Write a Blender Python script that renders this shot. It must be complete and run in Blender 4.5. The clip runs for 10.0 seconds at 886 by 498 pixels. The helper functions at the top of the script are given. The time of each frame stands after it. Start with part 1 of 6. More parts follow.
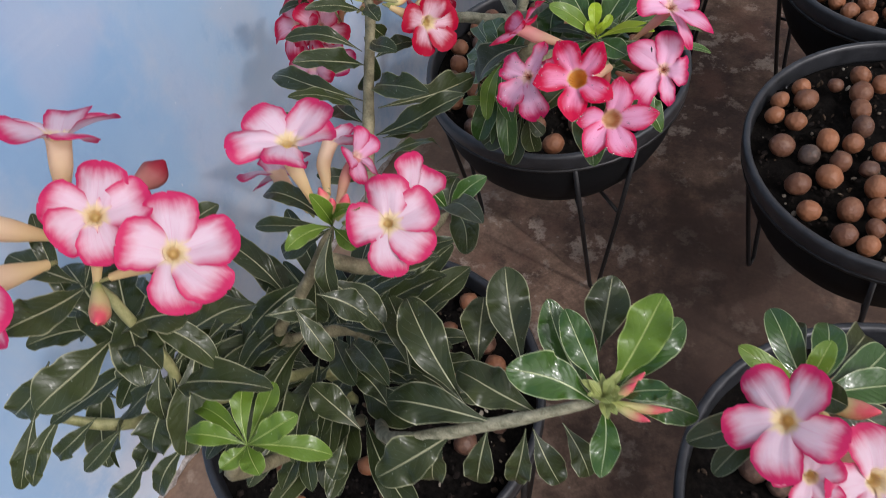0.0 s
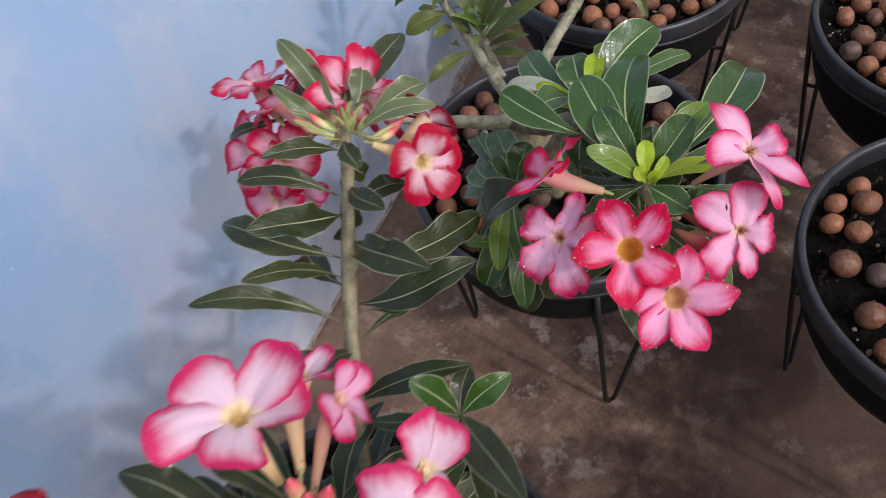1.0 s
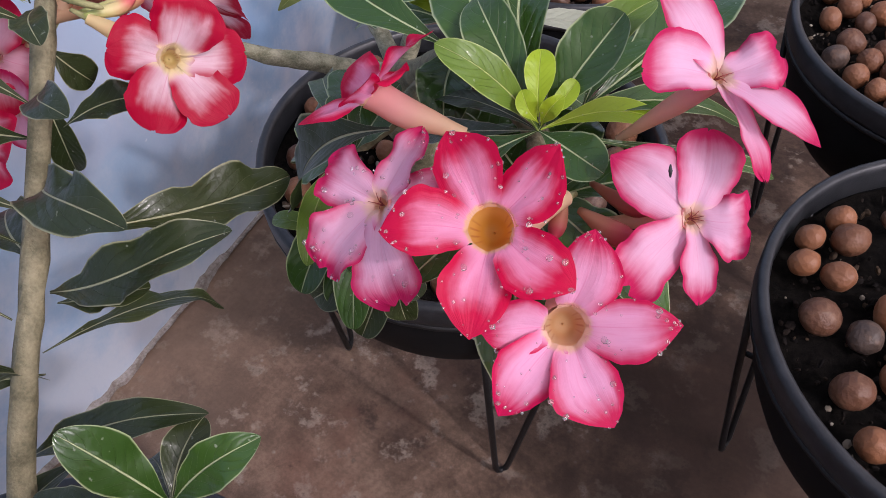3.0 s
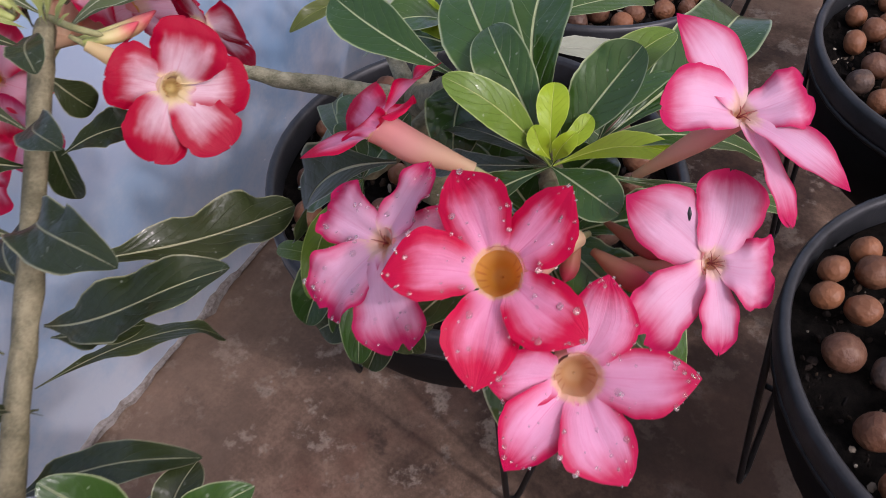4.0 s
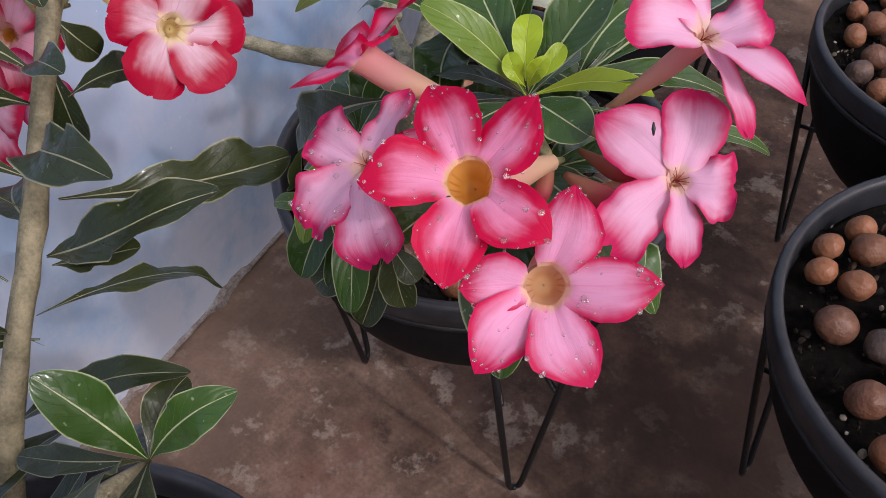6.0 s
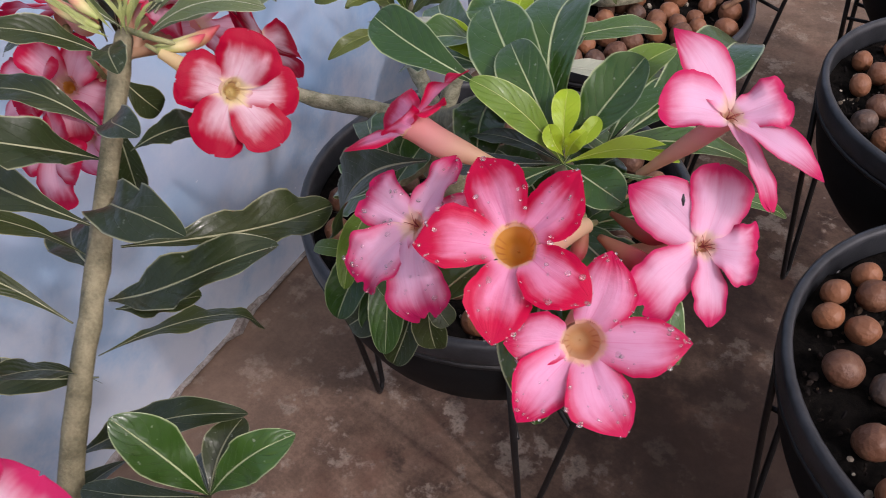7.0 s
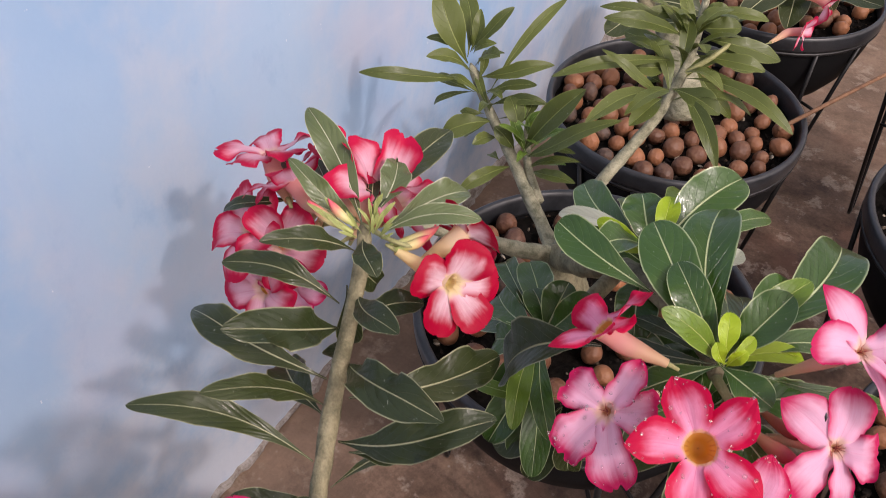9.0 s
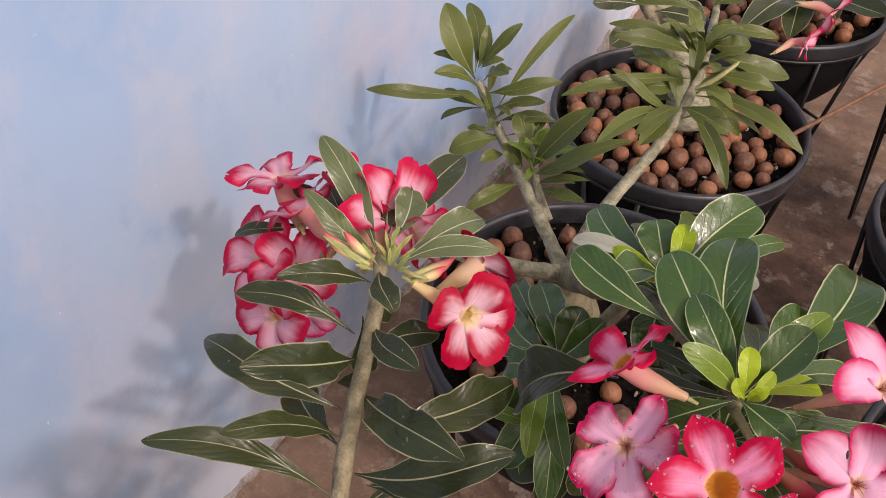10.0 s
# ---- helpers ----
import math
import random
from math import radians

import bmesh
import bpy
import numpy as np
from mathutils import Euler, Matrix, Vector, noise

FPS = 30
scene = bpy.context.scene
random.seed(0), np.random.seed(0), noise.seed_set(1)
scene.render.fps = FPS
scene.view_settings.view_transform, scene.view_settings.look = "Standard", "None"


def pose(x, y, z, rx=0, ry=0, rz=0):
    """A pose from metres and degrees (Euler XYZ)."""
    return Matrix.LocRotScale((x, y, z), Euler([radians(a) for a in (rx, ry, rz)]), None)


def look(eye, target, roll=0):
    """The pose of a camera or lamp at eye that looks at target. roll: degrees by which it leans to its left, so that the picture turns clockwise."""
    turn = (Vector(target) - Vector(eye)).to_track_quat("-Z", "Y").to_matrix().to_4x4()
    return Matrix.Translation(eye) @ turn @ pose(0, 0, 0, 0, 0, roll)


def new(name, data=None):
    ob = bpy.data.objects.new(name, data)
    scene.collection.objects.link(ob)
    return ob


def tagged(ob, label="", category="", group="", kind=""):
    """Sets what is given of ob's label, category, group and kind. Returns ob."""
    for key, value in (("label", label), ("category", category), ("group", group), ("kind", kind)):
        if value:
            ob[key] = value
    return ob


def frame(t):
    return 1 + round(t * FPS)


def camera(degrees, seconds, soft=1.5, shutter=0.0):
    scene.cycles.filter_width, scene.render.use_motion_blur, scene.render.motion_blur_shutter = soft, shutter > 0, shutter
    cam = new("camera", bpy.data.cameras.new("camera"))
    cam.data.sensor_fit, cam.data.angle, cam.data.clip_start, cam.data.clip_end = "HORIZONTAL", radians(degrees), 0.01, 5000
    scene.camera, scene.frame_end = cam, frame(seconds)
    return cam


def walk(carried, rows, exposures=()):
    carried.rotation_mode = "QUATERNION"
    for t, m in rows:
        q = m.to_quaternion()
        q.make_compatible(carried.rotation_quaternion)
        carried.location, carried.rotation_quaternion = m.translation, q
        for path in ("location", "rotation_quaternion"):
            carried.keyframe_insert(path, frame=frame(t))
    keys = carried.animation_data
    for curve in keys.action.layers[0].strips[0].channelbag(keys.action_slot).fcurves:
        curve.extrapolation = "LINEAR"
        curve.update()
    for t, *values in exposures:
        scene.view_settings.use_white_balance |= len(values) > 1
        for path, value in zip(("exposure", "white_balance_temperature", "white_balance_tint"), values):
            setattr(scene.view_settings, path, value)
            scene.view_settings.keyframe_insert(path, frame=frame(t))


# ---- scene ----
cam = camera(56.5, 10.0, soft=0.6, shutter=0.25)
ROWS = [
    (0.0, 0.6570, 0.0000, 1.0475, 36.78, 7.87, 26.19),
    (0.5, 0.5926, 0.0537, 1.0549, 37.06, 7.71, 24.76),
    (1.0, 0.5398, 0.1728, 0.9952, 37.24, 7.49, 23.33),
    (1.5, 0.5328, 0.2907, 0.8593, 37.13, 5.48, 20.60),
    (2.0, 0.5364, 0.3083, 0.8126, 38.69, 2.22, 23.27),
    (2.5, 0.5402, 0.3033, 0.7898, 39.74, 0.60, 24.41),
    (3.8, 0.5418, 0.3034, 0.7993, 40.77, 1.46, 26.81),
    (4.0, 0.5375, 0.3192, 0.7887, 41.13, 1.16, 26.72),
    (4.5, 0.5353, 0.3493, 0.7712, 41.67, 1.46, 27.13),
    (5.0, 0.5560, 0.3340, 0.7687, 42.22, 1.61, 27.49),
    (5.2, 0.5613, 0.3219, 0.7690, 42.15, 1.74, 27.51),
    (6.5, 0.5668, 0.2882, 0.7825, 43.81, 1.53, 28.38),
    (7.0, 0.5563, 0.2792, 0.8000, 44.55, 1.17, 28.67),
    (7.5, 0.5320, 0.2453, 0.8247, 44.99, 0.52, 29.01),
    (8.0, 0.5057, 0.2187, 0.8629, 45.25, -0.30, 29.79),
    (8.5, 0.4791, 0.2155, 0.8937, 45.37, -1.06, 29.94),
    (9.0, 0.4722, 0.2248, 0.9263, 45.31, -1.34, 30.35),
    (9.5, 0.4522, 0.2329, 0.9534, 44.95, -1.50, 30.05),
    (10.0, 0.4526, 0.2325, 0.9388, 44.91, -1.59, 29.97),
]
walk(cam, [(t, pose(x, y, z, rx, ry, rz)) for t, x, y, z, rx, ry, rz in ROWS], exposures=[(0.0, 0.08, 6350, 15), (1.0, 0.2, 6400, 20), (1.5, -0.06, 6350, 24), (2.0, 0.17, 6330, 24), (2.5, 0.24, 6330, 25), (4.0, 0.13, 6380, 25), (5.0, 0.10, 6400, 25), (7.5, 0.28, 6550, 21), (8.5, 0.42, 6750, 18), (9.0, 0.36, 7050, 24), (10.0, 0.31, 7500, 28)])

# ---- light: hazy sun from the open side, pale sky ----
world = bpy.data.worlds.new("sky")
scene.world = world
world.use_nodes = True
wn = world.node_tree.nodes
sky = wn.new("ShaderNodeTexSky")
sky.sky_type, sky.sun_disc = "NISHITA", False
SUN_FROM = Vector((0.64, -0.23, 0.68)).normalized()
sky.sun_elevation = math.asin(SUN_FROM.z)
sky.sun_rotation = math.atan2(SUN_FROM.x, SUN_FROM.y)
sky.dust_density, sky.air_density, sky.ozone_density = 4.0, 1.0, 1.0
wn["Background"].inputs["Strength"].default_value = 0.175
haze = wn.new("ShaderNodeHueSaturation")
haze.inputs["Saturation"].default_value = 0.12
world.node_tree.links.new(sky.outputs[0], haze.inputs["Color"])
world.node_tree.links.new(haze.outputs[0], wn["Background"].inputs["Color"])
sun = new("sun", bpy.data.lights.new("sun", "SUN"))
sun.data.energy, sun.data.angle, sun.data.color = 0.95, radians(2.0), (1.0, 0.96, 0.91)
sun.matrix_world = look(SUN_FROM * 6, (0, 0, 0))


# ---- materials ----
def mat_new(name, rough=0.6, **settings):
    m = bpy.data.materials.new(name)
    m.use_nodes = True
    b = m.node_tree.nodes["Principled BSDF"]
    b.inputs["Roughness"].default_value = rough
    for key, value in settings.items():
        b.inputs[key.replace("_", " ")].default_value = value
    return m, m.node_tree, b


def mth(tree, op, a, b=None, c=None):
    n = tree.nodes.new("ShaderNodeMath")
    n.operation = op
    for i, v in enumerate((a, b, c)):
        if v is None:
            continue
        if isinstance(v, (int, float)):
            n.inputs[i].default_value = v
        else:
            tree.links.new(v, n.inputs[i])
    return n.outputs[0]


def smooth(tree, value, lo, hi):
    n = tree.nodes.new("ShaderNodeMapRange")
    n.interpolation_type = "SMOOTHSTEP"
    tree.links.new(value, n.inputs[0])
    n.inputs[1].default_value, n.inputs[2].default_value = lo, hi
    return n.outputs[0]


def mixc(tree, fac, a, b, blend="MIX"):
    n = tree.nodes.new("ShaderNodeMix")
    n.data_type, n.blend_type = "RGBA", blend
    for slot, v in ((0, fac), (6, a), (7, b)):
        if isinstance(v, (int, float)):
            n.inputs[slot].default_value = v
        elif isinstance(v, tuple):
            n.inputs[slot].default_value = (*v, 1)
        else:
            tree.links.new(v, n.inputs[slot])
    return n.outputs[2]


def noisy(tree, scale, detail=4.0, rough=0.55, vec=None, w=0.0):
    n = tree.nodes.new("ShaderNodeTexNoise")
    n.inputs["Scale"].default_value, n.inputs["Detail"].default_value, n.inputs["Roughness"].default_value = scale, detail, rough
    if vec is not None:
        tree.links.new(vec, n.inputs["Vector"])
    return n.outputs[0]


def coords(tree, which="Object", scale=(1, 1, 1)):
    c = tree.nodes.new("ShaderNodeTexCoord").outputs[which]
    if scale == (1, 1, 1):
        return c
    n = tree.nodes.new("ShaderNodeMapping")
    n.inputs["Scale"].default_value = scale
    tree.links.new(c, n.inputs["Vector"])
    return n.outputs[0]


def bump(tree, b, height, strength, distance=0.002):
    n = tree.nodes.new("ShaderNodeBump")
    n.inputs["Strength"].default_value, n.inputs["Distance"].default_value = strength, distance
    tree.links.new(height, n.inputs["Height"])
    tree.links.new(n.outputs[0], b.inputs["Normal"])


def thin(tree, b, colour, share):
    """Lets some light through thin tissue."""
    tr_ = tree.nodes.new("ShaderNodeBsdfTranslucent")
    tree.links.new(colour, tr_.inputs["Color"])
    mx = tree.nodes.new("ShaderNodeMixShader")
    mx.inputs[0].default_value = share
    tree.links.new(b.outputs[0], mx.inputs[1])
    tree.links.new(tr_.outputs[0], mx.inputs[2])
    tree.links.new(mx.outputs[0], tree.nodes["Material Output"].inputs["Surface"])


def uv_sides(tree):
    """|u| from the middle line (0) to the margin (1), the signed u, and v from base to tip."""
    sep = tree.nodes.new("ShaderNodeSeparateXYZ")
    tree.links.new(tree.nodes.new("ShaderNodeTexCoord").outputs["UV"], sep.inputs[0])
    u = mth(tree, "MULTIPLY", mth(tree, "SUBTRACT", sep.outputs[0], 0.5), 2.0)
    return mth(tree, "ABSOLUTE", u), u, sep.outputs[1]


def leaf_material(name, dark, light, vein, gloss, ribs=0.16, coat=0.0):
    m, tr, b = mat_new(name, gloss, Specular_IOR_Level=0.28)
    au, u, v = uv_sides(tr)
    rnd = tr.nodes.new("ShaderNodeObjectInfo").outputs["Random"]
    obj = coords(tr)
    blotch = noisy(tr, 60, 4, 0.6, obj)
    patch = noisy(tr, 22, 3, 0.5, obj)
    base = mixc(tr, mth(tr, "ADD", mth(tr, "MULTIPLY", rnd, 0.55), mth(tr, "MULTIPLY", mth(tr, "ADD", blotch, patch), 0.3)), dark, light)
    # side veins leave the midrib at a slant, not quite opposite each other
    run = mth(tr, "ADD", mth(tr, "MULTIPLY", v, 9.0), mth(tr, "MULTIPLY", mth(tr, "POWER", au, 1.3), -2.6))
    run = mth(tr, "ADD", mth(tr, "ADD", run, mth(tr, "MULTIPLY", patch, 1.5)), mth(tr, "MULTIPLY", mth(tr, "GREATER_THAN", u, 0.0), 0.37))
    run = mth(tr, "ADD", run, rnd)
    saw = mth(tr, "ABSOLUTE", mth(tr, "SUBTRACT", mth(tr, "FRACT", run), 0.5))
    thread = mth(tr, "MULTIPLY", mth(tr, "SUBTRACT", 1.0, smooth(tr, saw, 0.0, 0.035)), mth(tr, "SUBTRACT", 1.0, smooth(tr, au, 0.5, 0.95)))
    sidev = mth(tr, "MULTIPLY", thread, mth(tr, "MULTIPLY", smooth(tr, blotch, 0.35, 0.75), ribs * 1.3))
    taper = mth(tr, "MULTIPLY", mth(tr, "POWER", mth(tr, "SUBTRACT", 1.0, v), 4.0), 0.18)
    mid = mth(tr, "SUBTRACT", 1.0, smooth(tr, mth(tr, "SUBTRACT", au, taper), 0.014, 0.046))
    rim = mth(tr, "MULTIPLY", smooth(tr, au, 0.92, 0.985), 0.65)
    lines = mth(tr, "MAXIMUM", mth(tr, "MAXIMUM", mth(tr, "MULTIPLY", mid, 0.92), sidev), rim)
    col = mixc(tr, lines, base, vein)
    # pale specks of hard water
    spot = mth(tr, "MULTIPLY", smooth(tr, noisy(tr, 420, 2, 0.5, obj), 0.70, 0.78), 0.35)
    col = mixc(tr, spot, col, (0.42, 0.45, 0.36))
    tr.links.new(col, b.inputs["Base Color"])
    quilt = mth(tr, "MULTIPLY", mth(tr, "COSINE", mth(tr, "MULTIPLY", run, 6.283)), mth(tr, "MULTIPLY", smooth(tr, patch, 0.3, 0.8), -0.38 * ribs))
    hgt = mth(tr, "ADD", mth(tr, "SUBTRACT", mth(tr, "MULTIPLY", mid, -0.5), quilt), mth(tr, "ADD", mth(tr, "MULTIPLY", thread, -0.12), mth(tr, "ADD", mth(tr, "MULTIPLY", noisy(tr, 170, 3, 0.5, obj), 0.28), mth(tr, "MULTIPLY", blotch, 0.55))))
    bump(tr, b, hgt, 0.75, 0.0022)
    tr.links.new(b.inputs["Normal"].links[0].from_socket, b.inputs["Coat Normal"])
    rough = mth(tr, "ADD", gloss - 0.10, mth(tr, "MULTIPLY", blotch, 0.24))
    tr.links.new(rough, b.inputs["Roughness"])
    b.inputs["Coat Weight"].default_value, b.inputs["Coat Roughness"].default_value = coat, 0.12
    thin(tr, b, mixc(tr, 0.5, col, (0.20, 0.32, 0.05)), 0.08)
    return m


LEAF = leaf_material("leaf_dark", (0.012, 0.021, 0.007), (0.036, 0.047, 0.014), (0.38, 0.38, 0.23), 0.40, 0.16, 0.22)
LEAFG = leaf_material("leaf_glossy", (0.014, 0.046, 0.006), (0.039, 0.094, 0.013), (0.44, 0.50, 0.27), 0.36, 0.16, 0.55)
LEAFY = leaf_material("leaf_mid", (0.064, 0.125, 0.012), (0.115, 0.190, 0.020), (0.38, 0.45, 0.15), 0.38, 0.10, 0.2)
YOUNG = leaf_material("leaf_young", (0.17, 0.27, 0.010), (0.28, 0.39, 0.016), (0.44, 0.54, 0.10), 0.40, 0.04)
OLIVE = leaf_material("leaf_olive", (0.036, 0.052, 0.011), (0.098, 0.120, 0.027), (0.22, 0.25, 0.08), 0.40, 0.06, 0.06)
# lit top leaves: their brightness and pale sheen are put into the colour
SAGE_LIT = leaf_material("leaf_sage_lit", (0.058, 0.080, 0.033), (0.105, 0.135, 0.060), (0.52, 0.53, 0.38), 0.32, 0.24, 0.1)
SPROUT = leaf_material("leaf_sprout", (0.20, 0.235, 0.070), (0.30, 0.33, 0.11), (0.42, 0.42, 0.20), 0.45, 0.05)
PALE = leaf_material("leaf_pale", (0.30, 0.33, 0.26), (0.40, 0.42, 0.34), (0.5, 0.5, 0.42), 0.5)


def petal_material(name, centre, edge, reach, top, tint, glow, root=(0.84, 0.70, 0.40), root_end=0.19):
    """centre: the pale inner colour; edge: the deep margin; reach: how far inwards (0 to 1) the margin's colour begins."""
    m, tr, b = mat_new(name, 0.5, Specular_IOR_Level=0.22)
    au, u, v = uv_sides(tr)
    obj = coords(tr)
    uv = tr.nodes.new("ShaderNodeTexCoord").outputs["UV"]
    rnd = tr.nodes.new("ShaderNodeObjectInfo").outputs["Random"]

    def streaks(across, along, detail):
        mp = tr.nodes.new("ShaderNodeMapping")
        mp.inputs["Scale"].default_value = (across, along, 1)
        tr.links.new(uv, mp.inputs["Vector"])
        shift = tr.nodes.new("ShaderNodeCombineXYZ")
        tr.links.new(mth(tr, "MULTIPLY", rnd, 37.0), shift.inputs[2])
        tr.links.new(shift.outputs[0], mp.inputs["Location"])
        n = tr.nodes.new("ShaderNodeTexNoise")
        n.inputs["Scale"].default_value, n.inputs["Detail"].default_value = 1.0, detail
        tr.links.new(mp.outputs[0], n.inputs["Vector"])
        return n.outputs[0]

    broad, vein = streaks(9, 1.1, 3.0), streaks(38, 2.4, 3.0)
    warp = mth(tr, "ADD", mth(tr, "MULTIPLY", mth(tr, "SUBTRACT", noisy(tr, 4, 3, 0.55, obj), 0.5), 0.26), mth(tr, "MULTIPLY", mth(tr, "SUBTRACT", broad, 0.5), 0.34))
    side = mth(tr, "MULTIPLY", mth(tr, "POWER", au, 1.7), mth(tr, "ADD", 0.62, mth(tr, "MULTIPLY", v, 0.38)))
    end = mth(tr, "POWER", v, 2.4)
    near = mth(tr, "ADD", mth(tr, "MAXIMUM", side, end), mth(tr, "MULTIPLY", warp, smooth(tr, v, 0.0, 0.5)))
    deep = mth(tr, "MULTIPLY", smooth(tr, near, reach, top), smooth(tr, v, 0.02, 0.24))
    col = mixc(tr, deep, centre, edge)
    # the very margin is deepest
    col = mixc(tr, mth(tr, "MULTIPLY", mth(tr, "MULTIPLY", smooth(tr, mth(tr, "MAXIMUM", au, v), 0.84, 0.99), smooth(tr, v, 0.12, 0.38)), 0.75), col, edge)
    pale = mth(tr, "SUBTRACT", 1.0, mth(tr, "MULTIPLY", deep, 0.9))
    lines = mth(tr, "MULTIPLY", mth(tr, "MULTIPLY", smooth(tr, vein, 0.50, 0.75), pale), 0.24)
    rib = mth(tr, "MULTIPLY", mth(tr, "SUBTRACT", 1.0, smooth(tr, au, 0.008, 0.03)), mth(tr, "MULTIPLY", pale, mth(tr, "SUBTRACT", 0.5, mth(tr, "MULTIPLY", v, 0.5))))
    col = mixc(tr, mth(tr, "MAXIMUM", lines, rib), col, tint)
    base = mth(tr, "MULTIPLY", mth(tr, "SUBTRACT", 1.0, smooth(tr, mth(tr, "ADD", v, mth(tr, "MULTIPLY", mth(tr, "SUBTRACT", broad, 0.5), 0.08)), root_end * 0.3, root_end)), glow)
    col = mixc(tr, base, col, root)
    hsv = tr.nodes.new("ShaderNodeHueSaturation")
    tr.links.new(mth(tr, "ADD", 0.93, mth(tr, "MULTIPLY", rnd, 0.10)), hsv.inputs["Value"])
    tr.links.new(col, hsv.inputs["Color"])
    tr.links.new(hsv.outputs[0], b.inputs["Base Color"])
    thin(tr, b, hsv.outputs[0], 0.36)
    bump(tr, b, mth(tr, "ADD", mth(tr, "ADD", mth(tr, "MULTIPLY", vein, 0.35), mth(tr, "MULTIPLY", broad, 0.8)), mth(tr, "MULTIPLY", noisy(tr, 6, 3, 0.5, obj), 0.7)), 0.35, 0.0014)
    return m


CRIMSON = petal_material("petal_crimson", (0.84, 0.62, 0.70), (0.43, 0.001, 0.030), -0.10, 0.58, (0.62, 0.14, 0.24), 0.95)
CORAL = petal_material("petal_coral", (0.84, 0.46, 0.57), (0.56, 0.006, 0.055), 0.06, 0.72, (0.72, 0.14, 0.25), 0.5)
HOT = petal_material("petal_hot_pink", (0.90, 0.35, 0.55), (0.60, 0.003, 0.056), -0.06, 0.56, (0.74, 0.09, 0.26), 0.85, (0.80, 0.50, 0.26), 0.075)
BLUSH = petal_material("petal_blush", (0.86, 0.39, 0.60), (0.60, 0.005, 0.080), 0.10, 0.78, (0.76, 0.15, 0.34), 0.85, (0.84, 0.56, 0.36), 0.11)
ROSE = petal_material("petal_rose", (0.84, 0.47, 0.65), (0.58, 0.012, 0.105), 0.14, 0.90, (0.78, 0.26, 0.44), 0.85, (0.84, 0.60, 0.46), 0.17)
WHITE = petal_material("petal_white_edged", (0.75, 0.56, 0.65), (0.58, 0.022, 0.12), 0.14, 0.82, (0.70, 0.30, 0.46), 0.9)


def tube_material(name, low, high):
    m, tr, b = mat_new(name, 0.5, Specular_IOR_Level=0.3)
    _, _, v = uv_sides(tr)
    col = mixc(tr, smooth(tr, mth(tr, "ADD", v, mth(tr, "MULTIPLY", noisy(tr, 70, 3, 0.5, coords(tr)), 0.4)), 0.25, 1.2), low, high)
    tr.links.new(col, b.inputs["Base Color"])
    thin(tr, b, col, 0.5)
    return m


def throat_material(name, lip, deep=(0.74, 0.38, 0.05), pale=(0.86, 0.52, 0.12)):
    m, tr, b = mat_new(name, 0.55)
    sep = tr.nodes.new("ShaderNodeSeparateXYZ")
    tr.links.new(tr.nodes.new("ShaderNodeTexCoord").outputs["UV"], sep.inputs[0])
    # red guide lines, in groups
    saw = mth(tr, "ABSOLUTE", mth(tr, "SUBTRACT", mth(tr, "FRACT", mth(tr, "MULTIPLY", sep.outputs[0], 16.0)), 0.5))
    group = smooth(tr, mth(tr, "SINE", mth(tr, "MULTIPLY", sep.outputs[0], 12.566)), -0.1, 0.8)
    fade = mth(tr, "MULTIPLY", smooth(tr, sep.outputs[1], 0.15, 0.4), mth(tr, "SUBTRACT", 1.0, smooth(tr, sep.outputs[1], 0.7, 0.95)))
    line = mth(tr, "MULTIPLY", mth(tr, "MULTIPLY", mth(tr, "SUBTRACT", 1.0, smooth(tr, saw, 0.06, 0.22)), group), fade)
    col = mixc(tr, smooth(tr, sep.outputs[1], 0.1, 0.7), deep, pale)
    col = mixc(tr, mth(tr, "MULTIPLY", line, 0.40), col, (0.50, 0.08, 0.03))
    col = mixc(tr, smooth(tr, sep.outputs[1], 0.90, 1.0), col, lip)
    tr.links.new(col, b.inputs["Base Color"])
    thin(tr, b, col, 0.62)
    return m


TUBE = tube_material("flower_tube_salmon", (0.76, 0.53, 0.34), (0.76, 0.34, 0.34))
PINKBUD = tube_material("pink_bud", (0.46, 0.22, 0.13), (0.50, 0.05, 0.09))
REDBUD = tube_material("crimson_bud", (0.62, 0.30, 0.26), (0.34, 0.01, 0.035))
CREAM = tube_material("flower_tube_cream", (0.84, 0.66, 0.36), (0.86, 0.68, 0.50))
THROATS = {"petal_crimson": throat_material("throat_of_crimson", (0.86, 0.72, 0.42), (0.76, 0.60, 0.24), (0.86, 0.70, 0.36)), "petal_coral": throat_material("throat_of_coral", (0.84, 0.58, 0.42)), "petal_hot_pink": throat_material("throat_of_hot_pink", (0.86, 0.62, 0.38)), "petal_blush": throat_material("throat_of_blush", (0.86, 0.64, 0.44), (0.82, 0.52, 0.24), (0.86, 0.62, 0.36)), "petal_rose": throat_material("throat_of_rose", (0.84, 0.58, 0.46), (0.78, 0.50, 0.28), (0.84, 0.60, 0.42)), "petal_white_edged": throat_material("throat_of_white", (0.86, 0.70, 0.42), (0.80, 0.60, 0.24), (0.88, 0.72, 0.40))}


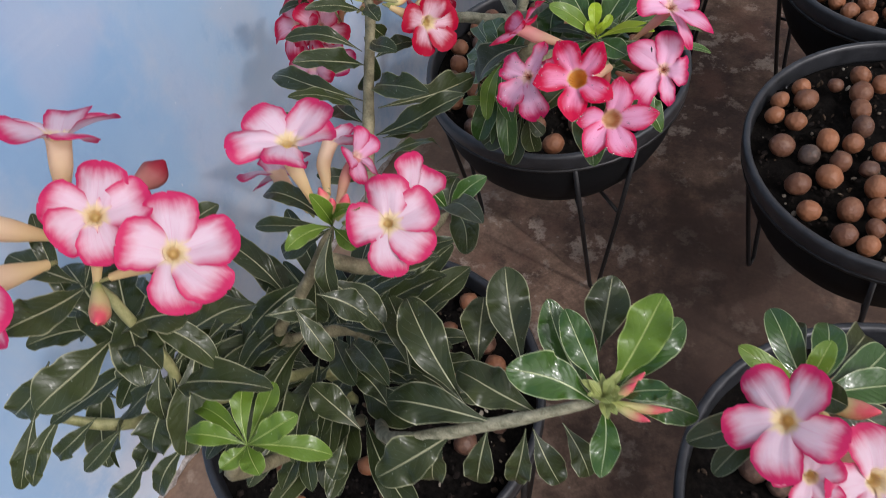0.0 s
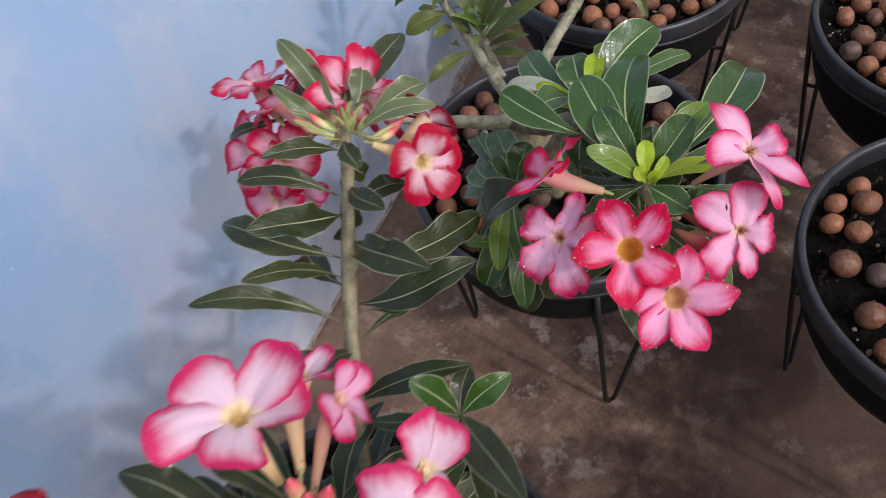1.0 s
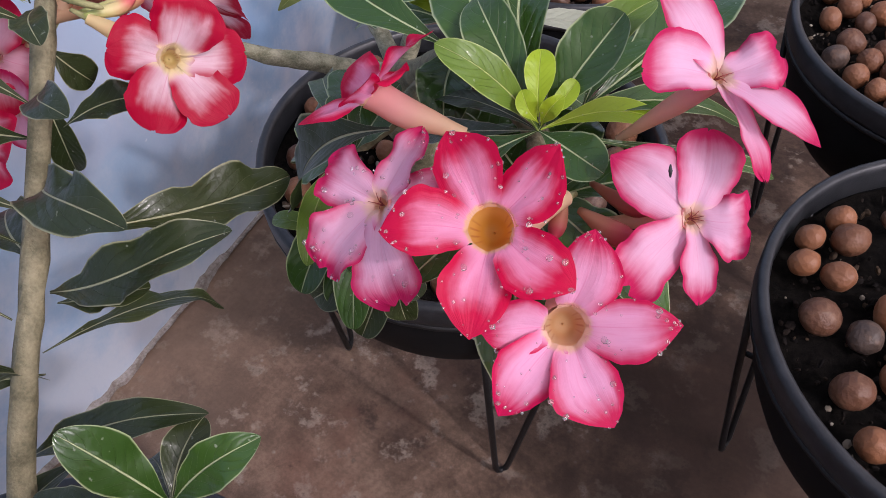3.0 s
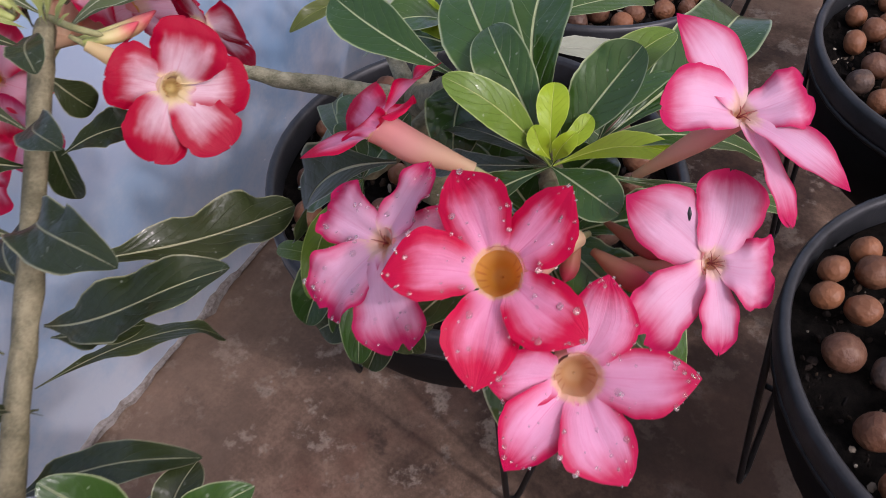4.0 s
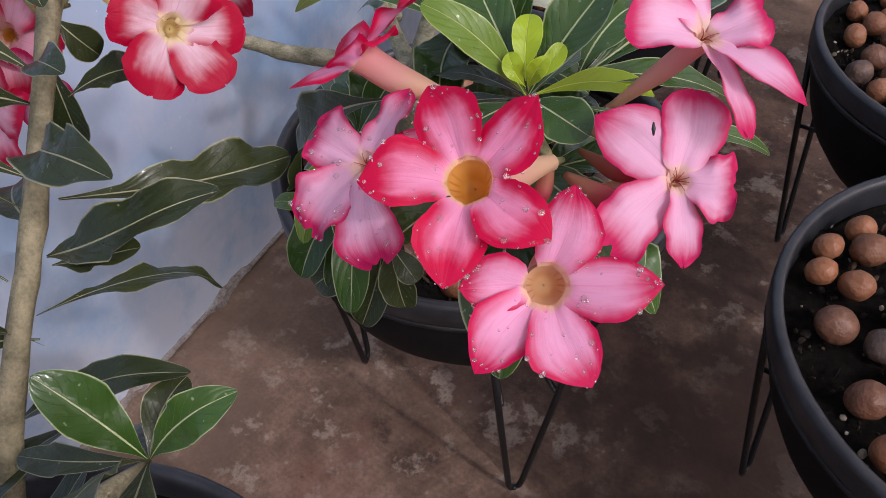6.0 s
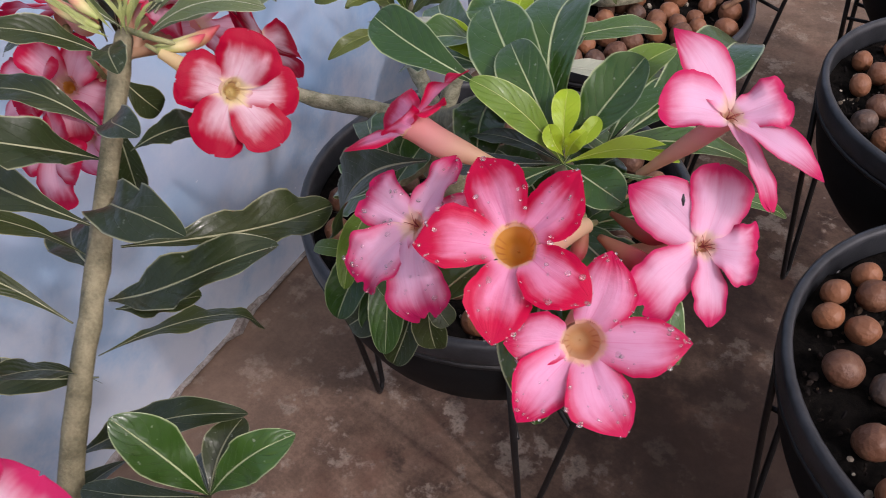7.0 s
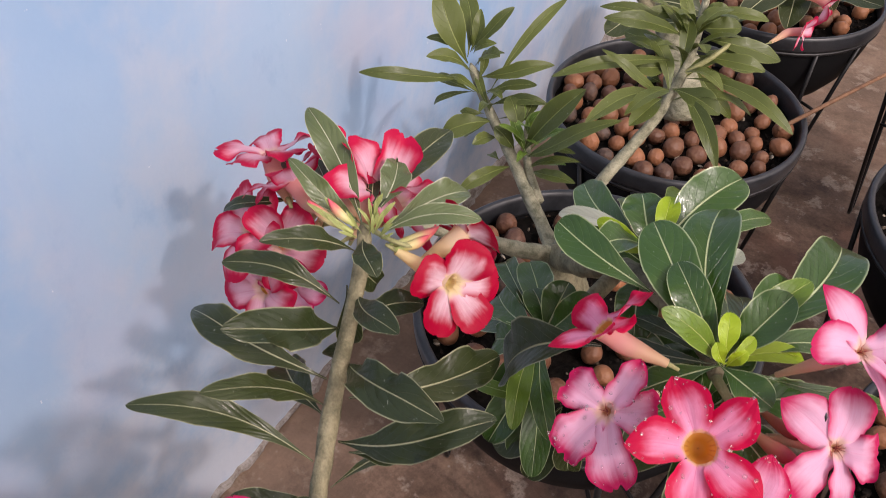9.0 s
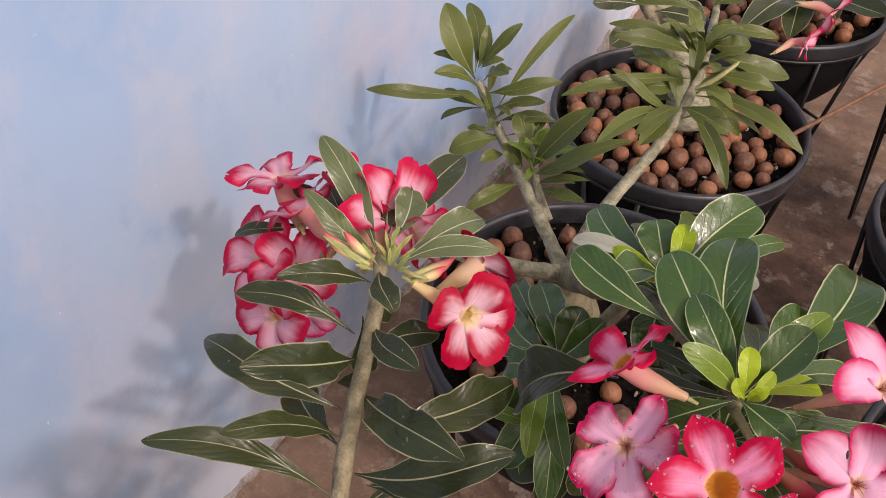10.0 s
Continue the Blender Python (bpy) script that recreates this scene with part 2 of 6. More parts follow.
def simple(name, low, high, scale, rough, strength=0.3, distance=0.002, spec=0.4, stretch=(1, 1, 1)):
    m, tr, b = mat_new(name, rough, Specular_IOR_Level=spec)
    c = coords(tr, "Object", stretch)
    a = noisy(tr, scale, 5, 0.6, c)
    fine = noisy(tr, scale * 7, 4, 0.6, c)
    f = smooth(tr, mth(tr, "ADD", mth(tr, "MULTIPLY", a, 0.7), mth(tr, "MULTIPLY", fine, 0.3)), 0.3, 0.7)
    tr.links.new(mixc(tr, f, low, high), b.inputs["Base Color"])
    bump(tr, b, mth(tr, "ADD", mth(tr, "MULTIPLY", a, 0.5), mth(tr, "MULTIPLY", fine, 0.5)), strength, distance)
    return m


BARK = simple("green_grey_bark", (0.096, 0.087, 0.047), (0.290, 0.255, 0.155), 90, 0.7, 0.7, 0.002)
GREYBARK = simple("pale_grey_bark", (0.10, 0.102, 0.060), (0.36, 0.34, 0.24), 110, 0.7, 0.8, 0.002, 0.3, (1, 1, 1.8))
STALK = simple("pale_green_stalk", (0.17, 0.175, 0.065), (0.34, 0.32, 0.15), 120, 0.55, 0.3)


def bud_material():
    m, tr, b = mat_new("flower_bud", 0.5)
    _, _, v = uv_sides(tr)
    f = mth(tr, "ADD", v, mth(tr, "MULTIPLY", mth(tr, "SUBTRACT", noisy(tr, 120, 3, 0.5, coords(tr)), 0.5), 0.5))
    col = mixc(tr, smooth(tr, f, 0.35, 0.9), mixc(tr, smooth(tr, f, 0.0, 0.4), (0.30, 0.34, 0.10), (0.52, 0.45, 0.20)), (0.56, 0.07, 0.10))
    tr.links.new(col, b.inputs["Base Color"])
    return m


BUDM = bud_material()
HAIR = simple("dark_red_hair", (0.20, 0.03, 0.03), (0.34, 0.07, 0.06), 200, 0.6)
PLASTIC = simple("black_plastic", (0.0045, 0.005, 0.006), (0.009, 0.0092, 0.010), 40, 0.62, 0.15, 0.001, 0.12)
RIMM = simple("scuffed_grey_black_plastic", (0.011, 0.012, 0.014), (0.030, 0.031, 0.035), 60, 0.36, 0.25, 0.001, 0.5)
IRON = simple("black_painted_iron", (0.006, 0.006, 0.007), (0.014, 0.013, 0.013), 120, 0.45, 0.3, 0.001)
SOIL = simple("black_soil", (0.003, 0.003, 0.003), (0.017, 0.014, 0.012), 190, 0.95, 1.0, 0.006, 0.05)


def crumb_material():
    m, tr, b = mat_new("bark_and_grit", 0.9, Specular_IOR_Level=0.1)
    isl = tr.nodes.new("ShaderNodeNewGeometry").outputs["Random Per Island"]
    ramp = tr.nodes.new("ShaderNodeValToRGB")
    ramp.color_ramp.elements[0].color = (0.006, 0.005, 0.005, 1)
    ramp.color_ramp.elements[1].color = (0.34, 0.30, 0.24, 1)
    for at, c in ((0.6, (0.022, 0.016, 0.013, 1)), (0.88, (0.075, 0.05, 0.032, 1))):
        ramp.color_ramp.elements.new(at).color = c
    tr.links.new(isl, ramp.inputs[0])
    tr.links.new(ramp.outputs[0], b.inputs["Base Color"])
    return m


CRUMB = crumb_material()


def clay_material():
    m, tr, b = mat_new("fired_clay", 0.5, Specular_IOR_Level=0.32)
    rnd = tr.nodes.new("ShaderNodeObjectInfo").outputs["Random"]
    c = coords(tr)
    ramp = tr.nodes.new("ShaderNodeValToRGB")
    ramp.color_ramp.elements[0].color = (0.062, 0.042, 0.034, 1)
    ramp.color_ramp.elements[1].color = (0.25, 0.098, 0.044, 1)
    e = ramp.color_ramp.elements.new(0.14)
    e.color = (0.095, 0.041, 0.024, 1)
    e = ramp.color_ramp.elements.new(0.6)
    e.color = (0.175, 0.070, 0.034, 1)
    isl = tr.nodes.new("ShaderNodeNewGeometry").outputs["Random Per Island"]
    tr.links.new(mth(tr, "FRACT", mth(tr, "ADD", rnd, isl)), ramp.inputs[0])
    # dusty, paler blotches on the balls
    pale_mask = smooth(tr, noisy(tr, 1.6, 5, 0.65, c), 0.42, 0.75)
    col = mixc(tr, mth(tr, "MULTIPLY", pale_mask, 0.35), ramp.outputs[0], (0.27, 0.150, 0.090))
    tr.links.new(col, b.inputs["Base Color"])
    bump(tr, b, noisy(tr, 2.6, 3, 0.5, c), 0.16, 0.08)
    return m


CLAY = clay_material()


def wall_material():
    m, tr, b = mat_new("blue_limewash", 0.8, Specular_IOR_Level=0.25)
    c = coords(tr)
    big = noisy(tr, 2.2, 4, 0.55, c)
    drip = noisy(tr, 5.0, 5, 0.6, coords(tr, "Object", (1, 1.6, 0.35)))
    fine = noisy(tr, 60, 5, 0.65, c)
    col = mixc(tr, smooth(tr, big, 0.35, 0.65), (0.226, 0.362, 0.550), (0.310, 0.433, 0.588))
    col = mixc(tr, mth(tr, "MULTIPLY", smooth(tr, drip, 0.48, 0.75), 0.42), col, (0.40, 0.46, 0.535))
    col = mixc(tr, mth(tr, "MULTIPLY", smooth(tr, fine, 0.5, 0.8), 0.18), col, (0.30, 0.40, 0.56))
    sep = tr.nodes.new("ShaderNodeSeparateXYZ")
    tr.links.new(c, sep.inputs[0])
    wear = mth(tr, "ADD", mth(tr, "MULTIPLY", sep.outputs[2], -1.4), mth(tr, "MULTIPLY", noisy(tr, 9, 5, 0.7, c), 1.3))
    col = mixc(tr, mth(tr, "MULTIPLY", smooth(tr, wear, 0.22, 0.70), 0.62), col, (0.58, 0.585, 0.61))
    cloud = noisy(tr, 7.5, 5, 0.62, coords(tr, "Object", (1, 1.0, 0.8)))
    col = mixc(tr, mth(tr, "MULTIPLY", smooth(tr, cloud, 0.46, 0.66), 0.40), col, (0.44, 0.47, 0.54))
    col = mixc(tr, mth(tr, "MULTIPLY", smooth(tr, noisy(tr, 11, 5, 0.65, coords(tr, "Object", (1, 1.3, 0.9))), 0.54, 0.70), 0.34), col, (0.185, 0.315, 0.500))
    col = mixc(tr, mth(tr, "MULTIPLY", smooth(tr, noisy(tr, 3.4, 3, 0.5, coords(tr, "Object", (1, 1.4, 1.4))), 0.50, 0.66), 0.28), col, (0.46, 0.42, 0.50))
    # slanting strokes of the brush
    slant = tr.nodes.new("ShaderNodeMapping")
    slant.inputs["Rotation"].default_value, slant.inputs["Scale"].default_value = (radians(38), 0, 0), (1, 4.0, 26.0)
    tr.links.new(c, slant.inputs["Vector"])
    strokes = noisy(tr, 1.0, 4, 0.6, slant.outputs[0])
    col = mixc(tr, mth(tr, "MULTIPLY", mth(tr, "MULTIPLY", smooth(tr, strokes, 0.52, 0.72), smooth(tr, noisy(tr, 5, 3, 0.5, c), 0.42, 0.62)), 0.09), col, (0.60, 0.62, 0.67))
    # lost chips of paint
    chips = mth(tr, "MULTIPLY", smooth(tr, noisy(tr, 75, 3, 0.6, c), 0.72, 0.76), 0.7)
    col = mixc(tr, chips, col, (0.66, 0.68, 0.72))
    tr.links.new(col, b.inputs["Base Color"])
    bump(tr, b, mth(tr, "ADD", mth(tr, "ADD", mth(tr, "MULTIPLY", fine, 0.3), mth(tr, "MULTIPLY", strokes, 0.3)), mth(tr, "MULTIPLY", noisy(tr, 14, 4, 0.5, c), 0.7)), 0.35, 0.004)
    return m


def floor_material():
    m, tr, b = mat_new("stained_concrete", 0.75, Specular_IOR_Level=0.15)
    c = coords(tr)
    big = noisy(tr, 3.0, 5, 0.6, c)
    mid = noisy(tr, 13, 6, 0.65, c)
    fine = noisy(tr, 90, 5, 0.7, c)
    col = mixc(tr, smooth(tr, mid, 0.32, 0.68), (0.080, 0.050, 0.036), (0.225, 0.147, 0.105))
    col = mixc(tr, mth(tr, "MULTIPLY", mth(tr, "MULTIPLY", smooth(tr, big, 0.46, 0.60), smooth(tr, noisy(tr, 0.9, 3, 0.5, c), 0.36, 0.56)), 0.8), col, (0.050, 0.030, 0.025))
    col = mixc(tr, mth(tr, "MULTIPLY", smooth(tr, noisy(tr, 17, 5, 0.68, c), 0.54, 0.63), 0.70), col, (0.33, 0.265, 0.215))
    speck = tr.nodes.new("ShaderNodeTexVoronoi")
    speck.inputs["Scale"].default_value = 55
    tr.links.new(c, speck.inputs["Vector"])
    dots = mth(tr, "MULTIPLY", mth(tr, "SUBTRACT", 1.0, smooth(tr, speck.outputs["Distance"], 0.05, 0.16)), smooth(tr, mid, 0.45, 0.6))
    col = mixc(tr, mth(tr, "MULTIPLY", dots, 0.3), col, (0.42, 0.39, 0.35))
    col = mixc(tr, 0.42, col, mixc(tr, smooth(tr, noisy(tr, 210, 5, 0.7, c), 0.3, 0.7), (0.30, 0.30, 0.30), (0.72, 0.70, 0.68)), "OVERLAY")
    # reddish patches and small dark stains
    col = mixc(tr, mth(tr, "MULTIPLY", smooth(tr, noisy(tr, 5.5, 5, 0.6, c), 0.52, 0.66), 0.45), col, (0.175, 0.088, 0.062))
    col = mixc(tr, mth(tr, "MULTIPLY", smooth(tr, noisy(tr, 9.5, 6, 0.72, c), 0.57, 0.66), 0.62), col, (0.036, 0.024, 0.020))
    col = mixc(tr, mth(tr, "MULTIPLY", smooth(tr, noisy(tr, 34, 5, 0.75, c), 0.60, 0.70), 0.5), col, (0.030, 0.021, 0.018))
    # paler dry concrete further along the wall
    sep = tr.nodes.new("ShaderNodeSeparateXYZ")
    tr.links.new(c, sep.inputs[0])
    dry = smooth(tr, mth(tr, "ADD", sep.outputs[1], mth(tr, "MULTIPLY", mid, 0.5)), 1.55, 2.2)
    col = mixc(tr, mth(tr, "MULTIPLY", dry, 0.5), col, mixc(tr, fine, (0.12, 0.082, 0.058), (0.20, 0.142, 0.100)))
    # paler towards the foot of the wall
    pale_mask = mth(tr, "SUBTRACT", 1.0, smooth(tr, mth(tr, "ADD", sep.outputs[0], mth(tr, "MULTIPLY", mid, 0.35)), 0.20, 0.38))
    col = mixc(tr, mth(tr, "MULTIPLY", pale_mask, 0.45), col, mixc(tr, fine, (0.22, 0.150, 0.110), (0.30, 0.215, 0.160)))
    # damp stain by the pots, with shade from things out of view painted in
    damp_shade = tr.nodes.new("ShaderNodeVectorMath")
    damp_shade.operation = "DISTANCE"
    tr.links.new(coords(tr, "Object", (2.0, 1.0, 1.0)), damp_shade.inputs[0])
    damp_shade.inputs[1].default_value = (1.26, 0.72, 0.0)
    wet = mth(tr, "SUBTRACT", 1.0, smooth(tr, mth(tr, "ADD", damp_shade.outputs["Value"], mth(tr, "MULTIPLY", mid, 0.9)), 0.62, 1.00))
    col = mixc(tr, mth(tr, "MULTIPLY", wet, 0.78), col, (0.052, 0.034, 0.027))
    tr.links.new(col, b.inputs["Base Color"])
    tr.links.new(mth(tr, "SUBTRACT", 0.85, mth(tr, "MULTIPLY", smooth(tr, big, 0.46, 0.66), 0.3)), b.inputs["Roughness"])
    bump(tr, b, mth(tr, "ADD", mth(tr, "MULTIPLY", fine, 0.5), mid), 0.5, 0.004)
    return m


WALLM, FLOORM = wall_material(), floor_material()
PLASTER = simple("crumbled_plaster", (0.14, 0.105, 0.082), (0.46, 0.43, 0.41), 45, 0.9, 0.8, 0.006)
RUST = simple("rusty_rod", (0.10, 0.045, 0.022), (0.20, 0.10, 0.05), 80, 0.7)
DROP, _t, _b = mat_new("water", 0.03, Transmission_Weight=0.92, IOR=1.33, Base_Color=(1.0, 0.97, 0.98, 1))


# ---- building blocks ----
def mesh_of(bm, material, flat=False):
    me = bpy.data.meshes.new("mesh")
    bm.normal_update()
    bm.to_mesh(me)
    bm.free()
    if not flat:
        me.polygons.foreach_set("use_smooth", [True] * len(me.polygons))
    if material:
        me.materials.append(material)
    return me


def part(name, bm, material, parent, label="", at=None):
    me = bm if isinstance(bm, bpy.types.Mesh) else mesh_of(bm, material)
    ob = new(name, me)
    ob.parent = parent
    if at is not None:
        ob.matrix_local = at
    if label:
        ob["label"] = label
    return ob


def thing(name, at, label, category, group=""):
    ob = new(name)
    ob.location = at
    ob.empty_display_size = 0.05
    return tagged(ob, label, category, group)


def frame_of(origin, y, z):
    """A turn with the given y axis, and z as near the given one as may be."""
    y = Vector(y).normalized()
    x = y.cross(Vector(z))
    if x.length < 1e-4:
        x = y.cross(Vector((0.3, 0.5, 0.8)))
    x.normalize()
    z = x.cross(y)
    m = Matrix((x, y, z)).transposed().to_4x4()
    m.translation = origin
    return m


def sheet(nu, nv, place, fine=1.5):
    """A grid of nu x nv faces with UV; place(u, v) with u in -1..1 and v in 0..1."""
    bm = bmesh.new()
    uv = bm.loops.layers.uv.new()
    steps = [1 - (1 - j / nv) ** fine for j in range(nv + 1)]
    rows = [[bm.verts.new(place(-1 + 2 * i / nu, v)) for i in range(nu + 1)] for v in steps]
    for j in range(nv):
        for i in range(nu):
            f = bm.faces.new((rows[j][i], rows[j][i + 1], rows[j + 1][i + 1], rows[j + 1][i]))
            for lp, (a, b) in zip(f.loops, ((i, j), (i + 1, j), (i + 1, j + 1), (i, j + 1))):
                lp[uv].uv = (a / nu, steps[b])
    return bm


LEAF_FORMS = {"wavy": (0.62, 0.62, 0.15), "round": (0.66, 0.50, 0.05), "slim": (0.62, 0.70, 0.05), "": (0.64, 0.60, 0.08)}
rng = random.Random(7)


def leaf(plant, base, tip, width, normal, material, sag=0.06, form=""):
    base, tip = Vector(base), Vector(tip)
    length = max((tip - base).length, 0.012)
    peak, point, wave = LEAF_FORMS[form]
    peak += rng.uniform(-0.05, 0.05)
    ph, fold, twist = (rng.uniform(0, 6.28), rng.uniform(0, 6.28)), rng.uniform(0.08, 0.36), rng.uniform(-0.35, 0.35) * (1.2 if form == "wavy" else 1.0)
    waves, wave = (rng.uniform(1.6, 3.2), rng.uniform(1.6, 3.2)), wave * rng.uniform(0.6, 1.3)
    lean, hook = rng.uniform(-0.09, 0.09), rng.uniform(-0.03, 0.14)
    part_of = (rng.uniform(0.90, 1.06), rng.uniform(0.90, 1.06))

    def profile(v):
        if v < peak:
            s = v / peak
            return 0.05 + 0.95 * math.sin(s * math.pi / 2) ** 1.9
        s = (v - peak) / (1 - peak)
        return max(0.0, 1 - s ** (2.9 if form == "round" else 2.2)) ** point + 0.04 * (1 - s)

    def place(u, v):
        k = 1 if u > 0 else 0
        swell = math.sin(v * waves[k] * 6.28 + ph[k])
        half = width / 2 * profile(v) * part_of[k] * (1 + wave * 0.28 * math.sin(v * waves[k] * 6.0 + ph[k] * 2))
        x = u * half
        ripple = wave * width * (swell + 0.35 * math.sin(v * waves[k] * 14 + ph[k])) * abs(u) ** 1.5 * min(1, 4 * v) * profile(v)
        z = abs(x) * fold + 4 * sag * length * v * (1 - v) + ripple - hook * length * max(0.0, (v - 0.7) / 0.3) ** 2
        a = twist * (v - 0.4)
        bend = lean * length * math.sin(v * math.pi)
        return Vector((x * math.cos(a) - z * 0.15 * math.sin(a) + bend, v * length, z + x * math.sin(a)))

    bm = sheet(10, 24, place)
    m = frame_of(base - plant.location, tip - base, normal)
    return part("leaf", bm, material, plant, at=m)


def spline(points, per=6):
    pts = [Vector(p) for p in points]
    pts = [2 * pts[0] - pts[1], *pts, 2 * pts[-1] - pts[-2]]
    made = []
    for i in range(1, len(pts) - 2):
        p0, p1, p2, p3 = pts[i - 1:i + 3]
        for k in range(per):
            t = k / per
            made.append(0.5 * (2 * p1 + (p2 - p0) * t + (2 * p0 - 5 * p1 + 4 * p2 - p3) * t * t + (3 * p1 - p0 - 3 * p2 + p3) * t ** 3))
    made.append(pts[-2])
    return made


def pipe(points, radius, sides=10, caps=True, knobs=0.0):
    """A tube along points; radius is a function of the way along (0 to 1)."""
    bm = bmesh.new()
    uv = bm.loops.layers.uv.new()
    n = len(points)
    ref = Vector((0.31, 0.52, 0.79))
    rings = []
    for i, p in enumerate(points):
        way = (points[min(i + 1, n - 1)] - points[max(i - 1, 0)]).normalized()
        x = way.cross(ref).normalized()
        y = way.cross(x)
        ring = []
        for k in range(sides):
            a = 2 * math.pi * k / sides
            r = radius(i / (n - 1))
            if knobs:
                r *= 1 + knobs * noise.noise(p * 90 + Vector((math.cos(a), math.sin(a), 0)) * 1.5)
            ring.append(bm.verts.new(p + (x * math.cos(a) + y * math.sin(a)) * r))
        rings.append(ring)
    for i in range(n - 1):
        for k in range(sides):
            f = bm.faces.new((rings[i][k], rings[i][(k + 1) % sides], rings[i + 1][(k + 1) % sides], rings[i + 1][k]))
            for lp, (a, b) in zip(f.loops, ((k, i), (k + 1, i), (k + 1, i + 1), (k, i + 1))):
                lp[uv].uv = (a / sides, b / (n - 1))
    if caps:
        bm.faces.new(rings[0][::-1])
        bm.faces.new(rings[-1])
    return bm


def stem(plant, name, points, r0, r1, material=None):
    pts = [p - plant.location for p in spline(points)]
    bm = pipe(pts, lambda s: (r0 + (r1 - r0) * s) * (1 - 0.75 * max(0.0, (s - 0.94) / 0.06) ** 2), 12, True, 0.26)
    return part(name, bm, material or (STALK if r0 < 0.0058 else BARK), plant)


def bud(plant, base, tip, r, material=None):
    base, tip = Vector(base), Vector(tip)
    mid = base.lerp(tip, 0.6) + Vector((0, 0, -0.1)) * (tip - base).length
    pts = [p - plant.location for p in spline([base, mid, tip], 5)]
    bm = pipe(pts, lambda s: r * (0.35 + 0.75 * math.sin(min(s * 1.15, 1) * math.pi * 0.8) ** 1.2) * (1 - s ** 6 * 0.85), 8)
    return part("flower_bud", bm, material or BUDM, plant)


CALYX = STALK
prng_ = random.Random(11)

# outline of a petal: width at its base, where it is widest, two powers of its end, waves of the margin, hollow and width of the tip
PETAL_FORMS = {"point": (0.42, 0.50, 1.9, 0.90, 0.6, 0.0, 0.0), "round": (0.56, 0.60, 2.7, 0.52, 0.9, 0.02, 0.10), "blunt": (0.42, 0.70, 3.6, 0.60, 2.0, 0.05, 0.42), "strap": (0.50, 0.52, 2.4, 0.65, 2.2, 0.0, 0.10)}


def throat_lip(kind):
    """Where the petals begin, and how they sink: ring radius, reach and depth of the funnel, in mouth radii."""
    return (0.88, 1.22, 1.3) if kind is HOT else (0.80, 1.22, 1.2) if kind is BLUSH else (0.50, 1.22, 0.9)


def petal(fl, origin, centre, normal, mouth, tip, width, form, kind, roll=0.0, bulge=0.05):
    """One petal from the throat's edge to its tip, as a mesh of unit length."""
    r = prng_
    centre, tip = Vector(centre), Vector(tip)
    out = tip - centre
    flat = (out - normal * out.dot(normal)).normalized()
    begin, reach, sunk = throat_lip(kind)
    base = centre + flat * mouth * begin
    length = (tip - base).length
    base_w, peak, p1, p2, ruff, hollow, least = PETAL_FORMS[form]
    peak += r.uniform(-0.04, 0.04)
    ph, ph2 = r.uniform(0, 6.28), r.uniform(0, 6.28)
    lop, lean = r.uniform(0.04, 0.16), r.uniform(0.0, 0.06)
    droop, side_curl = r.uniform(0.02, 0.14), r.uniform(-0.22, 0.20)
    ratio, ring = width / length, mouth / length
    waves = r.uniform(5.5, 8.5)

    def profile(v):
        if v < peak:
            q = v / peak
            return base_w + (1 - base_w) * math.sin(q * math.pi / 2) ** 1.25
        q = (v - peak) / (1 - peak)
        return least + (1 - least) * max(0.0, 1 - q ** p1) ** p2

    def place(u, v):
        p = profile(v)
        uneven = 1 + (lop if u > 0 else -lop) * math.sin(v * 3.0)
        x = u * ratio / 2 * p * uneven * (1 + 0.030 * ruff * math.sin(v * 13 + ph + 3 * u) + 0.016 * math.sin(v * 29 + ph2 + u) + 0.010 * math.sin(v * 47 + ph))
        z = (bulge * math.sin(math.pi * v) + droop * (v - v ** 3)) - side_curl * ratio * (abs(u) * p) ** 2
        z += ruff * 0.062 * ratio * (math.sin(v * waves + ph + 1.5 * u) + 0.25 * math.sin(v * 19 + ph2 - u)) * abs(u) ** 1.7 * p * min(1, v * 3)
        z += 0.10 * ratio * u * p * min(1, v * 4) - 0.055 * ratio * math.exp(-(u * 4) ** 2) * (1 - v * v)
        lip = ring * begin
        room = 0.86 * (lip + v) + 2.2 * max(0.0, v - 0.05)
        x /= (1 + (abs(x) / room) ** 4) ** 0.25
        xa = min(abs(x), lip * 0.97)
        arc = (math.sqrt(lip * lip - xa * xa) - lip) * (1 - v) ** 3
        away = math.hypot(x, lip + v + arc) / ring
        z += 0.04 * ring - sunk * ring * max(0.0, reach - away) ** 2
        y = v + arc - hollow * v ** 7 * math.exp(-(u * 2.2) ** 2) + 0.012 * ruff * math.sin(u * 7 + ph2) * v ** 5
        return Vector((x + lean * math.sin(v * math.pi), y, z))

    bm = sheet(14, 26, place, 1.4)
    m = frame_of(base - origin, tip - base, normal) @ Matrix.Rotation(radians(roll), 4, "Y") @ Matrix.Scale(length, 4)
    return part("petal", bm, kind, fl, at=m), m


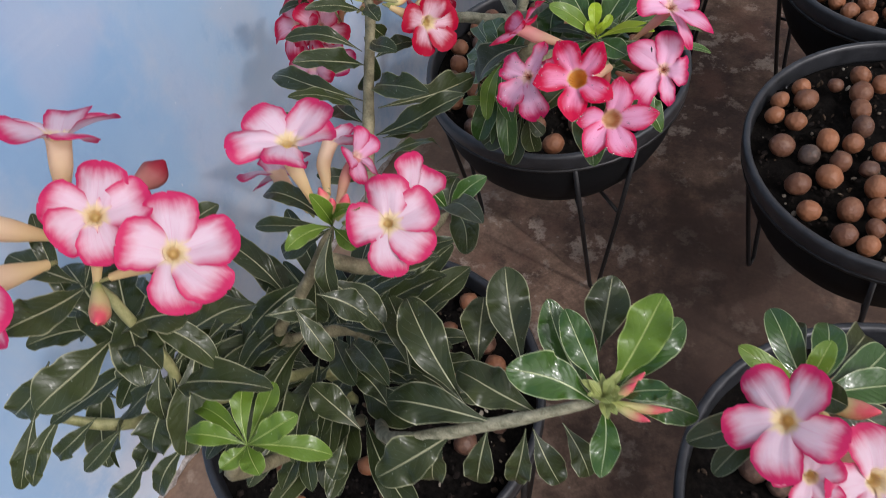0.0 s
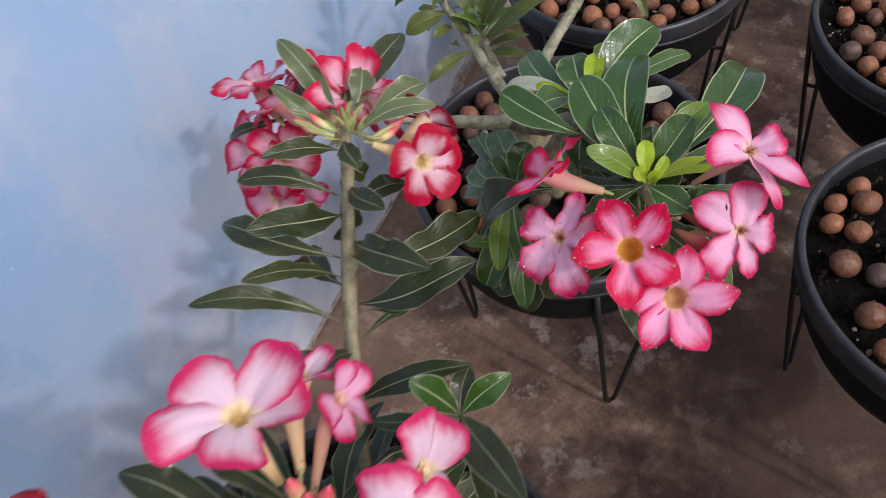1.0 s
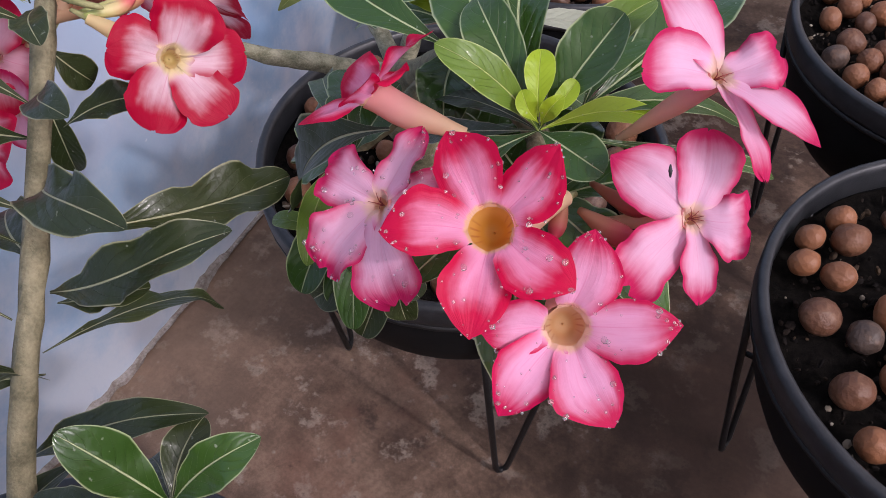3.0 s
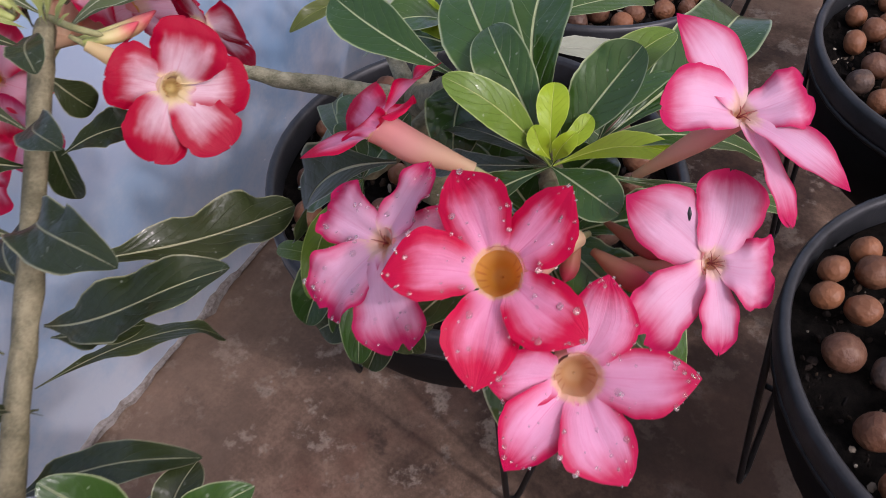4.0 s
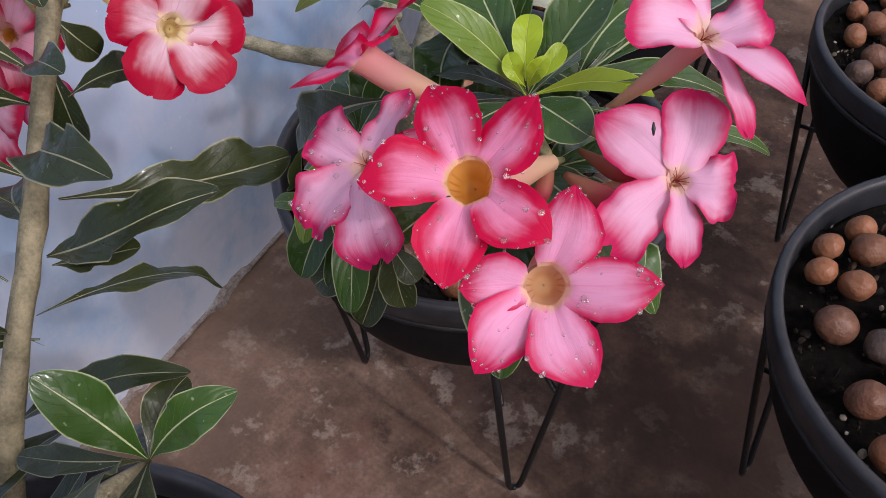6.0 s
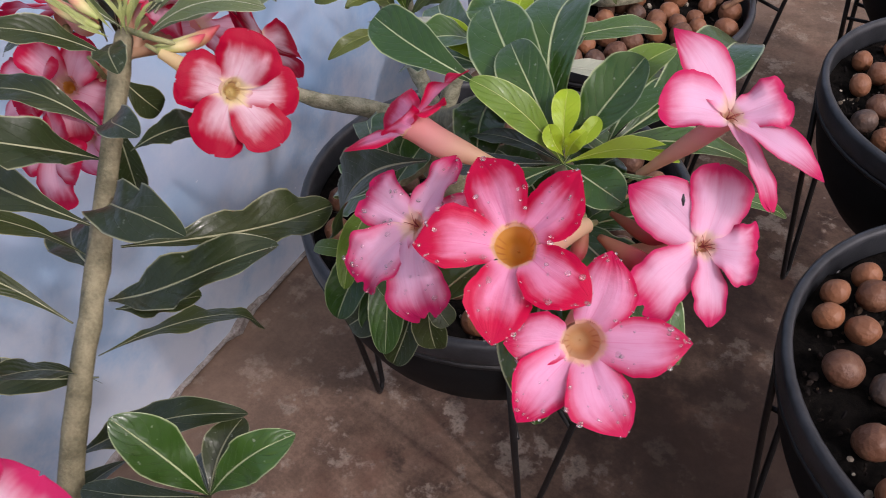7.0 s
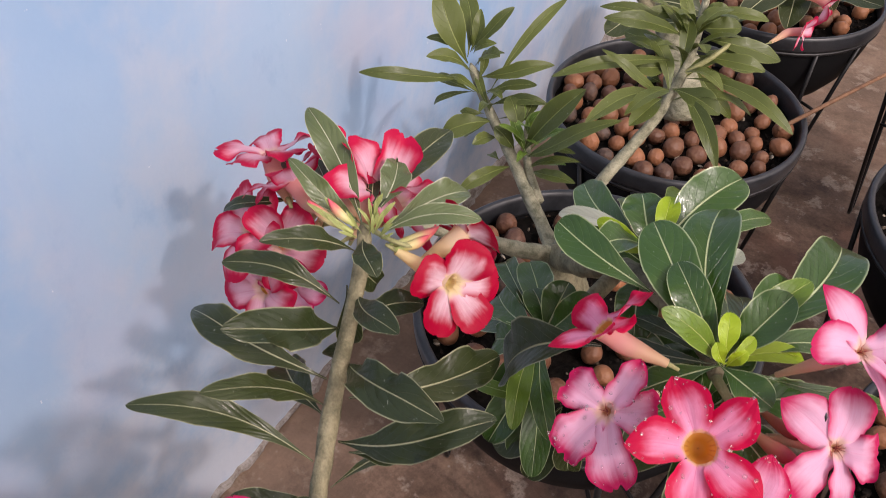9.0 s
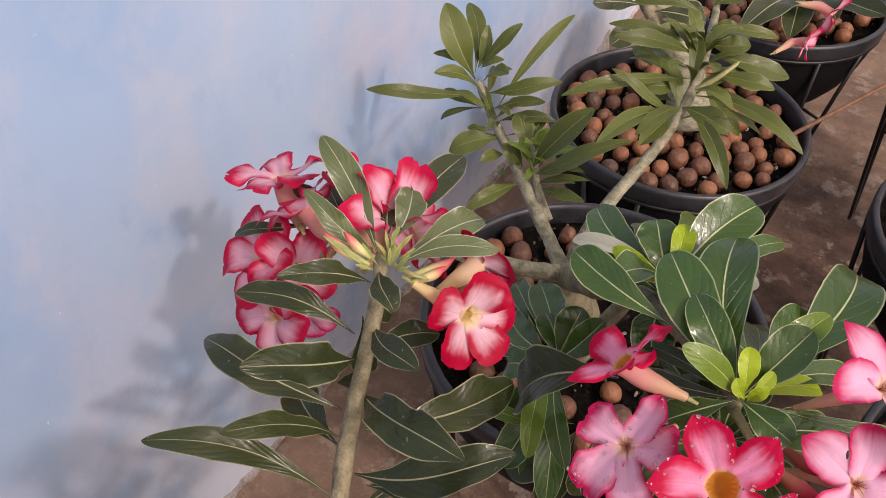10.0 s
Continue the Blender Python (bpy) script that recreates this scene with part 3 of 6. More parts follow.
def wet_petals(fl, made, normal):
    drops = bmesh.new()
    for ob, at in made:
        verts = ob.data.vertices
        for q in range(rng.randrange(30, 42)):
            k = rng.randrange(45, len(verts) - 30)
            if 4 < k % 15 < 10 and rng.random() < 0.6:
                continue
            v = verts[k]
            nrm = (at.to_3x3() @ v.normal).normalized()
            if nrm.dot(normal) < 0:
                nrm = -nrm
            size = rng.choice((0.0003, 0.0003, 0.0004, 0.0004, 0.0005, 0.0006, 0.0008, 0.0011))
            spot = at @ v.co + nrm * size * 0.10 + Vector((rng.uniform(-1, 1), rng.uniform(-1, 1), 0)) * 0.0006
            bmesh.ops.create_icosphere(drops, subdivisions=2, radius=size, matrix=frame_of(spot, Vector((rng.uniform(-1, 1), 1, 0.2)), nrm) @ Matrix.Diagonal((1, rng.uniform(1.0, 1.3), 0.32, 1)))
    tagged(part("water_film", drops, DROP, fl, "clear water drops"), kind="stuff")


def bloom(plant, centre, normal, base, kind, mouth, petals, wet=False, hairs=0):
    """A trumpet: tube from base to the mouth, and petals given by tip, width and form."""
    centre, base, normal = Vector(centre), Vector(base), Vector(normal).normalized()
    back = base - centre
    if back.length > 0.05:
        back = back.normalized() * 0.05
    if back.length < 0.03:
        back = (back.normalized() * 0.5 - normal * 0.5).normalized() * 0.03
    deep = back.length
    ahead = back.dot(normal) + 0.45 * deep
    if ahead > 0:
        back = (back - normal * ahead).normalized() * deep
    here = plant.location
    pts = spline([centre - normal * mouth * 0.10, centre - normal * deep * 0.18 + back * 0.20, centre - normal * deep * 0.10 + back * 0.58, centre + back], 6)
    pts = [p - here for p in pts][::-1]
    tube = pipe(pts, lambda s: mouth * (0.40 + 0.54 * (lambda q: q * q * (3 - 2 * q))(min(1.0, 1.35 * s)) ** 0.8 + 0.10 * max(0.0, (s - 0.85) / 0.15) ** 2), 16, False)
    fl = part("flower", tube, CREAM if kind in (WHITE, CRIMSON) else TUBE, plant)
    end = pts[0]
    further = (base - here) if (base - centre).length > 0.058 else end + back.normalized() * 0.007
    calyx = pipe([end - back * 0.10, end, end.lerp(further, 0.25), end.lerp(further, 0.6), further], lambda s: mouth * (0.27 - 0.12 * s), 9)
    part("calyx", calyx, CALYX, fl, "small green calyx")
    depth = min(1.25, 0.4 * deep / mouth)
    begin, reach, sunk = throat_lip(kind)
    top = sunk * (reach - begin) ** 2 * 0.8 / depth
    cup_pts = [centre - here - normal * mouth * depth * (top + ((1.15 if kind is HOT else 0.95) - top) * (1 - k / 9)) for k in range(10)]
    inner = pipe(cup_pts, lambda s: mouth * (begin * 0.36 + (begin * 0.64 + 0.08) * s ** 0.6), 30)
    inner.faces.ensure_lookup_table()
    inner.faces.remove(inner.faces[-1])
    part("throat", inner, THROATS[kind.name], fl)
    made = [petal(fl, here, centre, normal, mouth, tip, width * 1.08, form, kind, *more) for tip, width, form, *more in petals]
    if wet:
        wet_petals(fl, made, normal)
    heart = pipe(cup_pts[:4], lambda s: mouth * 0.05 * (1 - 0.9 * s), 7)
    part("anther_cone", heart, THROATS[kind.name], fl)
    side = normal.orthogonal().normalized()
    for k in range(hairs):
        spin = Matrix.Rotation(k * 2.4, 3, normal)
        way = spin @ side
        root = centre - here - normal * mouth * 0.9
        line = spline([root, root + normal * mouth * 0.8 + way * mouth * 0.25, root + normal * mouth * 1.25 + way * mouth * rng.uniform(0.5, 0.95)], 4)
        part("anther_tail", pipe(line, lambda s: 0.00028 * (1 - 0.6 * s), 5), HAIR, fl, "thin dark red hair")
    return fl


def flower(plant, centre, normal, up, radius, base, kind, rnd, cup=0.1, petals=(), wet=False):
    """A bloom of even petals round its normal; rnd 0: pointed, 1: round."""
    centre, normal = Vector(centre), Vector(normal).normalized()
    m = frame_of(centre, Vector(up), normal).to_3x3()
    petals = petals or [(72 * k + rng.uniform(-7, 7), rng.uniform(0.93, 1.06)) for k in range(5)]
    form = "point" if rnd < 0.22 else "blunt" if rnd < 0.5 else "round"
    made = []
    for turn, long in petals:
        way = m @ Vector((math.sin(radians(turn)), math.cos(radians(turn)), cup * rng.uniform(0.7, 1.2)))
        made.append((centre + way * radius * long, radius * (0.56 + 0.22 * rnd) * rng.uniform(0.93, 1.07), form, rng.uniform(-6, 6), rng.uniform(0.0, 0.10)))
    return bloom(plant, centre, normal, base, kind, radius * (0.24 if kind is CRIMSON else 0.21), made, wet)


# ---- the setting ----
def box_bm(x0, y0, z0, x1, y1, z1):
    bm = bmesh.new()
    bmesh.ops.create_cube(bm, size=1)
    bmesh.ops.scale(bm, vec=(x1 - x0, y1 - y0, z1 - z0), verts=bm.verts)
    bmesh.ops.translate(bm, vec=((x0 + x1) / 2, (y0 + y1) / 2, (z0 + z1) / 2), verts=bm.verts)
    return bm


def axis(lo, hi, step, far):
    n = round((hi - lo) / step)
    return [lo - d for d in (far, far / 4, far / 16)] + [lo + step * k for k in range(n + 1)] + [hi + d for d in (far / 16, far / 4, far)]


bm = bmesh.new()
rows_ = [[bm.verts.new((x, y, (0.004 * noise.fractal(Vector((x, y, 0)) * 6, 0.8, 2.0, 4) - 0.002) if -0.1 < x < 3 and -0.6 < y < 2.8 else -0.002)) for x in axis(-0.04, 2.96, 0.034, 40)] for y in axis(-0.5, 2.7, 0.034, 40)]
for a, b in zip(rows_, rows_[1:]):
    for k in range(len(a) - 1):
        bm.faces.new((a[k], a[k + 1], b[k + 1], b[k]))
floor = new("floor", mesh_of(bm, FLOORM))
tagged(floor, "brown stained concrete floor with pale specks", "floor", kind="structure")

wall = new("wall_side", mesh_of(box_bm(-0.2, -6, -0.1, 0, 9, 3.2), WALLM, True))
tagged(wall, "pale blue limewashed wall with worn patches", "wall", kind="structure")

# crumbled foot of the plaster
bm = bmesh.new()
prev = None
N = 260
for i in range(N + 1):
    y = 0.1 + 2.6 * i / N
    out_ = 0.002 + 0.015 * max(0, noise.fractal(Vector((y * 13, 3.1, 0)), 0.7, 2, 5) + 0.2)
    up_ = 0.003 + 0.014 * max(0, noise.fractal(Vector((y * 15, 9.7, 0)), 0.7, 2, 5) + 0.2)
    if y > 0.95:
        up_ += 0.05 * min(1, (y - 0.95) * 2) * max(0, 0.5 + noise.noise(Vector((y * 7, 1.2, 0))))
    row = [bm.verts.new((0.0, y, up_)), bm.verts.new((0.006 + 0.2 * out_, y, up_ * 0.8)), bm.verts.new((out_ * 0.8, y, up_ * 0.35)), bm.verts.new((out_, y, -0.004))]
    if prev:
        for k in range(3):
            bm.faces.new((prev[k], prev[k + 1], row[k + 1], row[k]))
    prev = row
skirt = new("trim", mesh_of(bm, PLASTER))
tagged(skirt, "crumbling beige plaster edge along the foot of the wall", "trim", kind="structure")


# ---- pots and their wire stands ----
def lathe(profile, sides=64):
    bm = bmesh.new()
    rings = [[bm.verts.new((r * math.cos(2 * math.pi * k / sides), r * math.sin(2 * math.pi * k / sides), z)) for k in range(sides)] for r, z in profile]
    for a, b in zip(rings, rings[1:]):
        for k in range(sides):
            bm.faces.new((a[k], a[(k + 1) % sides], b[(k + 1) % sides], b[k]))
    return bm


def pot(x, y, r, z=0.34, label="round black plastic bowl pot on a wire stand"):
    p = thing("plant_pot", (x, y, z), label, "plant pot", "bowl pots on wire stands")
    s = r / 0.17
    body = lathe([(0.1625 * s, -0.012), (0.1640 * s, -0.024), (0.1630 * s, -0.034), (0.1600 * s, -0.052), (0.1530 * s, -0.078), (0.1420 * s, -0.104), (0.1240 * s, -0.130), (0.1010 * s, -0.147), (0.0940 * s, -0.150), (0.0, -0.150)])
    part("body", body, PLASTIC, p)
    rim = lathe([(0.1600 * s, -0.024), (0.1612 * s, -0.006), (0.1622 * s, -0.0015), (0.1640 * s, 0.0), (0.1672 * s, 0.0), (0.1692 * s, -0.0015), (0.1700 * s, -0.005), (0.1694 * s, -0.020), (0.1680 * s, -0.0235), (0.1640 * s, -0.0245)])
    part("rim", rim, RIMM, p)
    bm = bmesh.new()
    bmesh.ops.create_circle(bm, cap_ends=False, radius=0.1608 * s, segments=48)
    ring = list(bm.verts)
    rings = [ring]
    for q in range(1, 14):
        rings.append([bm.verts.new((v.co.x * (1 - q / 14), v.co.y * (1 - q / 14), 0)) for v in ring])
    c = bm.verts.new((0, 0, 0))
    for a, b in zip(rings, rings[1:]):
        for k in range(48):
            bm.faces.new((a[k], a[(k + 1) % 48], b[(k + 1) % 48], b[k]))
    for k in range(48):
        bm.faces.new((rings[-1][k], rings[-1][(k + 1) % 48], c))
    for v in bm.verts:
        q = Vector((v.co.x + x, v.co.y + y, 0))
        v.co.z = -0.026 + 0.010 * noise.fractal(q * 38, 0.9, 2.0, 4)
    part("soil", bm, SOIL, p, "dark crumbly potting soil")
    q = random.Random(int(x * 1000))
    bits = bmesh.new()
    for k in range(800):
        a, d = q.uniform(0, 2 * math.pi), math.sqrt(q.random()) * 0.152 * s
        size = q.choice((0.0010, 0.0014, 0.002, 0.0026, 0.0036, 0.0045))
        spot = Vector((d * math.cos(a), d * math.sin(a), -0.021 + q.uniform(-0.002, 0.003)))
        turn = Euler((q.uniform(0, 6), q.uniform(0, 6), q.uniform(0, 6))).to_matrix().to_4x4()
        bmesh.ops.create_icosphere(bits, subdivisions=1, radius=size, matrix=Matrix.Translation(spot) @ turn @ Matrix.Diagonal((1, q.uniform(0.4, 1), q.uniform(0.25, 0.6), 1)))
    tagged(part("bark_grit", mesh_of(bits, CRUMB, True), None, p, "bark and grit crumbs"), kind="stuff")
    return p


def stand(x, y, r, turn, z=0.34):
    s = r / 0.17
    st = thing("plant_stand", (x, y, 0), "black wire plant stand with hairpin legs", "plant stand", "wire plant stands")
    top, low = z - 0.027, z - 0.148
    for r_, z_, nm in ((0.166 * s, top, "ring"), (0.098 * s, low, "ring")):
        ring = [Vector((r_ * math.cos(a), r_ * math.sin(a), z_)) for a in [2 * math.pi * k / 40 for k in range(41)]]
        part(nm, pipe(ring, lambda q: 0.003, 8, False), IRON, st)
    for k in range(3):
        a = radians(turn + 120 * k)
        foot = Vector((0.132 * s * math.cos(a), 0.132 * s * math.sin(a), 0.004))
        side = Vector((-math.sin(a), math.cos(a), 0)) * 0.007
        tops = [Vector((0.166 * s * math.cos(a + q * 0.24), 0.166 * s * math.sin(a + q * 0.24), top)) for q in (-1, 1)]
        line = [tops[0], tops[0].lerp(foot - side, 0.5), foot - side + Vector((0, 0, 0.010)), foot - side * 0.6 + Vector((0, 0, 0.002)), foot, foot + side * 0.6 + Vector((0, 0, 0.002)), foot + side + Vector((0, 0, 0.010)), tops[1].lerp(foot + side, 0.5), tops[1]]
        part("leg", pipe(line, lambda q: 0.0032, 8), IRON, st)
        share = (low - foot.z) / (top - foot.z)
        for tip in tops:
            meet = (foot + (tip - foot) * share)
            way = Vector((meet.x, meet.y, 0)).normalized()
            part("brace", pipe([way * 0.098 * s + Vector((0, 0, low)), meet], lambda q: 0.0026, 6), IRON, st)
    return st


CLAYS = []
for k in range(7):
    bm = bmesh.new()
    bmesh.ops.create_icosphere(bm, subdivisions=3, radius=1)
    sq = Vector((1, rng.uniform(0.86, 1.0), rng.uniform(0.82, 0.98)))
    for v in bm.verts:
        v.co = v.co * (1 + 0.09 * noise.fractal(v.co * 1.1 + Vector((k * 7.3, 0, 0)), 1.2, 2, 2))
        v.co = Vector((v.co.x * sq.x, v.co.y * sq.y, v.co.z * sq.z))
    CLAYS.append(mesh_of(bm, CLAY))


def clay_ball(at, r, group="expanded clay balls in pots"):
    ob = new("clay_ball", rng.choice(CLAYS))
    ob.matrix_basis = Matrix.Translation(at) @ Euler((rng.uniform(0, 6), rng.uniform(0, 6), rng.uniform(0, 6))).to_matrix().to_4x4() @ Matrix.Scale(r, 4)
    return tagged(ob, "brown fired clay ball lying on potting soil", "clay ball", group)


def scatter(x, y, r, count, seed, low=0.008, high=0.014, z=0.34, inner=0.0, east=-9, heap=None):
    q = random.Random(seed)
    put = []
    tries = 0
    while len(put) < count and tries < 6000:
        tries += 1
        a, d, s = q.uniform(0, 2 * math.pi), math.sqrt(q.uniform(inner, 1)) * (r * 0.92 - 0.012), q.uniform(low, high)
        p = Vector((x + d * math.cos(a), y + d * math.sin(a), 0))
        if p.x > east and all((p - o).length > (s + so) * 0.93 for o, so in put):
            put.append((p, s))
            at = Vector((p.x, p.y, z - 0.022 + s * 0.55))
            if heap is None:
                clay_ball(at, s)
            else:
                heap.append((at, s))


def pebbles(heap, unit=0.0125):
    """The further balls in one mesh, on the scale of one ball."""
    bm = bmesh.new()
    for at, s in heap:
        made = bmesh.ops.create_icosphere(bm, subdivisions=2, radius=s / unit)["verts"]
        for v in made:
            v.co = v.co * (1 + 0.12 * noise.fractal(v.co * 1.5 + at * 90, 0.9, 2, 3)) + at / unit
    ob = new("clay_gravel", mesh_of(bm, CLAY))
    ob.scale = (unit, unit, unit)
    tagged(ob, "brown fired clay balls heaped in pots", "clay gravel", kind="stuff")


POTS = {"beyond": (0.690, 1.462, 0.168, 172), "right": (0.753, 0.740, 0.1735, 163), "middle": (0.338, 0.754, 0.167, -47), "back": (0.300, 1.120, 0.160, 20), "corner": (0.708, 1.085, 0.168, 165), "front": (0.342, 0.256, 0.170, 10), "side": (0.812, 0.327, 0.185, 100), "far": (0.328, 1.510, 0.163, -39)}
for x, y, r, turn in POTS.values():
    pot(x, y, r)
    stand(x, y, r, turn)
clay_ball((0.609, 0.775, 0.332), 0.0112)
clay_ball((0.609, 0.749, 0.332), 0.0117)
clay_ball((0.633, 0.746, 0.332), 0.0129)
clay_ball((0.627, 0.803, 0.332), 0.0120)
clay_ball((0.636, 0.785, 0.332), 0.0145)
clay_ball((0.627, 0.705, 0.332), 0.0146)
clay_ball((0.657, 0.701, 0.332), 0.0125)
clay_ball((0.671, 0.728, 0.332), 0.0139)
clay_ball((0.690, 0.700, 0.332), 0.0123)
clay_ball((0.683, 0.675, 0.332), 0.0152)
clay_ball((0.655, 0.654, 0.332), 0.0140)
clay_ball((0.673, 0.621, 0.332), 0.0131)
clay_ball((0.712, 0.602, 0.332), 0.0133)
clay_ball((0.711, 0.636, 0.332), 0.0141)
clay_ball((0.736, 0.595, 0.332), 0.0125)
clay_ball((0.719, 0.699, 0.332), 0.0109)
clay_ball((0.697, 0.731, 0.332), 0.0125)
clay_ball((0.702, 0.760, 0.332), 0.0139)
clay_ball((0.695, 0.786, 0.332), 0.0129)
clay_ball((0.691, 0.814, 0.332), 0.0144)
clay_ball((0.685, 0.842, 0.332), 0.0133)
clay_ball((0.662, 0.818, 0.332), 0.0093)
clay_ball((0.730, 0.675, 0.332), 0.0143)
clay_ball((0.737, 0.647, 0.332), 0.0129)
clay_ball((0.739, 0.620, 0.332), 0.0115)
clay_ball((0.709, 0.834, 0.332), 0.0118)
clay_ball((0.727, 0.728, 0.332), 0.0111)
scatter(*POTS["back"][:3], 85, 11, 0.0105, 0.0145)
scatter(*POTS["corner"][:3], 78, 12, 0.010, 0.014)
scatter(*POTS["middle"][:3], 60, 13, 0.010, 0.0145, inner=0.12)
heap = []
scatter(*POTS["right"][:3], 34, 10, 0.011, 0.0145, east=0.765, heap=heap)
scatter(*POTS["front"][:3], 22, 14, inner=0.15, heap=heap)
scatter(*POTS["side"][:3], 30, 15, inner=0.2, heap=heap)
scatter(*POTS["far"][:3], 50, 16, 0.010, 0.0145, heap=heap)
pebbles(heap)

# ---- desert roses ----
GROUP = "potted desert roses"
rose_front = thing("desert_rose", (0.342, 0.256, 0.325), "tall desert rose with white and crimson-edged blooms", "desert rose", GROUP)
rose_middle = thing("desert_rose", (0.344, 0.751, 0.325), "branching desert rose with hot pink wet blooms", "desert rose", GROUP)
rose_side = thing("desert_rose", (0.812, 0.327, 0.325), "low desert rose with pink-edged white blooms", "desert rose", GROUP)
rose_back = thing("desert_rose", (0.300, 1.120, 0.325), "desert rose with a thick pale trunk and dark leaves", "desert rose", GROUP)
rose_far = thing("desert_rose", (0.328, 1.510, 0.325), "desert rose with drooping red-pink tubular blooms", "desert rose", GROUP)

stem(rose_front, "trunk", [(0.338, 0.275, 0.345), (0.334, 0.305, 0.400), (0.326, 0.340, 0.452), (0.315, 0.372, 0.492), (0.292, 0.425, 0.531), (0.279, 0.481, 0.599), (0.266, 0.501, 0.606)], 0.007, 0.0039)
leaf(rose_front, (0.296, 0.402, 0.520), (0.210, 0.361, 0.562), 0.0175, (0.24, -0.18, 0.95), LEAF, 0.08, "wavy")
leaf(rose_front, (0.287, 0.428, 0.533), (0.268, 0.368, 0.607), 0.0150, (0.21, -0.20, 0.96), LEAF, 0.08, "wavy")
leaf(rose_front, (0.277, 0.443, 0.535), (0.182, 0.436, 0.554), 0.023, (0.24, -0.22, 0.95), LEAF, 0.1, "wavy")
leaf(rose_front, (0.276, 0.460, 0.563), (0.257, 0.397, 0.616), 0.022, (0.31, -0.33, 0.89), LEAF, 0.1, "wavy")
leaf(rose_front, (0.267, 0.473, 0.566), (0.197, 0.455, 0.578), 0.0170, (0.29, -0.30, 0.91), LEAF, 0.14, "wavy")
leaf(rose_front, (0.271, 0.486, 0.600), (0.247, 0.441, 0.634), 0.014, (0.28, -0.34, 0.90), LEAF, 0.1, "wavy")
leaf(rose_front, (0.283, 0.429, 0.521), (0.226, 0.461, 0.502), 0.027, (0.32, -0.34, 0.89), LEAF, 0.05)
leaf(rose_front, (0.286, 0.453, 0.544), (0.364, 0.419, 0.595), 0.0245, (0.22, -0.36, 0.91), LEAF, 0.12, "wavy")
leaf(rose_front, (0.301, 0.419, 0.521), (0.381, 0.447, 0.571), 0.0235, (0.18, -0.32, 0.93), LEAF, 0.08, "wavy")
leaf(rose_front, (0.309, 0.399, 0.508), (0.332, 0.482, 0.463), 0.014, (0.06, -0.04, 1.00), LEAF, 0.05, "wavy")
leaf(rose_front, (0.280, 0.474, 0.582), (0.323, 0.445, 0.608), 0.016, (0.32, -0.48, 0.82), LEAF, 0.05)
leaf(rose_front, (0.296, 0.438, 0.536), (0.347, 0.528, 0.509), 0.0265, (0.16, -0.31, 0.94), LEAF, 0.05, "wavy")
leaf(rose_front, (0.278, 0.473, 0.560), (0.310, 0.495, 0.572), 0.017, (0.21, -0.33, 0.92), LEAF, 0.05)
leaf(rose_front, (0.284, 0.458, 0.569), (0.264, 0.463, 0.521), 0.017, (0.33, -0.43, 0.84), LEAF, 0.06)
leaf(rose_front, (0.272, 0.475, 0.583), (0.269, 0.475, 0.528), 0.016, (0.34, -0.45, 0.82), LEAF, 0.06)
leaf(rose_front, (0.272, 0.485, 0.592), (0.281, 0.495, 0.568), 0.015, (0.34, -0.50, 0.80), LEAF, 0.06)
leaf(rose_front, (0.312, 0.414, 0.526), (0.355, 0.427, 0.545), 0.016, (0.11, -0.17, 0.98), LEAF, 0.03)
leaf(rose_front, (0.304, 0.397, 0.491), (0.267, 0.364, 0.512), 0.016, (0.31, -0.23, 0.92), LEAF, 0.1)
leaf(rose_front, (0.304, 0.397, 0.486), (0.320, 0.347, 0.557), 0.013, (0.24, -0.19, 0.95), LEAF, 0.06)
leaf(rose_front, (0.266, 0.501, 0.606), (0.204, 0.537, 0.645), 0.018, (0.42, -0.56, 0.71), SAGE_LIT, -0.06, "wavy")
leaf(rose_front, (0.266, 0.501, 0.606), (0.229, 0.490, 0.645), 0.013, (0.42, -0.53, 0.74), SAGE_LIT, 0.1, "wavy")
leaf(rose_front, (0.266, 0.518, 0.604), (0.258, 0.552, 0.617), 0.018, (0.36, -0.58, 0.73), SAGE_LIT, 0.06, "wavy")
leaf(rose_front, (0.278, 0.499, 0.605), (0.298, 0.569, 0.596), 0.019, (0.29, -0.53, 0.80), SAGE_LIT, 0.12, "wavy")
leaf(rose_front, (0.278, 0.499, 0.605), (0.328, 0.525, 0.623), 0.013, (0.25, -0.46, 0.85), SAGE_LIT, 0.1, "wavy")
leaf(rose_front, (0.275, 0.489, 0.609), (0.299, 0.465, 0.618), 0.015, (0.35, -0.51, 0.78), LEAF, 0.06)
leaf(rose_front, (0.266, 0.511, 0.606), (0.263, 0.606, 0.604), 0.022, (0.35, -0.60, 0.72), LEAF, 0.04)
leaf(rose_front, (0.266, 0.511, 0.606), (0.229, 0.578, 0.595), 0.018, (0.38, -0.57, 0.73), LEAF, 0.04)
leaf(rose_front, (0.197, 0.532, 0.570), (0.145, 0.507, 0.559), 0.010, (0.17, -0.17, 0.97), LEAF, 0.08)
leaf(rose_front, (0.223, 0.521, 0.577), (0.170, 0.546, 0.581), 0.013, (0.31, -0.37, 0.88), LEAF, 0.08)
leaf(rose_front, (0.230, 0.523, 0.574), (0.189, 0.557, 0.582), 0.013, (0.30, -0.38, 0.88), LEAF, 0.08)
leaf(rose_front, (0.279, 0.494, 0.620), (0.281, 0.501, 0.636), 0.003, (0.29, -0.45, 0.85), SPROUT, 0.06, "slim")
leaf(rose_front, (0.278, 0.493, 0.619), (0.275, 0.496, 0.634), 0.002, (0.30, -0.44, 0.85), SPROUT, 0.06, "slim")
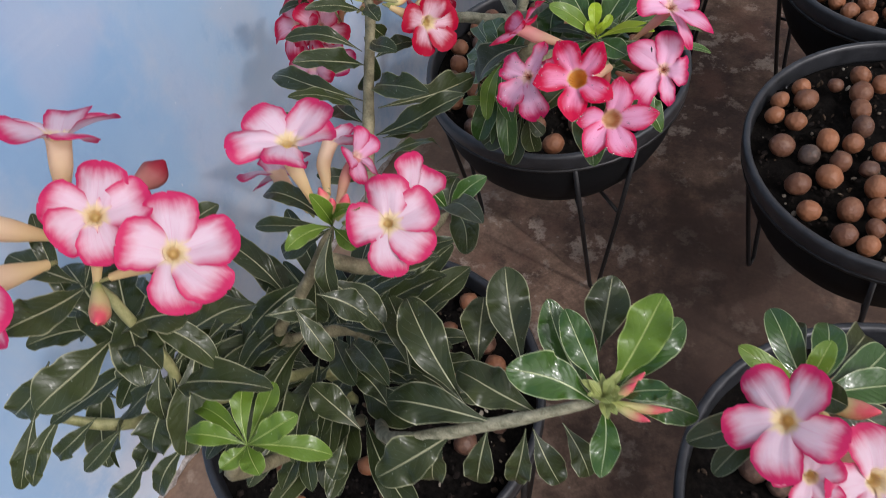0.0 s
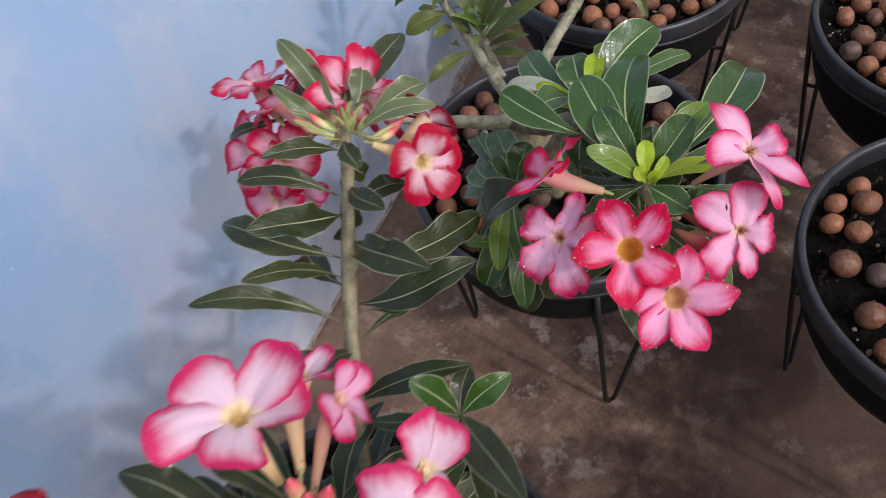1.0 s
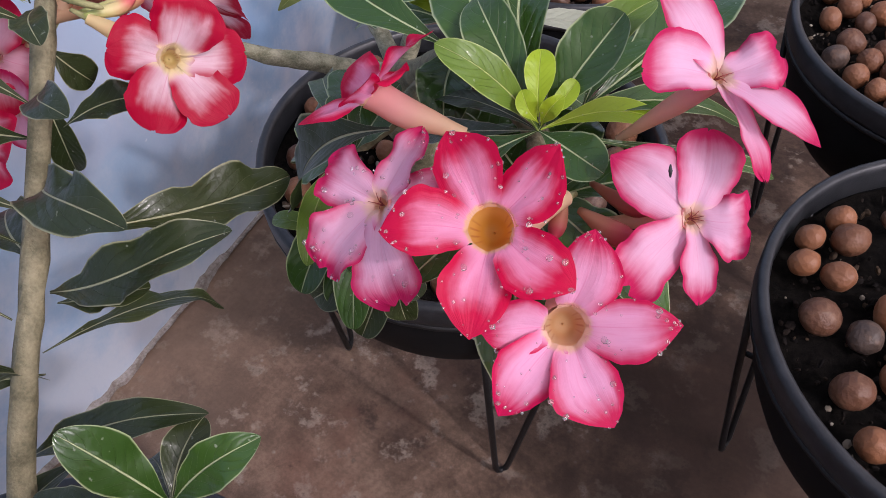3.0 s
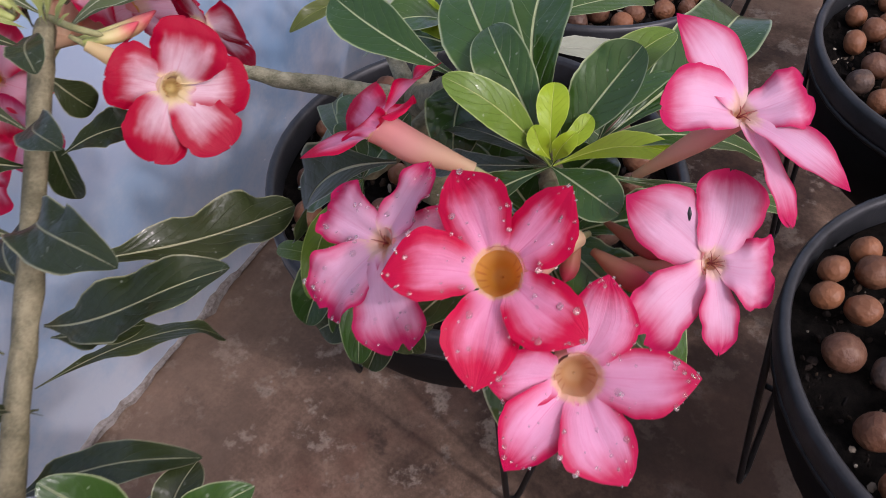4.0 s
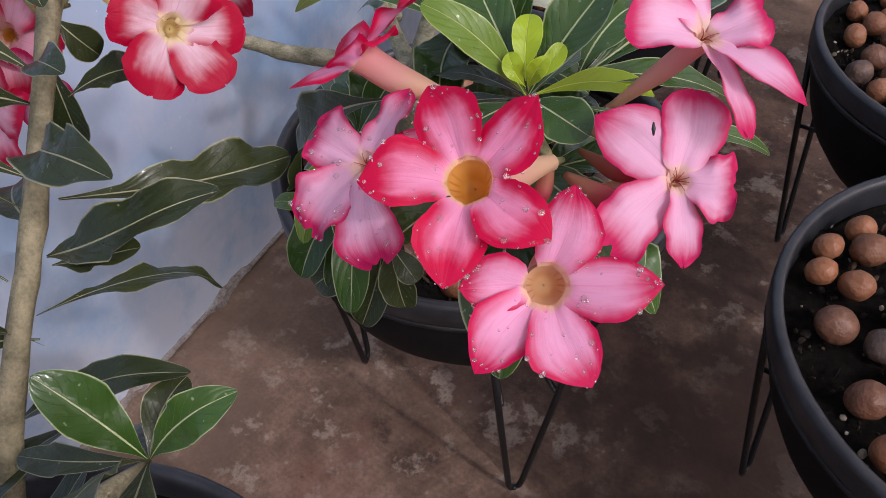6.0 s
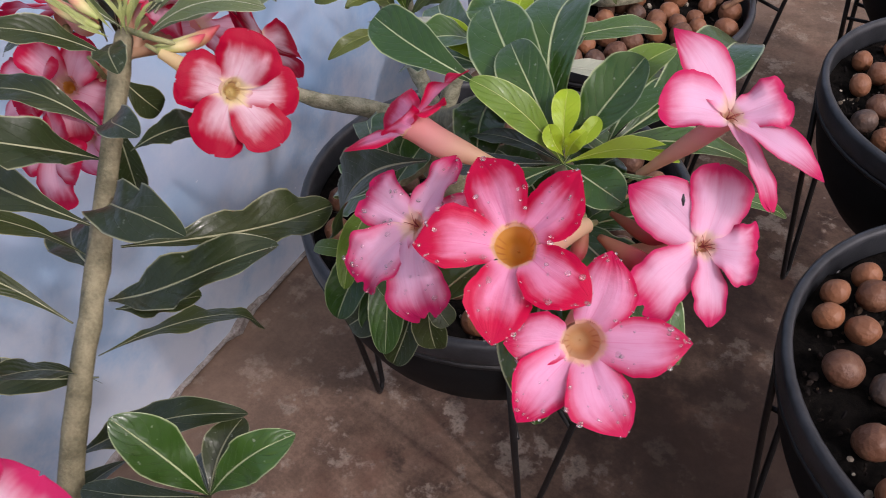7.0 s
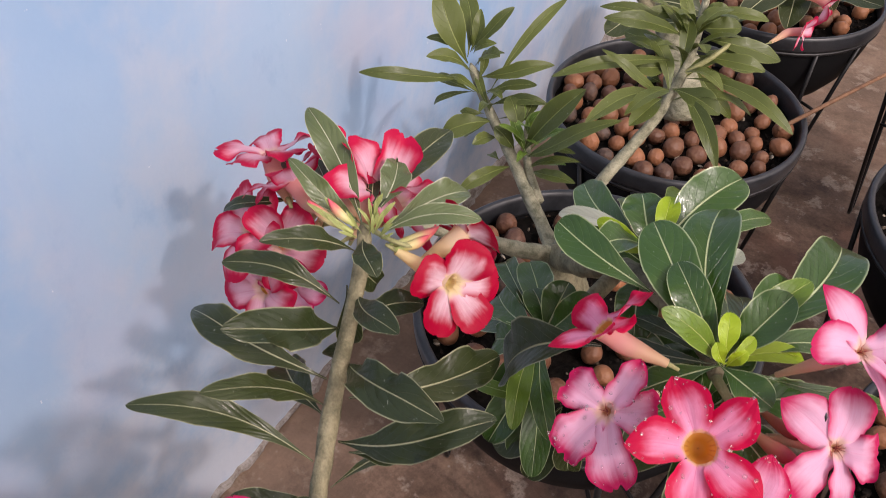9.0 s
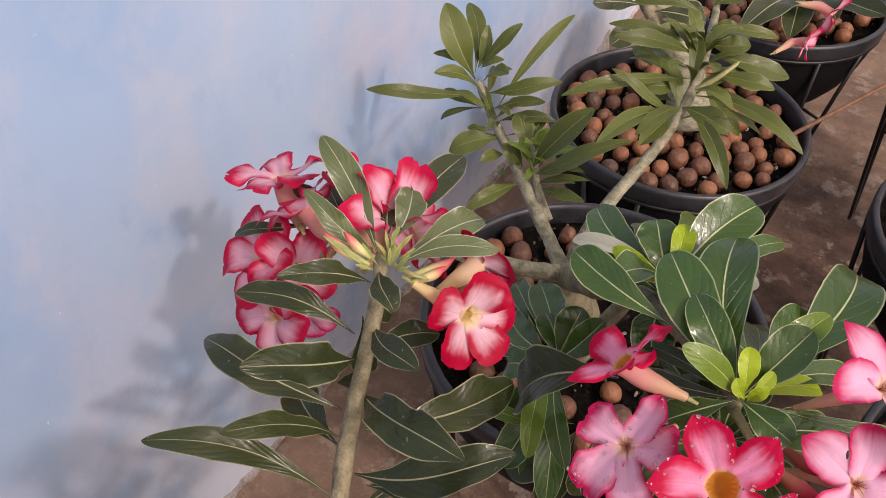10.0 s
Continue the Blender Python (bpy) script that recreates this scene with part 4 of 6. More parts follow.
leaf(rose_front, (0.281, 0.495, 0.619), (0.288, 0.501, 0.633), 0.003, (0.28, -0.45, 0.85), SPROUT, 0.06, "slim")
leaf(rose_front, (0.269, 0.487, 0.618), (0.255, 0.484, 0.634), 0.003, (0.32, -0.43, 0.85), SPROUT, 0.06, "slim")
leaf(rose_front, (0.272, 0.485, 0.615), (0.247, 0.478, 0.631), 0.003, (0.32, -0.42, 0.85), SPROUT, 0.06, "slim")
leaf(rose_front, (0.274, 0.484, 0.613), (0.259, 0.479, 0.627), 0.003, (0.31, -0.42, 0.85), SPROUT, 0.06, "slim")
leaf(rose_front, (0.279, 0.493, 0.619), (0.279, 0.497, 0.633), 0.002, (0.29, -0.44, 0.85), SPROUT, 0.06, "slim")
leaf(rose_front, (0.283, 0.493, 0.617), (0.292, 0.498, 0.628), 0.002, (0.28, -0.44, 0.85), SPROUT, 0.06, "slim")
leaf(rose_front, (0.276, 0.487, 0.615), (0.267, 0.486, 0.629), 0.002, (0.30, -0.43, 0.85), SPROUT, 0.06, "slim")
leaf(rose_front, (0.281, 0.490, 0.615), (0.285, 0.496, 0.630), 0.003, (0.29, -0.44, 0.85), SPROUT, 0.06, "slim")
leaf(rose_front, (0.280, 0.490, 0.615), (0.272, 0.490, 0.630), 0.002, (0.30, -0.43, 0.85), SPROUT, 0.06, "slim")
leaf(rose_front, (0.284, 0.491, 0.614), (0.291, 0.493, 0.625), 0.003, (0.28, -0.44, 0.86), SPROUT, 0.06, "slim")
leaf(rose_front, (0.279, 0.488, 0.614), (0.283, 0.494, 0.629), 0.002, (0.29, -0.43, 0.85), SPROUT, 0.06, "slim")
leaf(rose_front, (0.282, 0.489, 0.614), (0.281, 0.491, 0.628), 0.002, (0.29, -0.43, 0.85), SPROUT, 0.06, "slim")
leaf(rose_front, (0.275, 0.485, 0.613), (0.268, 0.477, 0.621), 0.002, (0.30, -0.42, 0.86), SPROUT, 0.06, "slim")
leaf(rose_front, (0.285, 0.490, 0.613), (0.293, 0.491, 0.621), 0.002, (0.27, -0.43, 0.86), SPROUT, 0.06, "slim")
bud(rose_front, (0.273, 0.483, 0.618), (0.246, 0.480, 0.631), 0.003)
bud(rose_front, (0.273, 0.484, 0.622), (0.257, 0.484, 0.634), 0.0026)
stem(rose_front, "flower_stalk", [(0.266, 0.501, 0.606), (0.290, 0.493, 0.613), (0.303, 0.495, 0.612)], 0.0016, 0.0013)
bloom(rose_front, (0.3269, 0.4985, 0.5931), (0.74, -0.42, 0.52), (0.2980, 0.4890, 0.6120), CRIMSON, 0.0062, [((0.3298, 0.5128, 0.6169), 0.0250, "round"), ((0.3444, 0.5210, 0.5864), 0.0218, "round"), ((0.3501, 0.4970, 0.5731), 0.0218, "round"), ((0.3312, 0.4738, 0.5766), 0.0240, "round"), ((0.3121, 0.4817, 0.6047), 0.0232, "round")])
flower(rose_front, (0.311, 0.538, 0.592), (0.2, 0.85, 0.35), (0, -0.3, 0.9), 0.026, (0.299, 0.516, 0.593), CRIMSON, 0.8, 0.1)
flower(rose_front, (0.168, 0.507, 0.547), (-0.35, -0.55, 0.75), (0.3, 0.6, 0.7), 0.036, (0.210, 0.518, 0.580), CORAL, 0.6, 0.1)
flower(rose_front, (0.195, 0.507, 0.549), (0.45, -0.6, 0.65), (0.2, 0.6, 0.7), 0.031, (0.215, 0.517, 0.576), CORAL, 0.6, 0.1)
flower(rose_front, (0.190, 0.488, 0.520), (-0.1, -0.85, 0.35), (0.3, 0.3, 0.9), 0.034, (0.216, 0.512, 0.571), CORAL, 0.6, 0.1)
flower(rose_front, (0.206, 0.501, 0.525), (0.3, -0.8, 0.1), (0.3, 0.1, 0.9), 0.026, (0.221, 0.514, 0.572), ROSE, 0.6, 0.1)
flower(rose_front, (0.156, 0.551, 0.578), (-0.3, 0.25, 0.9), (0.9, -0.1, 0.3), 0.036, (0.194, 0.521, 0.590), CORAL, 0.35, 0.15)
flower(rose_front, (0.198, 0.524, 0.591), (-0.65, 0.1, 0.75), (0.5, -0.4, 0.6), 0.033, (0.248, 0.500, 0.603), CORAL, 0.4, 0.25)
flower(rose_front, (0.225, 0.544, 0.596), (-0.1, 0.45, 0.85), (-0.6, 0.2, 0.2), 0.032, (0.253, 0.511, 0.596), CORAL, 0.4, 0.3)
flower(rose_front, (0.253, 0.534, 0.602), (0.35, 0.35, 0.85), (-0.1, 0.9, 0.2), 0.034, (0.264, 0.507, 0.601), CORAL, 0.4, 0.45)
flower(rose_front, (0.261, 0.549, 0.583), (0.7, 0.35, 0.6), (0.2, 0.6, -0.5), 0.034, (0.269, 0.509, 0.601), CORAL, 0.4, 0.2)
bud(rose_front, (0.294, 0.492, 0.608), (0.304, 0.512, 0.608), 0.0028)
bud(rose_front, (0.288, 0.494, 0.606), (0.305, 0.521, 0.608), 0.0034)
stem(rose_front, "branch", [(0.350, 0.262, 0.345), (0.352, 0.262, 0.450), (0.341, 0.200, 0.528), (0.367, 0.226, 0.584), (0.387, 0.249, 0.628)], 0.006, 0.004)
bloom(rose_front, (0.3583, 0.2660, 0.6840), (0.28, 0.11, 0.95), (0.3680, 0.2580, 0.6360), WHITE, 0.0060, [((0.3304, 0.2715, 0.6985), 0.0278, "round"), ((0.3618, 0.3032, 0.6868), 0.0261, "round"), ((0.3793, 0.2893, 0.6786), 0.0261, "round"), ((0.3739, 0.2432, 0.6904), 0.0261, "round"), ((0.3357, 0.2360, 0.6987), 0.0220, "round")])
bloom(rose_front, (0.4345, 0.2504, 0.6515), (0.44, -0.37, 0.82), (0.4010, 0.2580, 0.6240), WHITE, 0.0060, [((0.4209, 0.2725, 0.6690), 0.0261, "round"), ((0.4532, 0.2774, 0.6535), 0.0273, "round"), ((0.4637, 0.2495, 0.6358), 0.0261, "round"), ((0.4487, 0.2254, 0.6326), 0.0232, "round"), ((0.4139, 0.2335, 0.6546), 0.0249, "round")])
flower(rose_front, (0.429, 0.288, 0.631), (0.5, 0.45, 0.75), (-0.3, 0.4, 0.8), 0.03, (0.404, 0.265, 0.615), WHITE, 0.8, 0.1)
bloom(rose_front, (0.3521, 0.3090, 0.6387), (0.30, 0.62, 0.55), (0.3790, 0.2620, 0.6400), WHITE, 0.0056, [((0.3561, 0.3310, 0.6367), 0.0120, "strap"), ((0.3741, 0.3170, 0.6447), 0.0170, "round"), ((0.3321, 0.3210, 0.6427), 0.0150, "round")])
flower(rose_front, (0.326, 0.275, 0.633), (-0.4, 0.4, 0.5), (0.3, -0.2, 0.9), 0.028, (0.364, 0.255, 0.629), WHITE, 0.7, 0.1)
flower(rose_front, (0.3744, 0.3062, 0.6346), (0.55, 0.35, 0.70), (-0.3, 0.4, 0.8), 0.0215, (0.390, 0.261, 0.634), ROSE, 0.7, 0.25)
stem(rose_front, "branch", [(0.376, 0.235, 0.605), (0.412, 0.268, 0.572), (0.398, 0.369, 0.509)], 0.006, 0.004)
leaf(rose_front, (0.398, 0.369, 0.509), (0.424, 0.391, 0.540), 0.0185, (0.33, -0.19, 0.93), LEAFG, 0.08)
leaf(rose_front, (0.398, 0.369, 0.509), (0.373, 0.361, 0.556), 0.0195, (0.39, -0.16, 0.91), LEAFG, 0.08)
leaf(rose_front, (0.398, 0.369, 0.509), (0.393, 0.399, 0.520), 0.0165, (0.28, -0.16, 0.95), LEAF, 0.06)
leaf(rose_front, (0.308, 0.366, 0.468), (0.391, 0.396, 0.529), 0.0185, (0.27, -0.12, 0.95), LEAF, 0.05, "wavy")
leaf(rose_front, (0.398, 0.369, 0.509), (0.336, 0.353, 0.487), 0.013, (0.26, -0.09, 0.96), LEAF, 0.06)
leaf(rose_front, (0.398, 0.369, 0.509), (0.349, 0.393, 0.460), 0.012, (0.24, -0.11, 0.96), LEAF, 0.06)
leaf(rose_front, (0.398, 0.369, 0.509), (0.469, 0.299, 0.620), 0.022, (0.17, -0.30, 0.94), LEAF, 0.06)
leaf(rose_front, (0.398, 0.369, 0.509), (0.463, 0.288, 0.578), 0.022, (0.17, -0.28, 0.94), LEAF, 0.06)
leaf(rose_front, (0.387, 0.249, 0.628), (0.388, 0.240, 0.672), 0.012, (0.26, -0.24, 0.93), LEAFY, 0.08)
leaf(rose_front, (0.387, 0.249, 0.628), (0.373, 0.216, 0.638), 0.013, (0.26, -0.22, 0.94), LEAFY, 0.08)
leaf(rose_front, (0.387, 0.249, 0.628), (0.396, 0.216, 0.591), 0.014, (0.24, -0.21, 0.95), LEAF, 0.08)
leaf(rose_front, (0.387, 0.249, 0.628), (0.333, 0.231, 0.628), 0.012, (0.28, -0.23, 0.93), LEAF, 0.08)
leaf(rose_front, (0.387, 0.249, 0.628), (0.324, 0.256, 0.634), 0.016, (0.28, -0.24, 0.93), LEAF, 0.08)
leaf(rose_front, (0.387, 0.249, 0.628), (0.415, 0.243, 0.669), 0.010, (0.25, -0.25, 0.94), LEAFY, 0.08)
leaf(rose_front, (0.370, 0.231, 0.586), (0.420, 0.229, 0.549), 0.026, (0.22, -0.20, 0.96), LEAF, 0.08)
leaf(rose_front, (0.370, 0.231, 0.586), (0.316, 0.185, 0.530), 0.024, (0.27, -0.17, 0.95), LEAF, 0.08)
leaf(rose_front, (0.387, 0.249, 0.628), (0.410, 0.240, 0.625), 0.012, (0.24, -0.23, 0.94), LEAFY, 0.08)
leaf(rose_front, (0.387, 0.249, 0.628), (0.347, 0.228, 0.606), 0.016, (0.27, -0.22, 0.94), LEAF, 0.08)
leaf(rose_front, (0.370, 0.231, 0.586), (0.366, 0.217, 0.541), 0.020, (0.25, -0.19, 0.95), LEAF, 0.08)
bud(rose_front, (0.387, 0.247, 0.640), (0.391, 0.254, 0.654), 0.004)
bud(rose_front, (0.393, 0.249, 0.638), (0.399, 0.260, 0.655), 0.004)
bud(rose_front, (0.387, 0.251, 0.641), (0.382, 0.255, 0.660), 0.004)
bud(rose_front, (0.397, 0.249, 0.636), (0.418, 0.262, 0.648), 0.004)
stem(rose_front, "branch", [(0.335, 0.240, 0.345), (0.340, 0.215, 0.450), (0.322, 0.119, 0.554), (0.331, 0.125, 0.604), (0.3140, 0.1300, 0.6875)], 0.0048, 0.0034)
bloom(rose_front, (0.3253, 0.1480, 0.7326), (0.57, -0.24, 0.79), (0.3140, 0.1300, 0.6875), WHITE, 0.0060, [((0.3173, 0.1727, 0.7482), 0.0255, "round"), ((0.3426, 0.1742, 0.7324), 0.0249, "round"), ((0.3440, 0.1315, 0.7183), 0.0238, "round"), ((0.3196, 0.1229, 0.7312), 0.0255, "round"), ((0.3055, 0.1367, 0.7494), 0.0232, "round")])
bloom(rose_front, (0.3659, 0.1532, 0.7117), (0.63, -0.16, 0.76), (0.3140, 0.1300, 0.6875), WHITE, 0.0060, [((0.3534, 0.1758, 0.7331), 0.0261, "round"), ((0.3841, 0.1835, 0.7051), 0.0261, "round"), ((0.3965, 0.1511, 0.6936), 0.0261, "round"), ((0.3836, 0.1287, 0.6950), 0.0261, "round"), ((0.3462, 0.1379, 0.7293), 0.0278, "round")])
flower(rose_front, (0.289, 0.175, 0.755), (-0.1, 0.55, 0.8), (0.1, -0.8, 0.5), 0.033, (0.286, 0.156, 0.719), WHITE, 0.6, 0.2)
bud(rose_front, (0.3128, 0.1818, 0.7135), (0.3225, 0.2038, 0.7178), 0.0078, REDBUD)
bud(rose_front, (0.3140, 0.1300, 0.6875), (0.3448, 0.1039, 0.7009), 0.0058)
flower(rose_front, (0.2841, 0.1096, 0.7534), (-0.15, -0.54, 0.83), (0.3, 0.3, 0.9), 0.035, (0.2914, 0.1353, 0.7142), WHITE, 0.8, 0.1)
flower(rose_front, (0.3125, 0.0811, 0.7499), (0.13, -0.74, 0.66), (0.3, 0.3, 0.9), 0.035, (0.3053, 0.1227, 0.7129), WHITE, 0.8, 0.1)
leaf(rose_front, (0.3016, 0.1299, 0.6783), (0.3027, 0.0772, 0.7089), 0.024, (0.40, -0.20, 0.85), LEAF, 0.05, "wavy")
leaf(rose_front, (0.3052, 0.1224, 0.6360), (0.2965, 0.0604, 0.6432), 0.029, (0.42, -0.14, 0.90), LEAF, 0.06, "wavy")
leaf(rose_front, (0.2992, 0.1409, 0.6473), (0.3405, 0.1022, 0.6284), 0.028, (0.40, -0.20, 0.88), LEAF, 0.07, "wavy")
leaf(rose_front, (0.318, 0.129, 0.650), (0.369, 0.135, 0.618), 0.019, (0.36, -0.15, 0.92), LEAF, 0.07, "wavy")
leaf(rose_front, (0.315, 0.186, 0.662), (0.328, 0.218, 0.663), 0.014, (0.39, -0.23, 0.89), LEAF, 0.07, "wavy")
leaf(rose_front, (0.316, 0.184, 0.660), (0.300, 0.213, 0.660), 0.013, (0.40, -0.22, 0.89), LEAF, 0.07, "wavy")
leaf(rose_front, (0.288, 0.130, 0.664), (0.274, 0.187, 0.706), 0.018, (0.44, -0.18, 0.88), LEAF, 0.07, "wavy")
leaf(rose_front, (0.278, 0.125, 0.666), (0.255, 0.149, 0.704), 0.013, (0.46, -0.15, 0.88), LEAF, 0.07, "wavy")
leaf(rose_front, (0.2935, 0.1305, 0.6744), (0.2422, 0.1264, 0.6845), 0.021, (0.36, -0.10, 0.92), LEAF, 0.06, "wavy")
leaf(rose_front, (0.323, 0.123, 0.606), (0.330, 0.100, 0.576), 0.017, (0.35, -0.11, 0.93), LEAF, 0.07, "wavy")
leaf(rose_front, (0.331, 0.125, 0.604), (0.342, 0.094, 0.542), 0.019, (0.34, -0.11, 0.94), LEAF, 0.07, "wavy")
leaf(rose_front, (0.315, 0.109, 0.551), (0.305, 0.070, 0.531), 0.017, (0.34, -0.08, 0.94), LEAF, 0.07, "wavy")
stem(rose_front, "branch", [(0.324, 0.117, 0.552), (0.287, 0.086, 0.562), (0.256, 0.071, 0.579)], 0.005, 0.0035)
leaf(rose_front, (0.253, 0.068, 0.592), (0.251, 0.024, 0.553), 0.017, (0.48, -0.05, 0.88), LEAF, 0.06, "wavy")
leaf(rose_front, (0.270, 0.077, 0.589), (0.258, 0.030, 0.554), 0.015, (0.47, -0.06, 0.88), LEAF, 0.06, "wavy")
leaf(rose_front, (0.290, 0.082, 0.584), (0.266, 0.050, 0.563), 0.015, (0.46, -0.08, 0.89), LEAF, 0.06, "wavy")
leaf(rose_front, (0.307, 0.086, 0.578), (0.286, 0.053, 0.555), 0.013, (0.44, -0.08, 0.90), LEAF, 0.06, "wavy")
leaf(rose_front, (0.327, 0.077, 0.564), (0.305, 0.043, 0.540), 0.016, (0.41, -0.07, 0.91), LEAF, 0.06, "wavy")
leaf(rose_front, (0.348, 0.095, 0.566), (0.334, 0.060, 0.537), 0.015, (0.39, -0.10, 0.92), LEAF, 0.06, "wavy")
leaf(rose_front, (0.328, 0.113, 0.586), (0.322, 0.080, 0.555), 0.025, (0.41, -0.12, 0.90), LEAF, 0.06, "wavy")
leaf(rose_front, (0.252, 0.096, 0.610), (0.232, 0.058, 0.583), 0.023, (0.50, -0.09, 0.86), LEAF, 0.06, "wavy")
leaf(rose_front, (0.297, 0.145, 0.619), (0.292, 0.115, 0.590), 0.023, (0.46, -0.16, 0.87), LEAF, 0.06, "wavy")
leaf(rose_front, (0.329, 0.144, 0.604), (0.332, 0.109, 0.568), 0.018, (0.41, -0.16, 0.90), LEAF, 0.06, "wavy")
leaf(rose_front, (0.351, 0.158, 0.603), (0.321, 0.118, 0.579), 0.020, (0.41, -0.18, 0.90), LEAF, 0.06, "wavy")
leaf(rose_front, (0.369, 0.180, 0.608), (0.393, 0.203, 0.598), 0.018, (0.36, -0.25, 0.90), LEAF, 0.06, "wavy")
leaf(rose_front, (0.384, 0.193, 0.609), (0.413, 0.181, 0.576), 0.016, (0.34, -0.24, 0.91), LEAF, 0.06, "wavy")
leaf(rose_front, (0.395, 0.206, 0.612), (0.425, 0.213, 0.590), 0.020, (0.33, -0.28, 0.90), LEAF, 0.06, "wavy")
leaf(rose_front, (0.326, 0.121, 0.583), (0.406, 0.136, 0.614), 0.028, (-0.27, -0.05, 1.00), LEAF, 0.16, "wavy")
leaf(rose_front, (0.326, 0.121, 0.586), (0.262, 0.183, 0.599), 0.030, (0.21, -0.21, 1.00), LEAF, 0.08, "wavy")
leaf(rose_front, (0.322, 0.121, 0.605), (0.346, 0.194, 0.593), 0.029, (-0.09, -0.28, 1.00), LEAF, 0.09, "wavy")
leaf(rose_front, (0.320, 0.121, 0.616), (0.273, 0.126, 0.643), 0.023, (0.26, -0.03, 1.00), LEAF, 0.09, "wavy")
leaf(rose_front, (0.318, 0.121, 0.627), (0.363, 0.108, 0.661), 0.026, (-0.23, 0.06, 1.00), LEAF, 0.14, "wavy")
leaf(rose_front, (0.317, 0.121, 0.629), (0.286, 0.165, 0.669), 0.030, (0.14, -0.20, 1.00), LEAF, 0.10, "wavy")
leaf(rose_front, (0.2911, 0.1272, 0.6226), (0.2595, 0.0909, 0.6421), 0.021, (0.30, 0.05, 0.95), LEAF, 0.08, "wavy")
leaf(rose_front, (0.314, 0.121, 0.644), (0.360, 0.145, 0.658), 0.029, (-0.26, -0.14, 1.00), LEAF, 0.12, "wavy")
leaf(rose_front, (0.312, 0.120, 0.655), (0.259, 0.143, 0.661), 0.031, (0.27, -0.12, 1.00), LEAF, 0.07, "wavy")
stem(rose_front, "branch", [(0.352, 0.225, 0.345), (0.375, 0.100, 0.531), (0.398, 0.105, 0.587)], 0.006, 0.004)
leaf(rose_front, (0.398, 0.105, 0.587), (0.361, 0.093, 0.596), 0.015, (0.36, -0.12, 0.93), LEAFY, 0.08)
leaf(rose_front, (0.398, 0.105, 0.587), (0.379, 0.140, 0.604), 0.015, (0.35, -0.15, 0.93), LEAFY, 0.08)
leaf(rose_front, (0.398, 0.105, 0.587), (0.423, 0.129, 0.602), 0.016, (0.32, -0.15, 0.94), LEAFY, 0.08)
leaf(rose_front, (0.398, 0.105, 0.587), (0.446, 0.124, 0.576), 0.015, (0.30, -0.14, 0.94), LEAFY, 0.08)
leaf(rose_front, (0.398, 0.105, 0.587), (0.392, 0.085, 0.589), 0.012, (0.34, -0.11, 0.93), LEAFY, 0.08)
leaf(rose_front, (0.398, 0.105, 0.587), (0.419, 0.091, 0.593), 0.015, (0.32, -0.12, 0.94), LEAFY, 0.08)
leaf(rose_front, (0.398, 0.105, 0.587), (0.349, 0.114, 0.589), 0.014, (0.36, -0.13, 0.92), LEAFY, 0.08)
leaf(rose_front, (0.398, 0.105, 0.587), (0.387, 0.150, 0.581), 0.014, (0.34, -0.16, 0.93), LEAFY, 0.08)
stem(rose_front, "branch", [(0.365, 0.250, 0.345), (0.449, 0.167, 0.512), (0.527, 0.191, 0.554), (0.586, 0.223, 0.572)], 0.0056, 0.0034, GREYBARK)
leaf(rose_front, (0.527, 0.233, 0.555), (0.497, 0.279, 0.597), 0.0305, (0.17, -0.32, 0.93), LEAF, 0.07, "wavy")
leaf(rose_front, (0.569, 0.264, 0.555), (0.563, 0.306, 0.584), 0.0293, (0.10, -0.35, 0.93), LEAF, 0.07, "wavy")
leaf(rose_front, (0.588, 0.229, 0.575), (0.602, 0.283, 0.615), 0.0281, (0.07, -0.34, 0.94), LEAFY, 0.07, "wavy")
leaf(rose_front, (0.584, 0.228, 0.576), (0.552, 0.250, 0.617), 0.0207, (0.11, -0.32, 0.94), LEAFG, 0.07, "wavy")
leaf(rose_front, (0.579, 0.226, 0.565), (0.535, 0.260, 0.606), 0.0232, (0.12, -0.32, 0.94), LEAFG, 0.07, "wavy")
leaf(rose_front, (0.590, 0.235, 0.565), (0.615, 0.289, 0.587), 0.0232, (0.06, -0.34, 0.94), LEAFG, 0.07, "wavy")
leaf(rose_front, (0.583, 0.219, 0.571), (0.529, 0.207, 0.601), 0.0281, (0.12, -0.28, 0.95), LEAFG, 0.07, "wavy")
leaf(rose_front, (0.587, 0.221, 0.570), (0.600, 0.179, 0.564), 0.0171, (0.07, -0.26, 0.96), LEAFG, 0.07, "wavy")
leaf(rose_front, (0.594, 0.224, 0.569), (0.642, 0.241, 0.558), 0.0207, (0.04, -0.30, 0.95), LEAFG, 0.07, "wavy")
leaf(rose_front, (0.589, 0.226, 0.573), (0.623, 0.236, 0.589), 0.0146, (0.05, -0.30, 0.95), LEAFG, 0.07, "wavy")
leaf(rose_front, (0.526, 0.190, 0.554), (0.449, 0.177, 0.556), 0.0281, (0.20, -0.23, 0.95), LEAF, 0.07, "wavy")
leaf(rose_front, (0.494, 0.228, 0.541), (0.481, 0.272, 0.562), 0.027, (0.20, -0.30, 0.93), LEAF, 0.07, "wavy")
leaf(rose_front, (0.499, 0.198, 0.545), (0.436, 0.244, 0.578), 0.029, (0.23, -0.27, 0.94), LEAF, 0.07, "wavy")
leaf(rose_front, (0.550, 0.207, 0.553), (0.486, 0.214, 0.561), 0.0281, (0.17, -0.26, 0.95), LEAF, 0.07, "wavy")
leaf(rose_front, (0.501, 0.177, 0.545), (0.460, 0.135, 0.524), 0.0317, (0.21, -0.18, 0.96), LEAF, 0.07, "wavy")
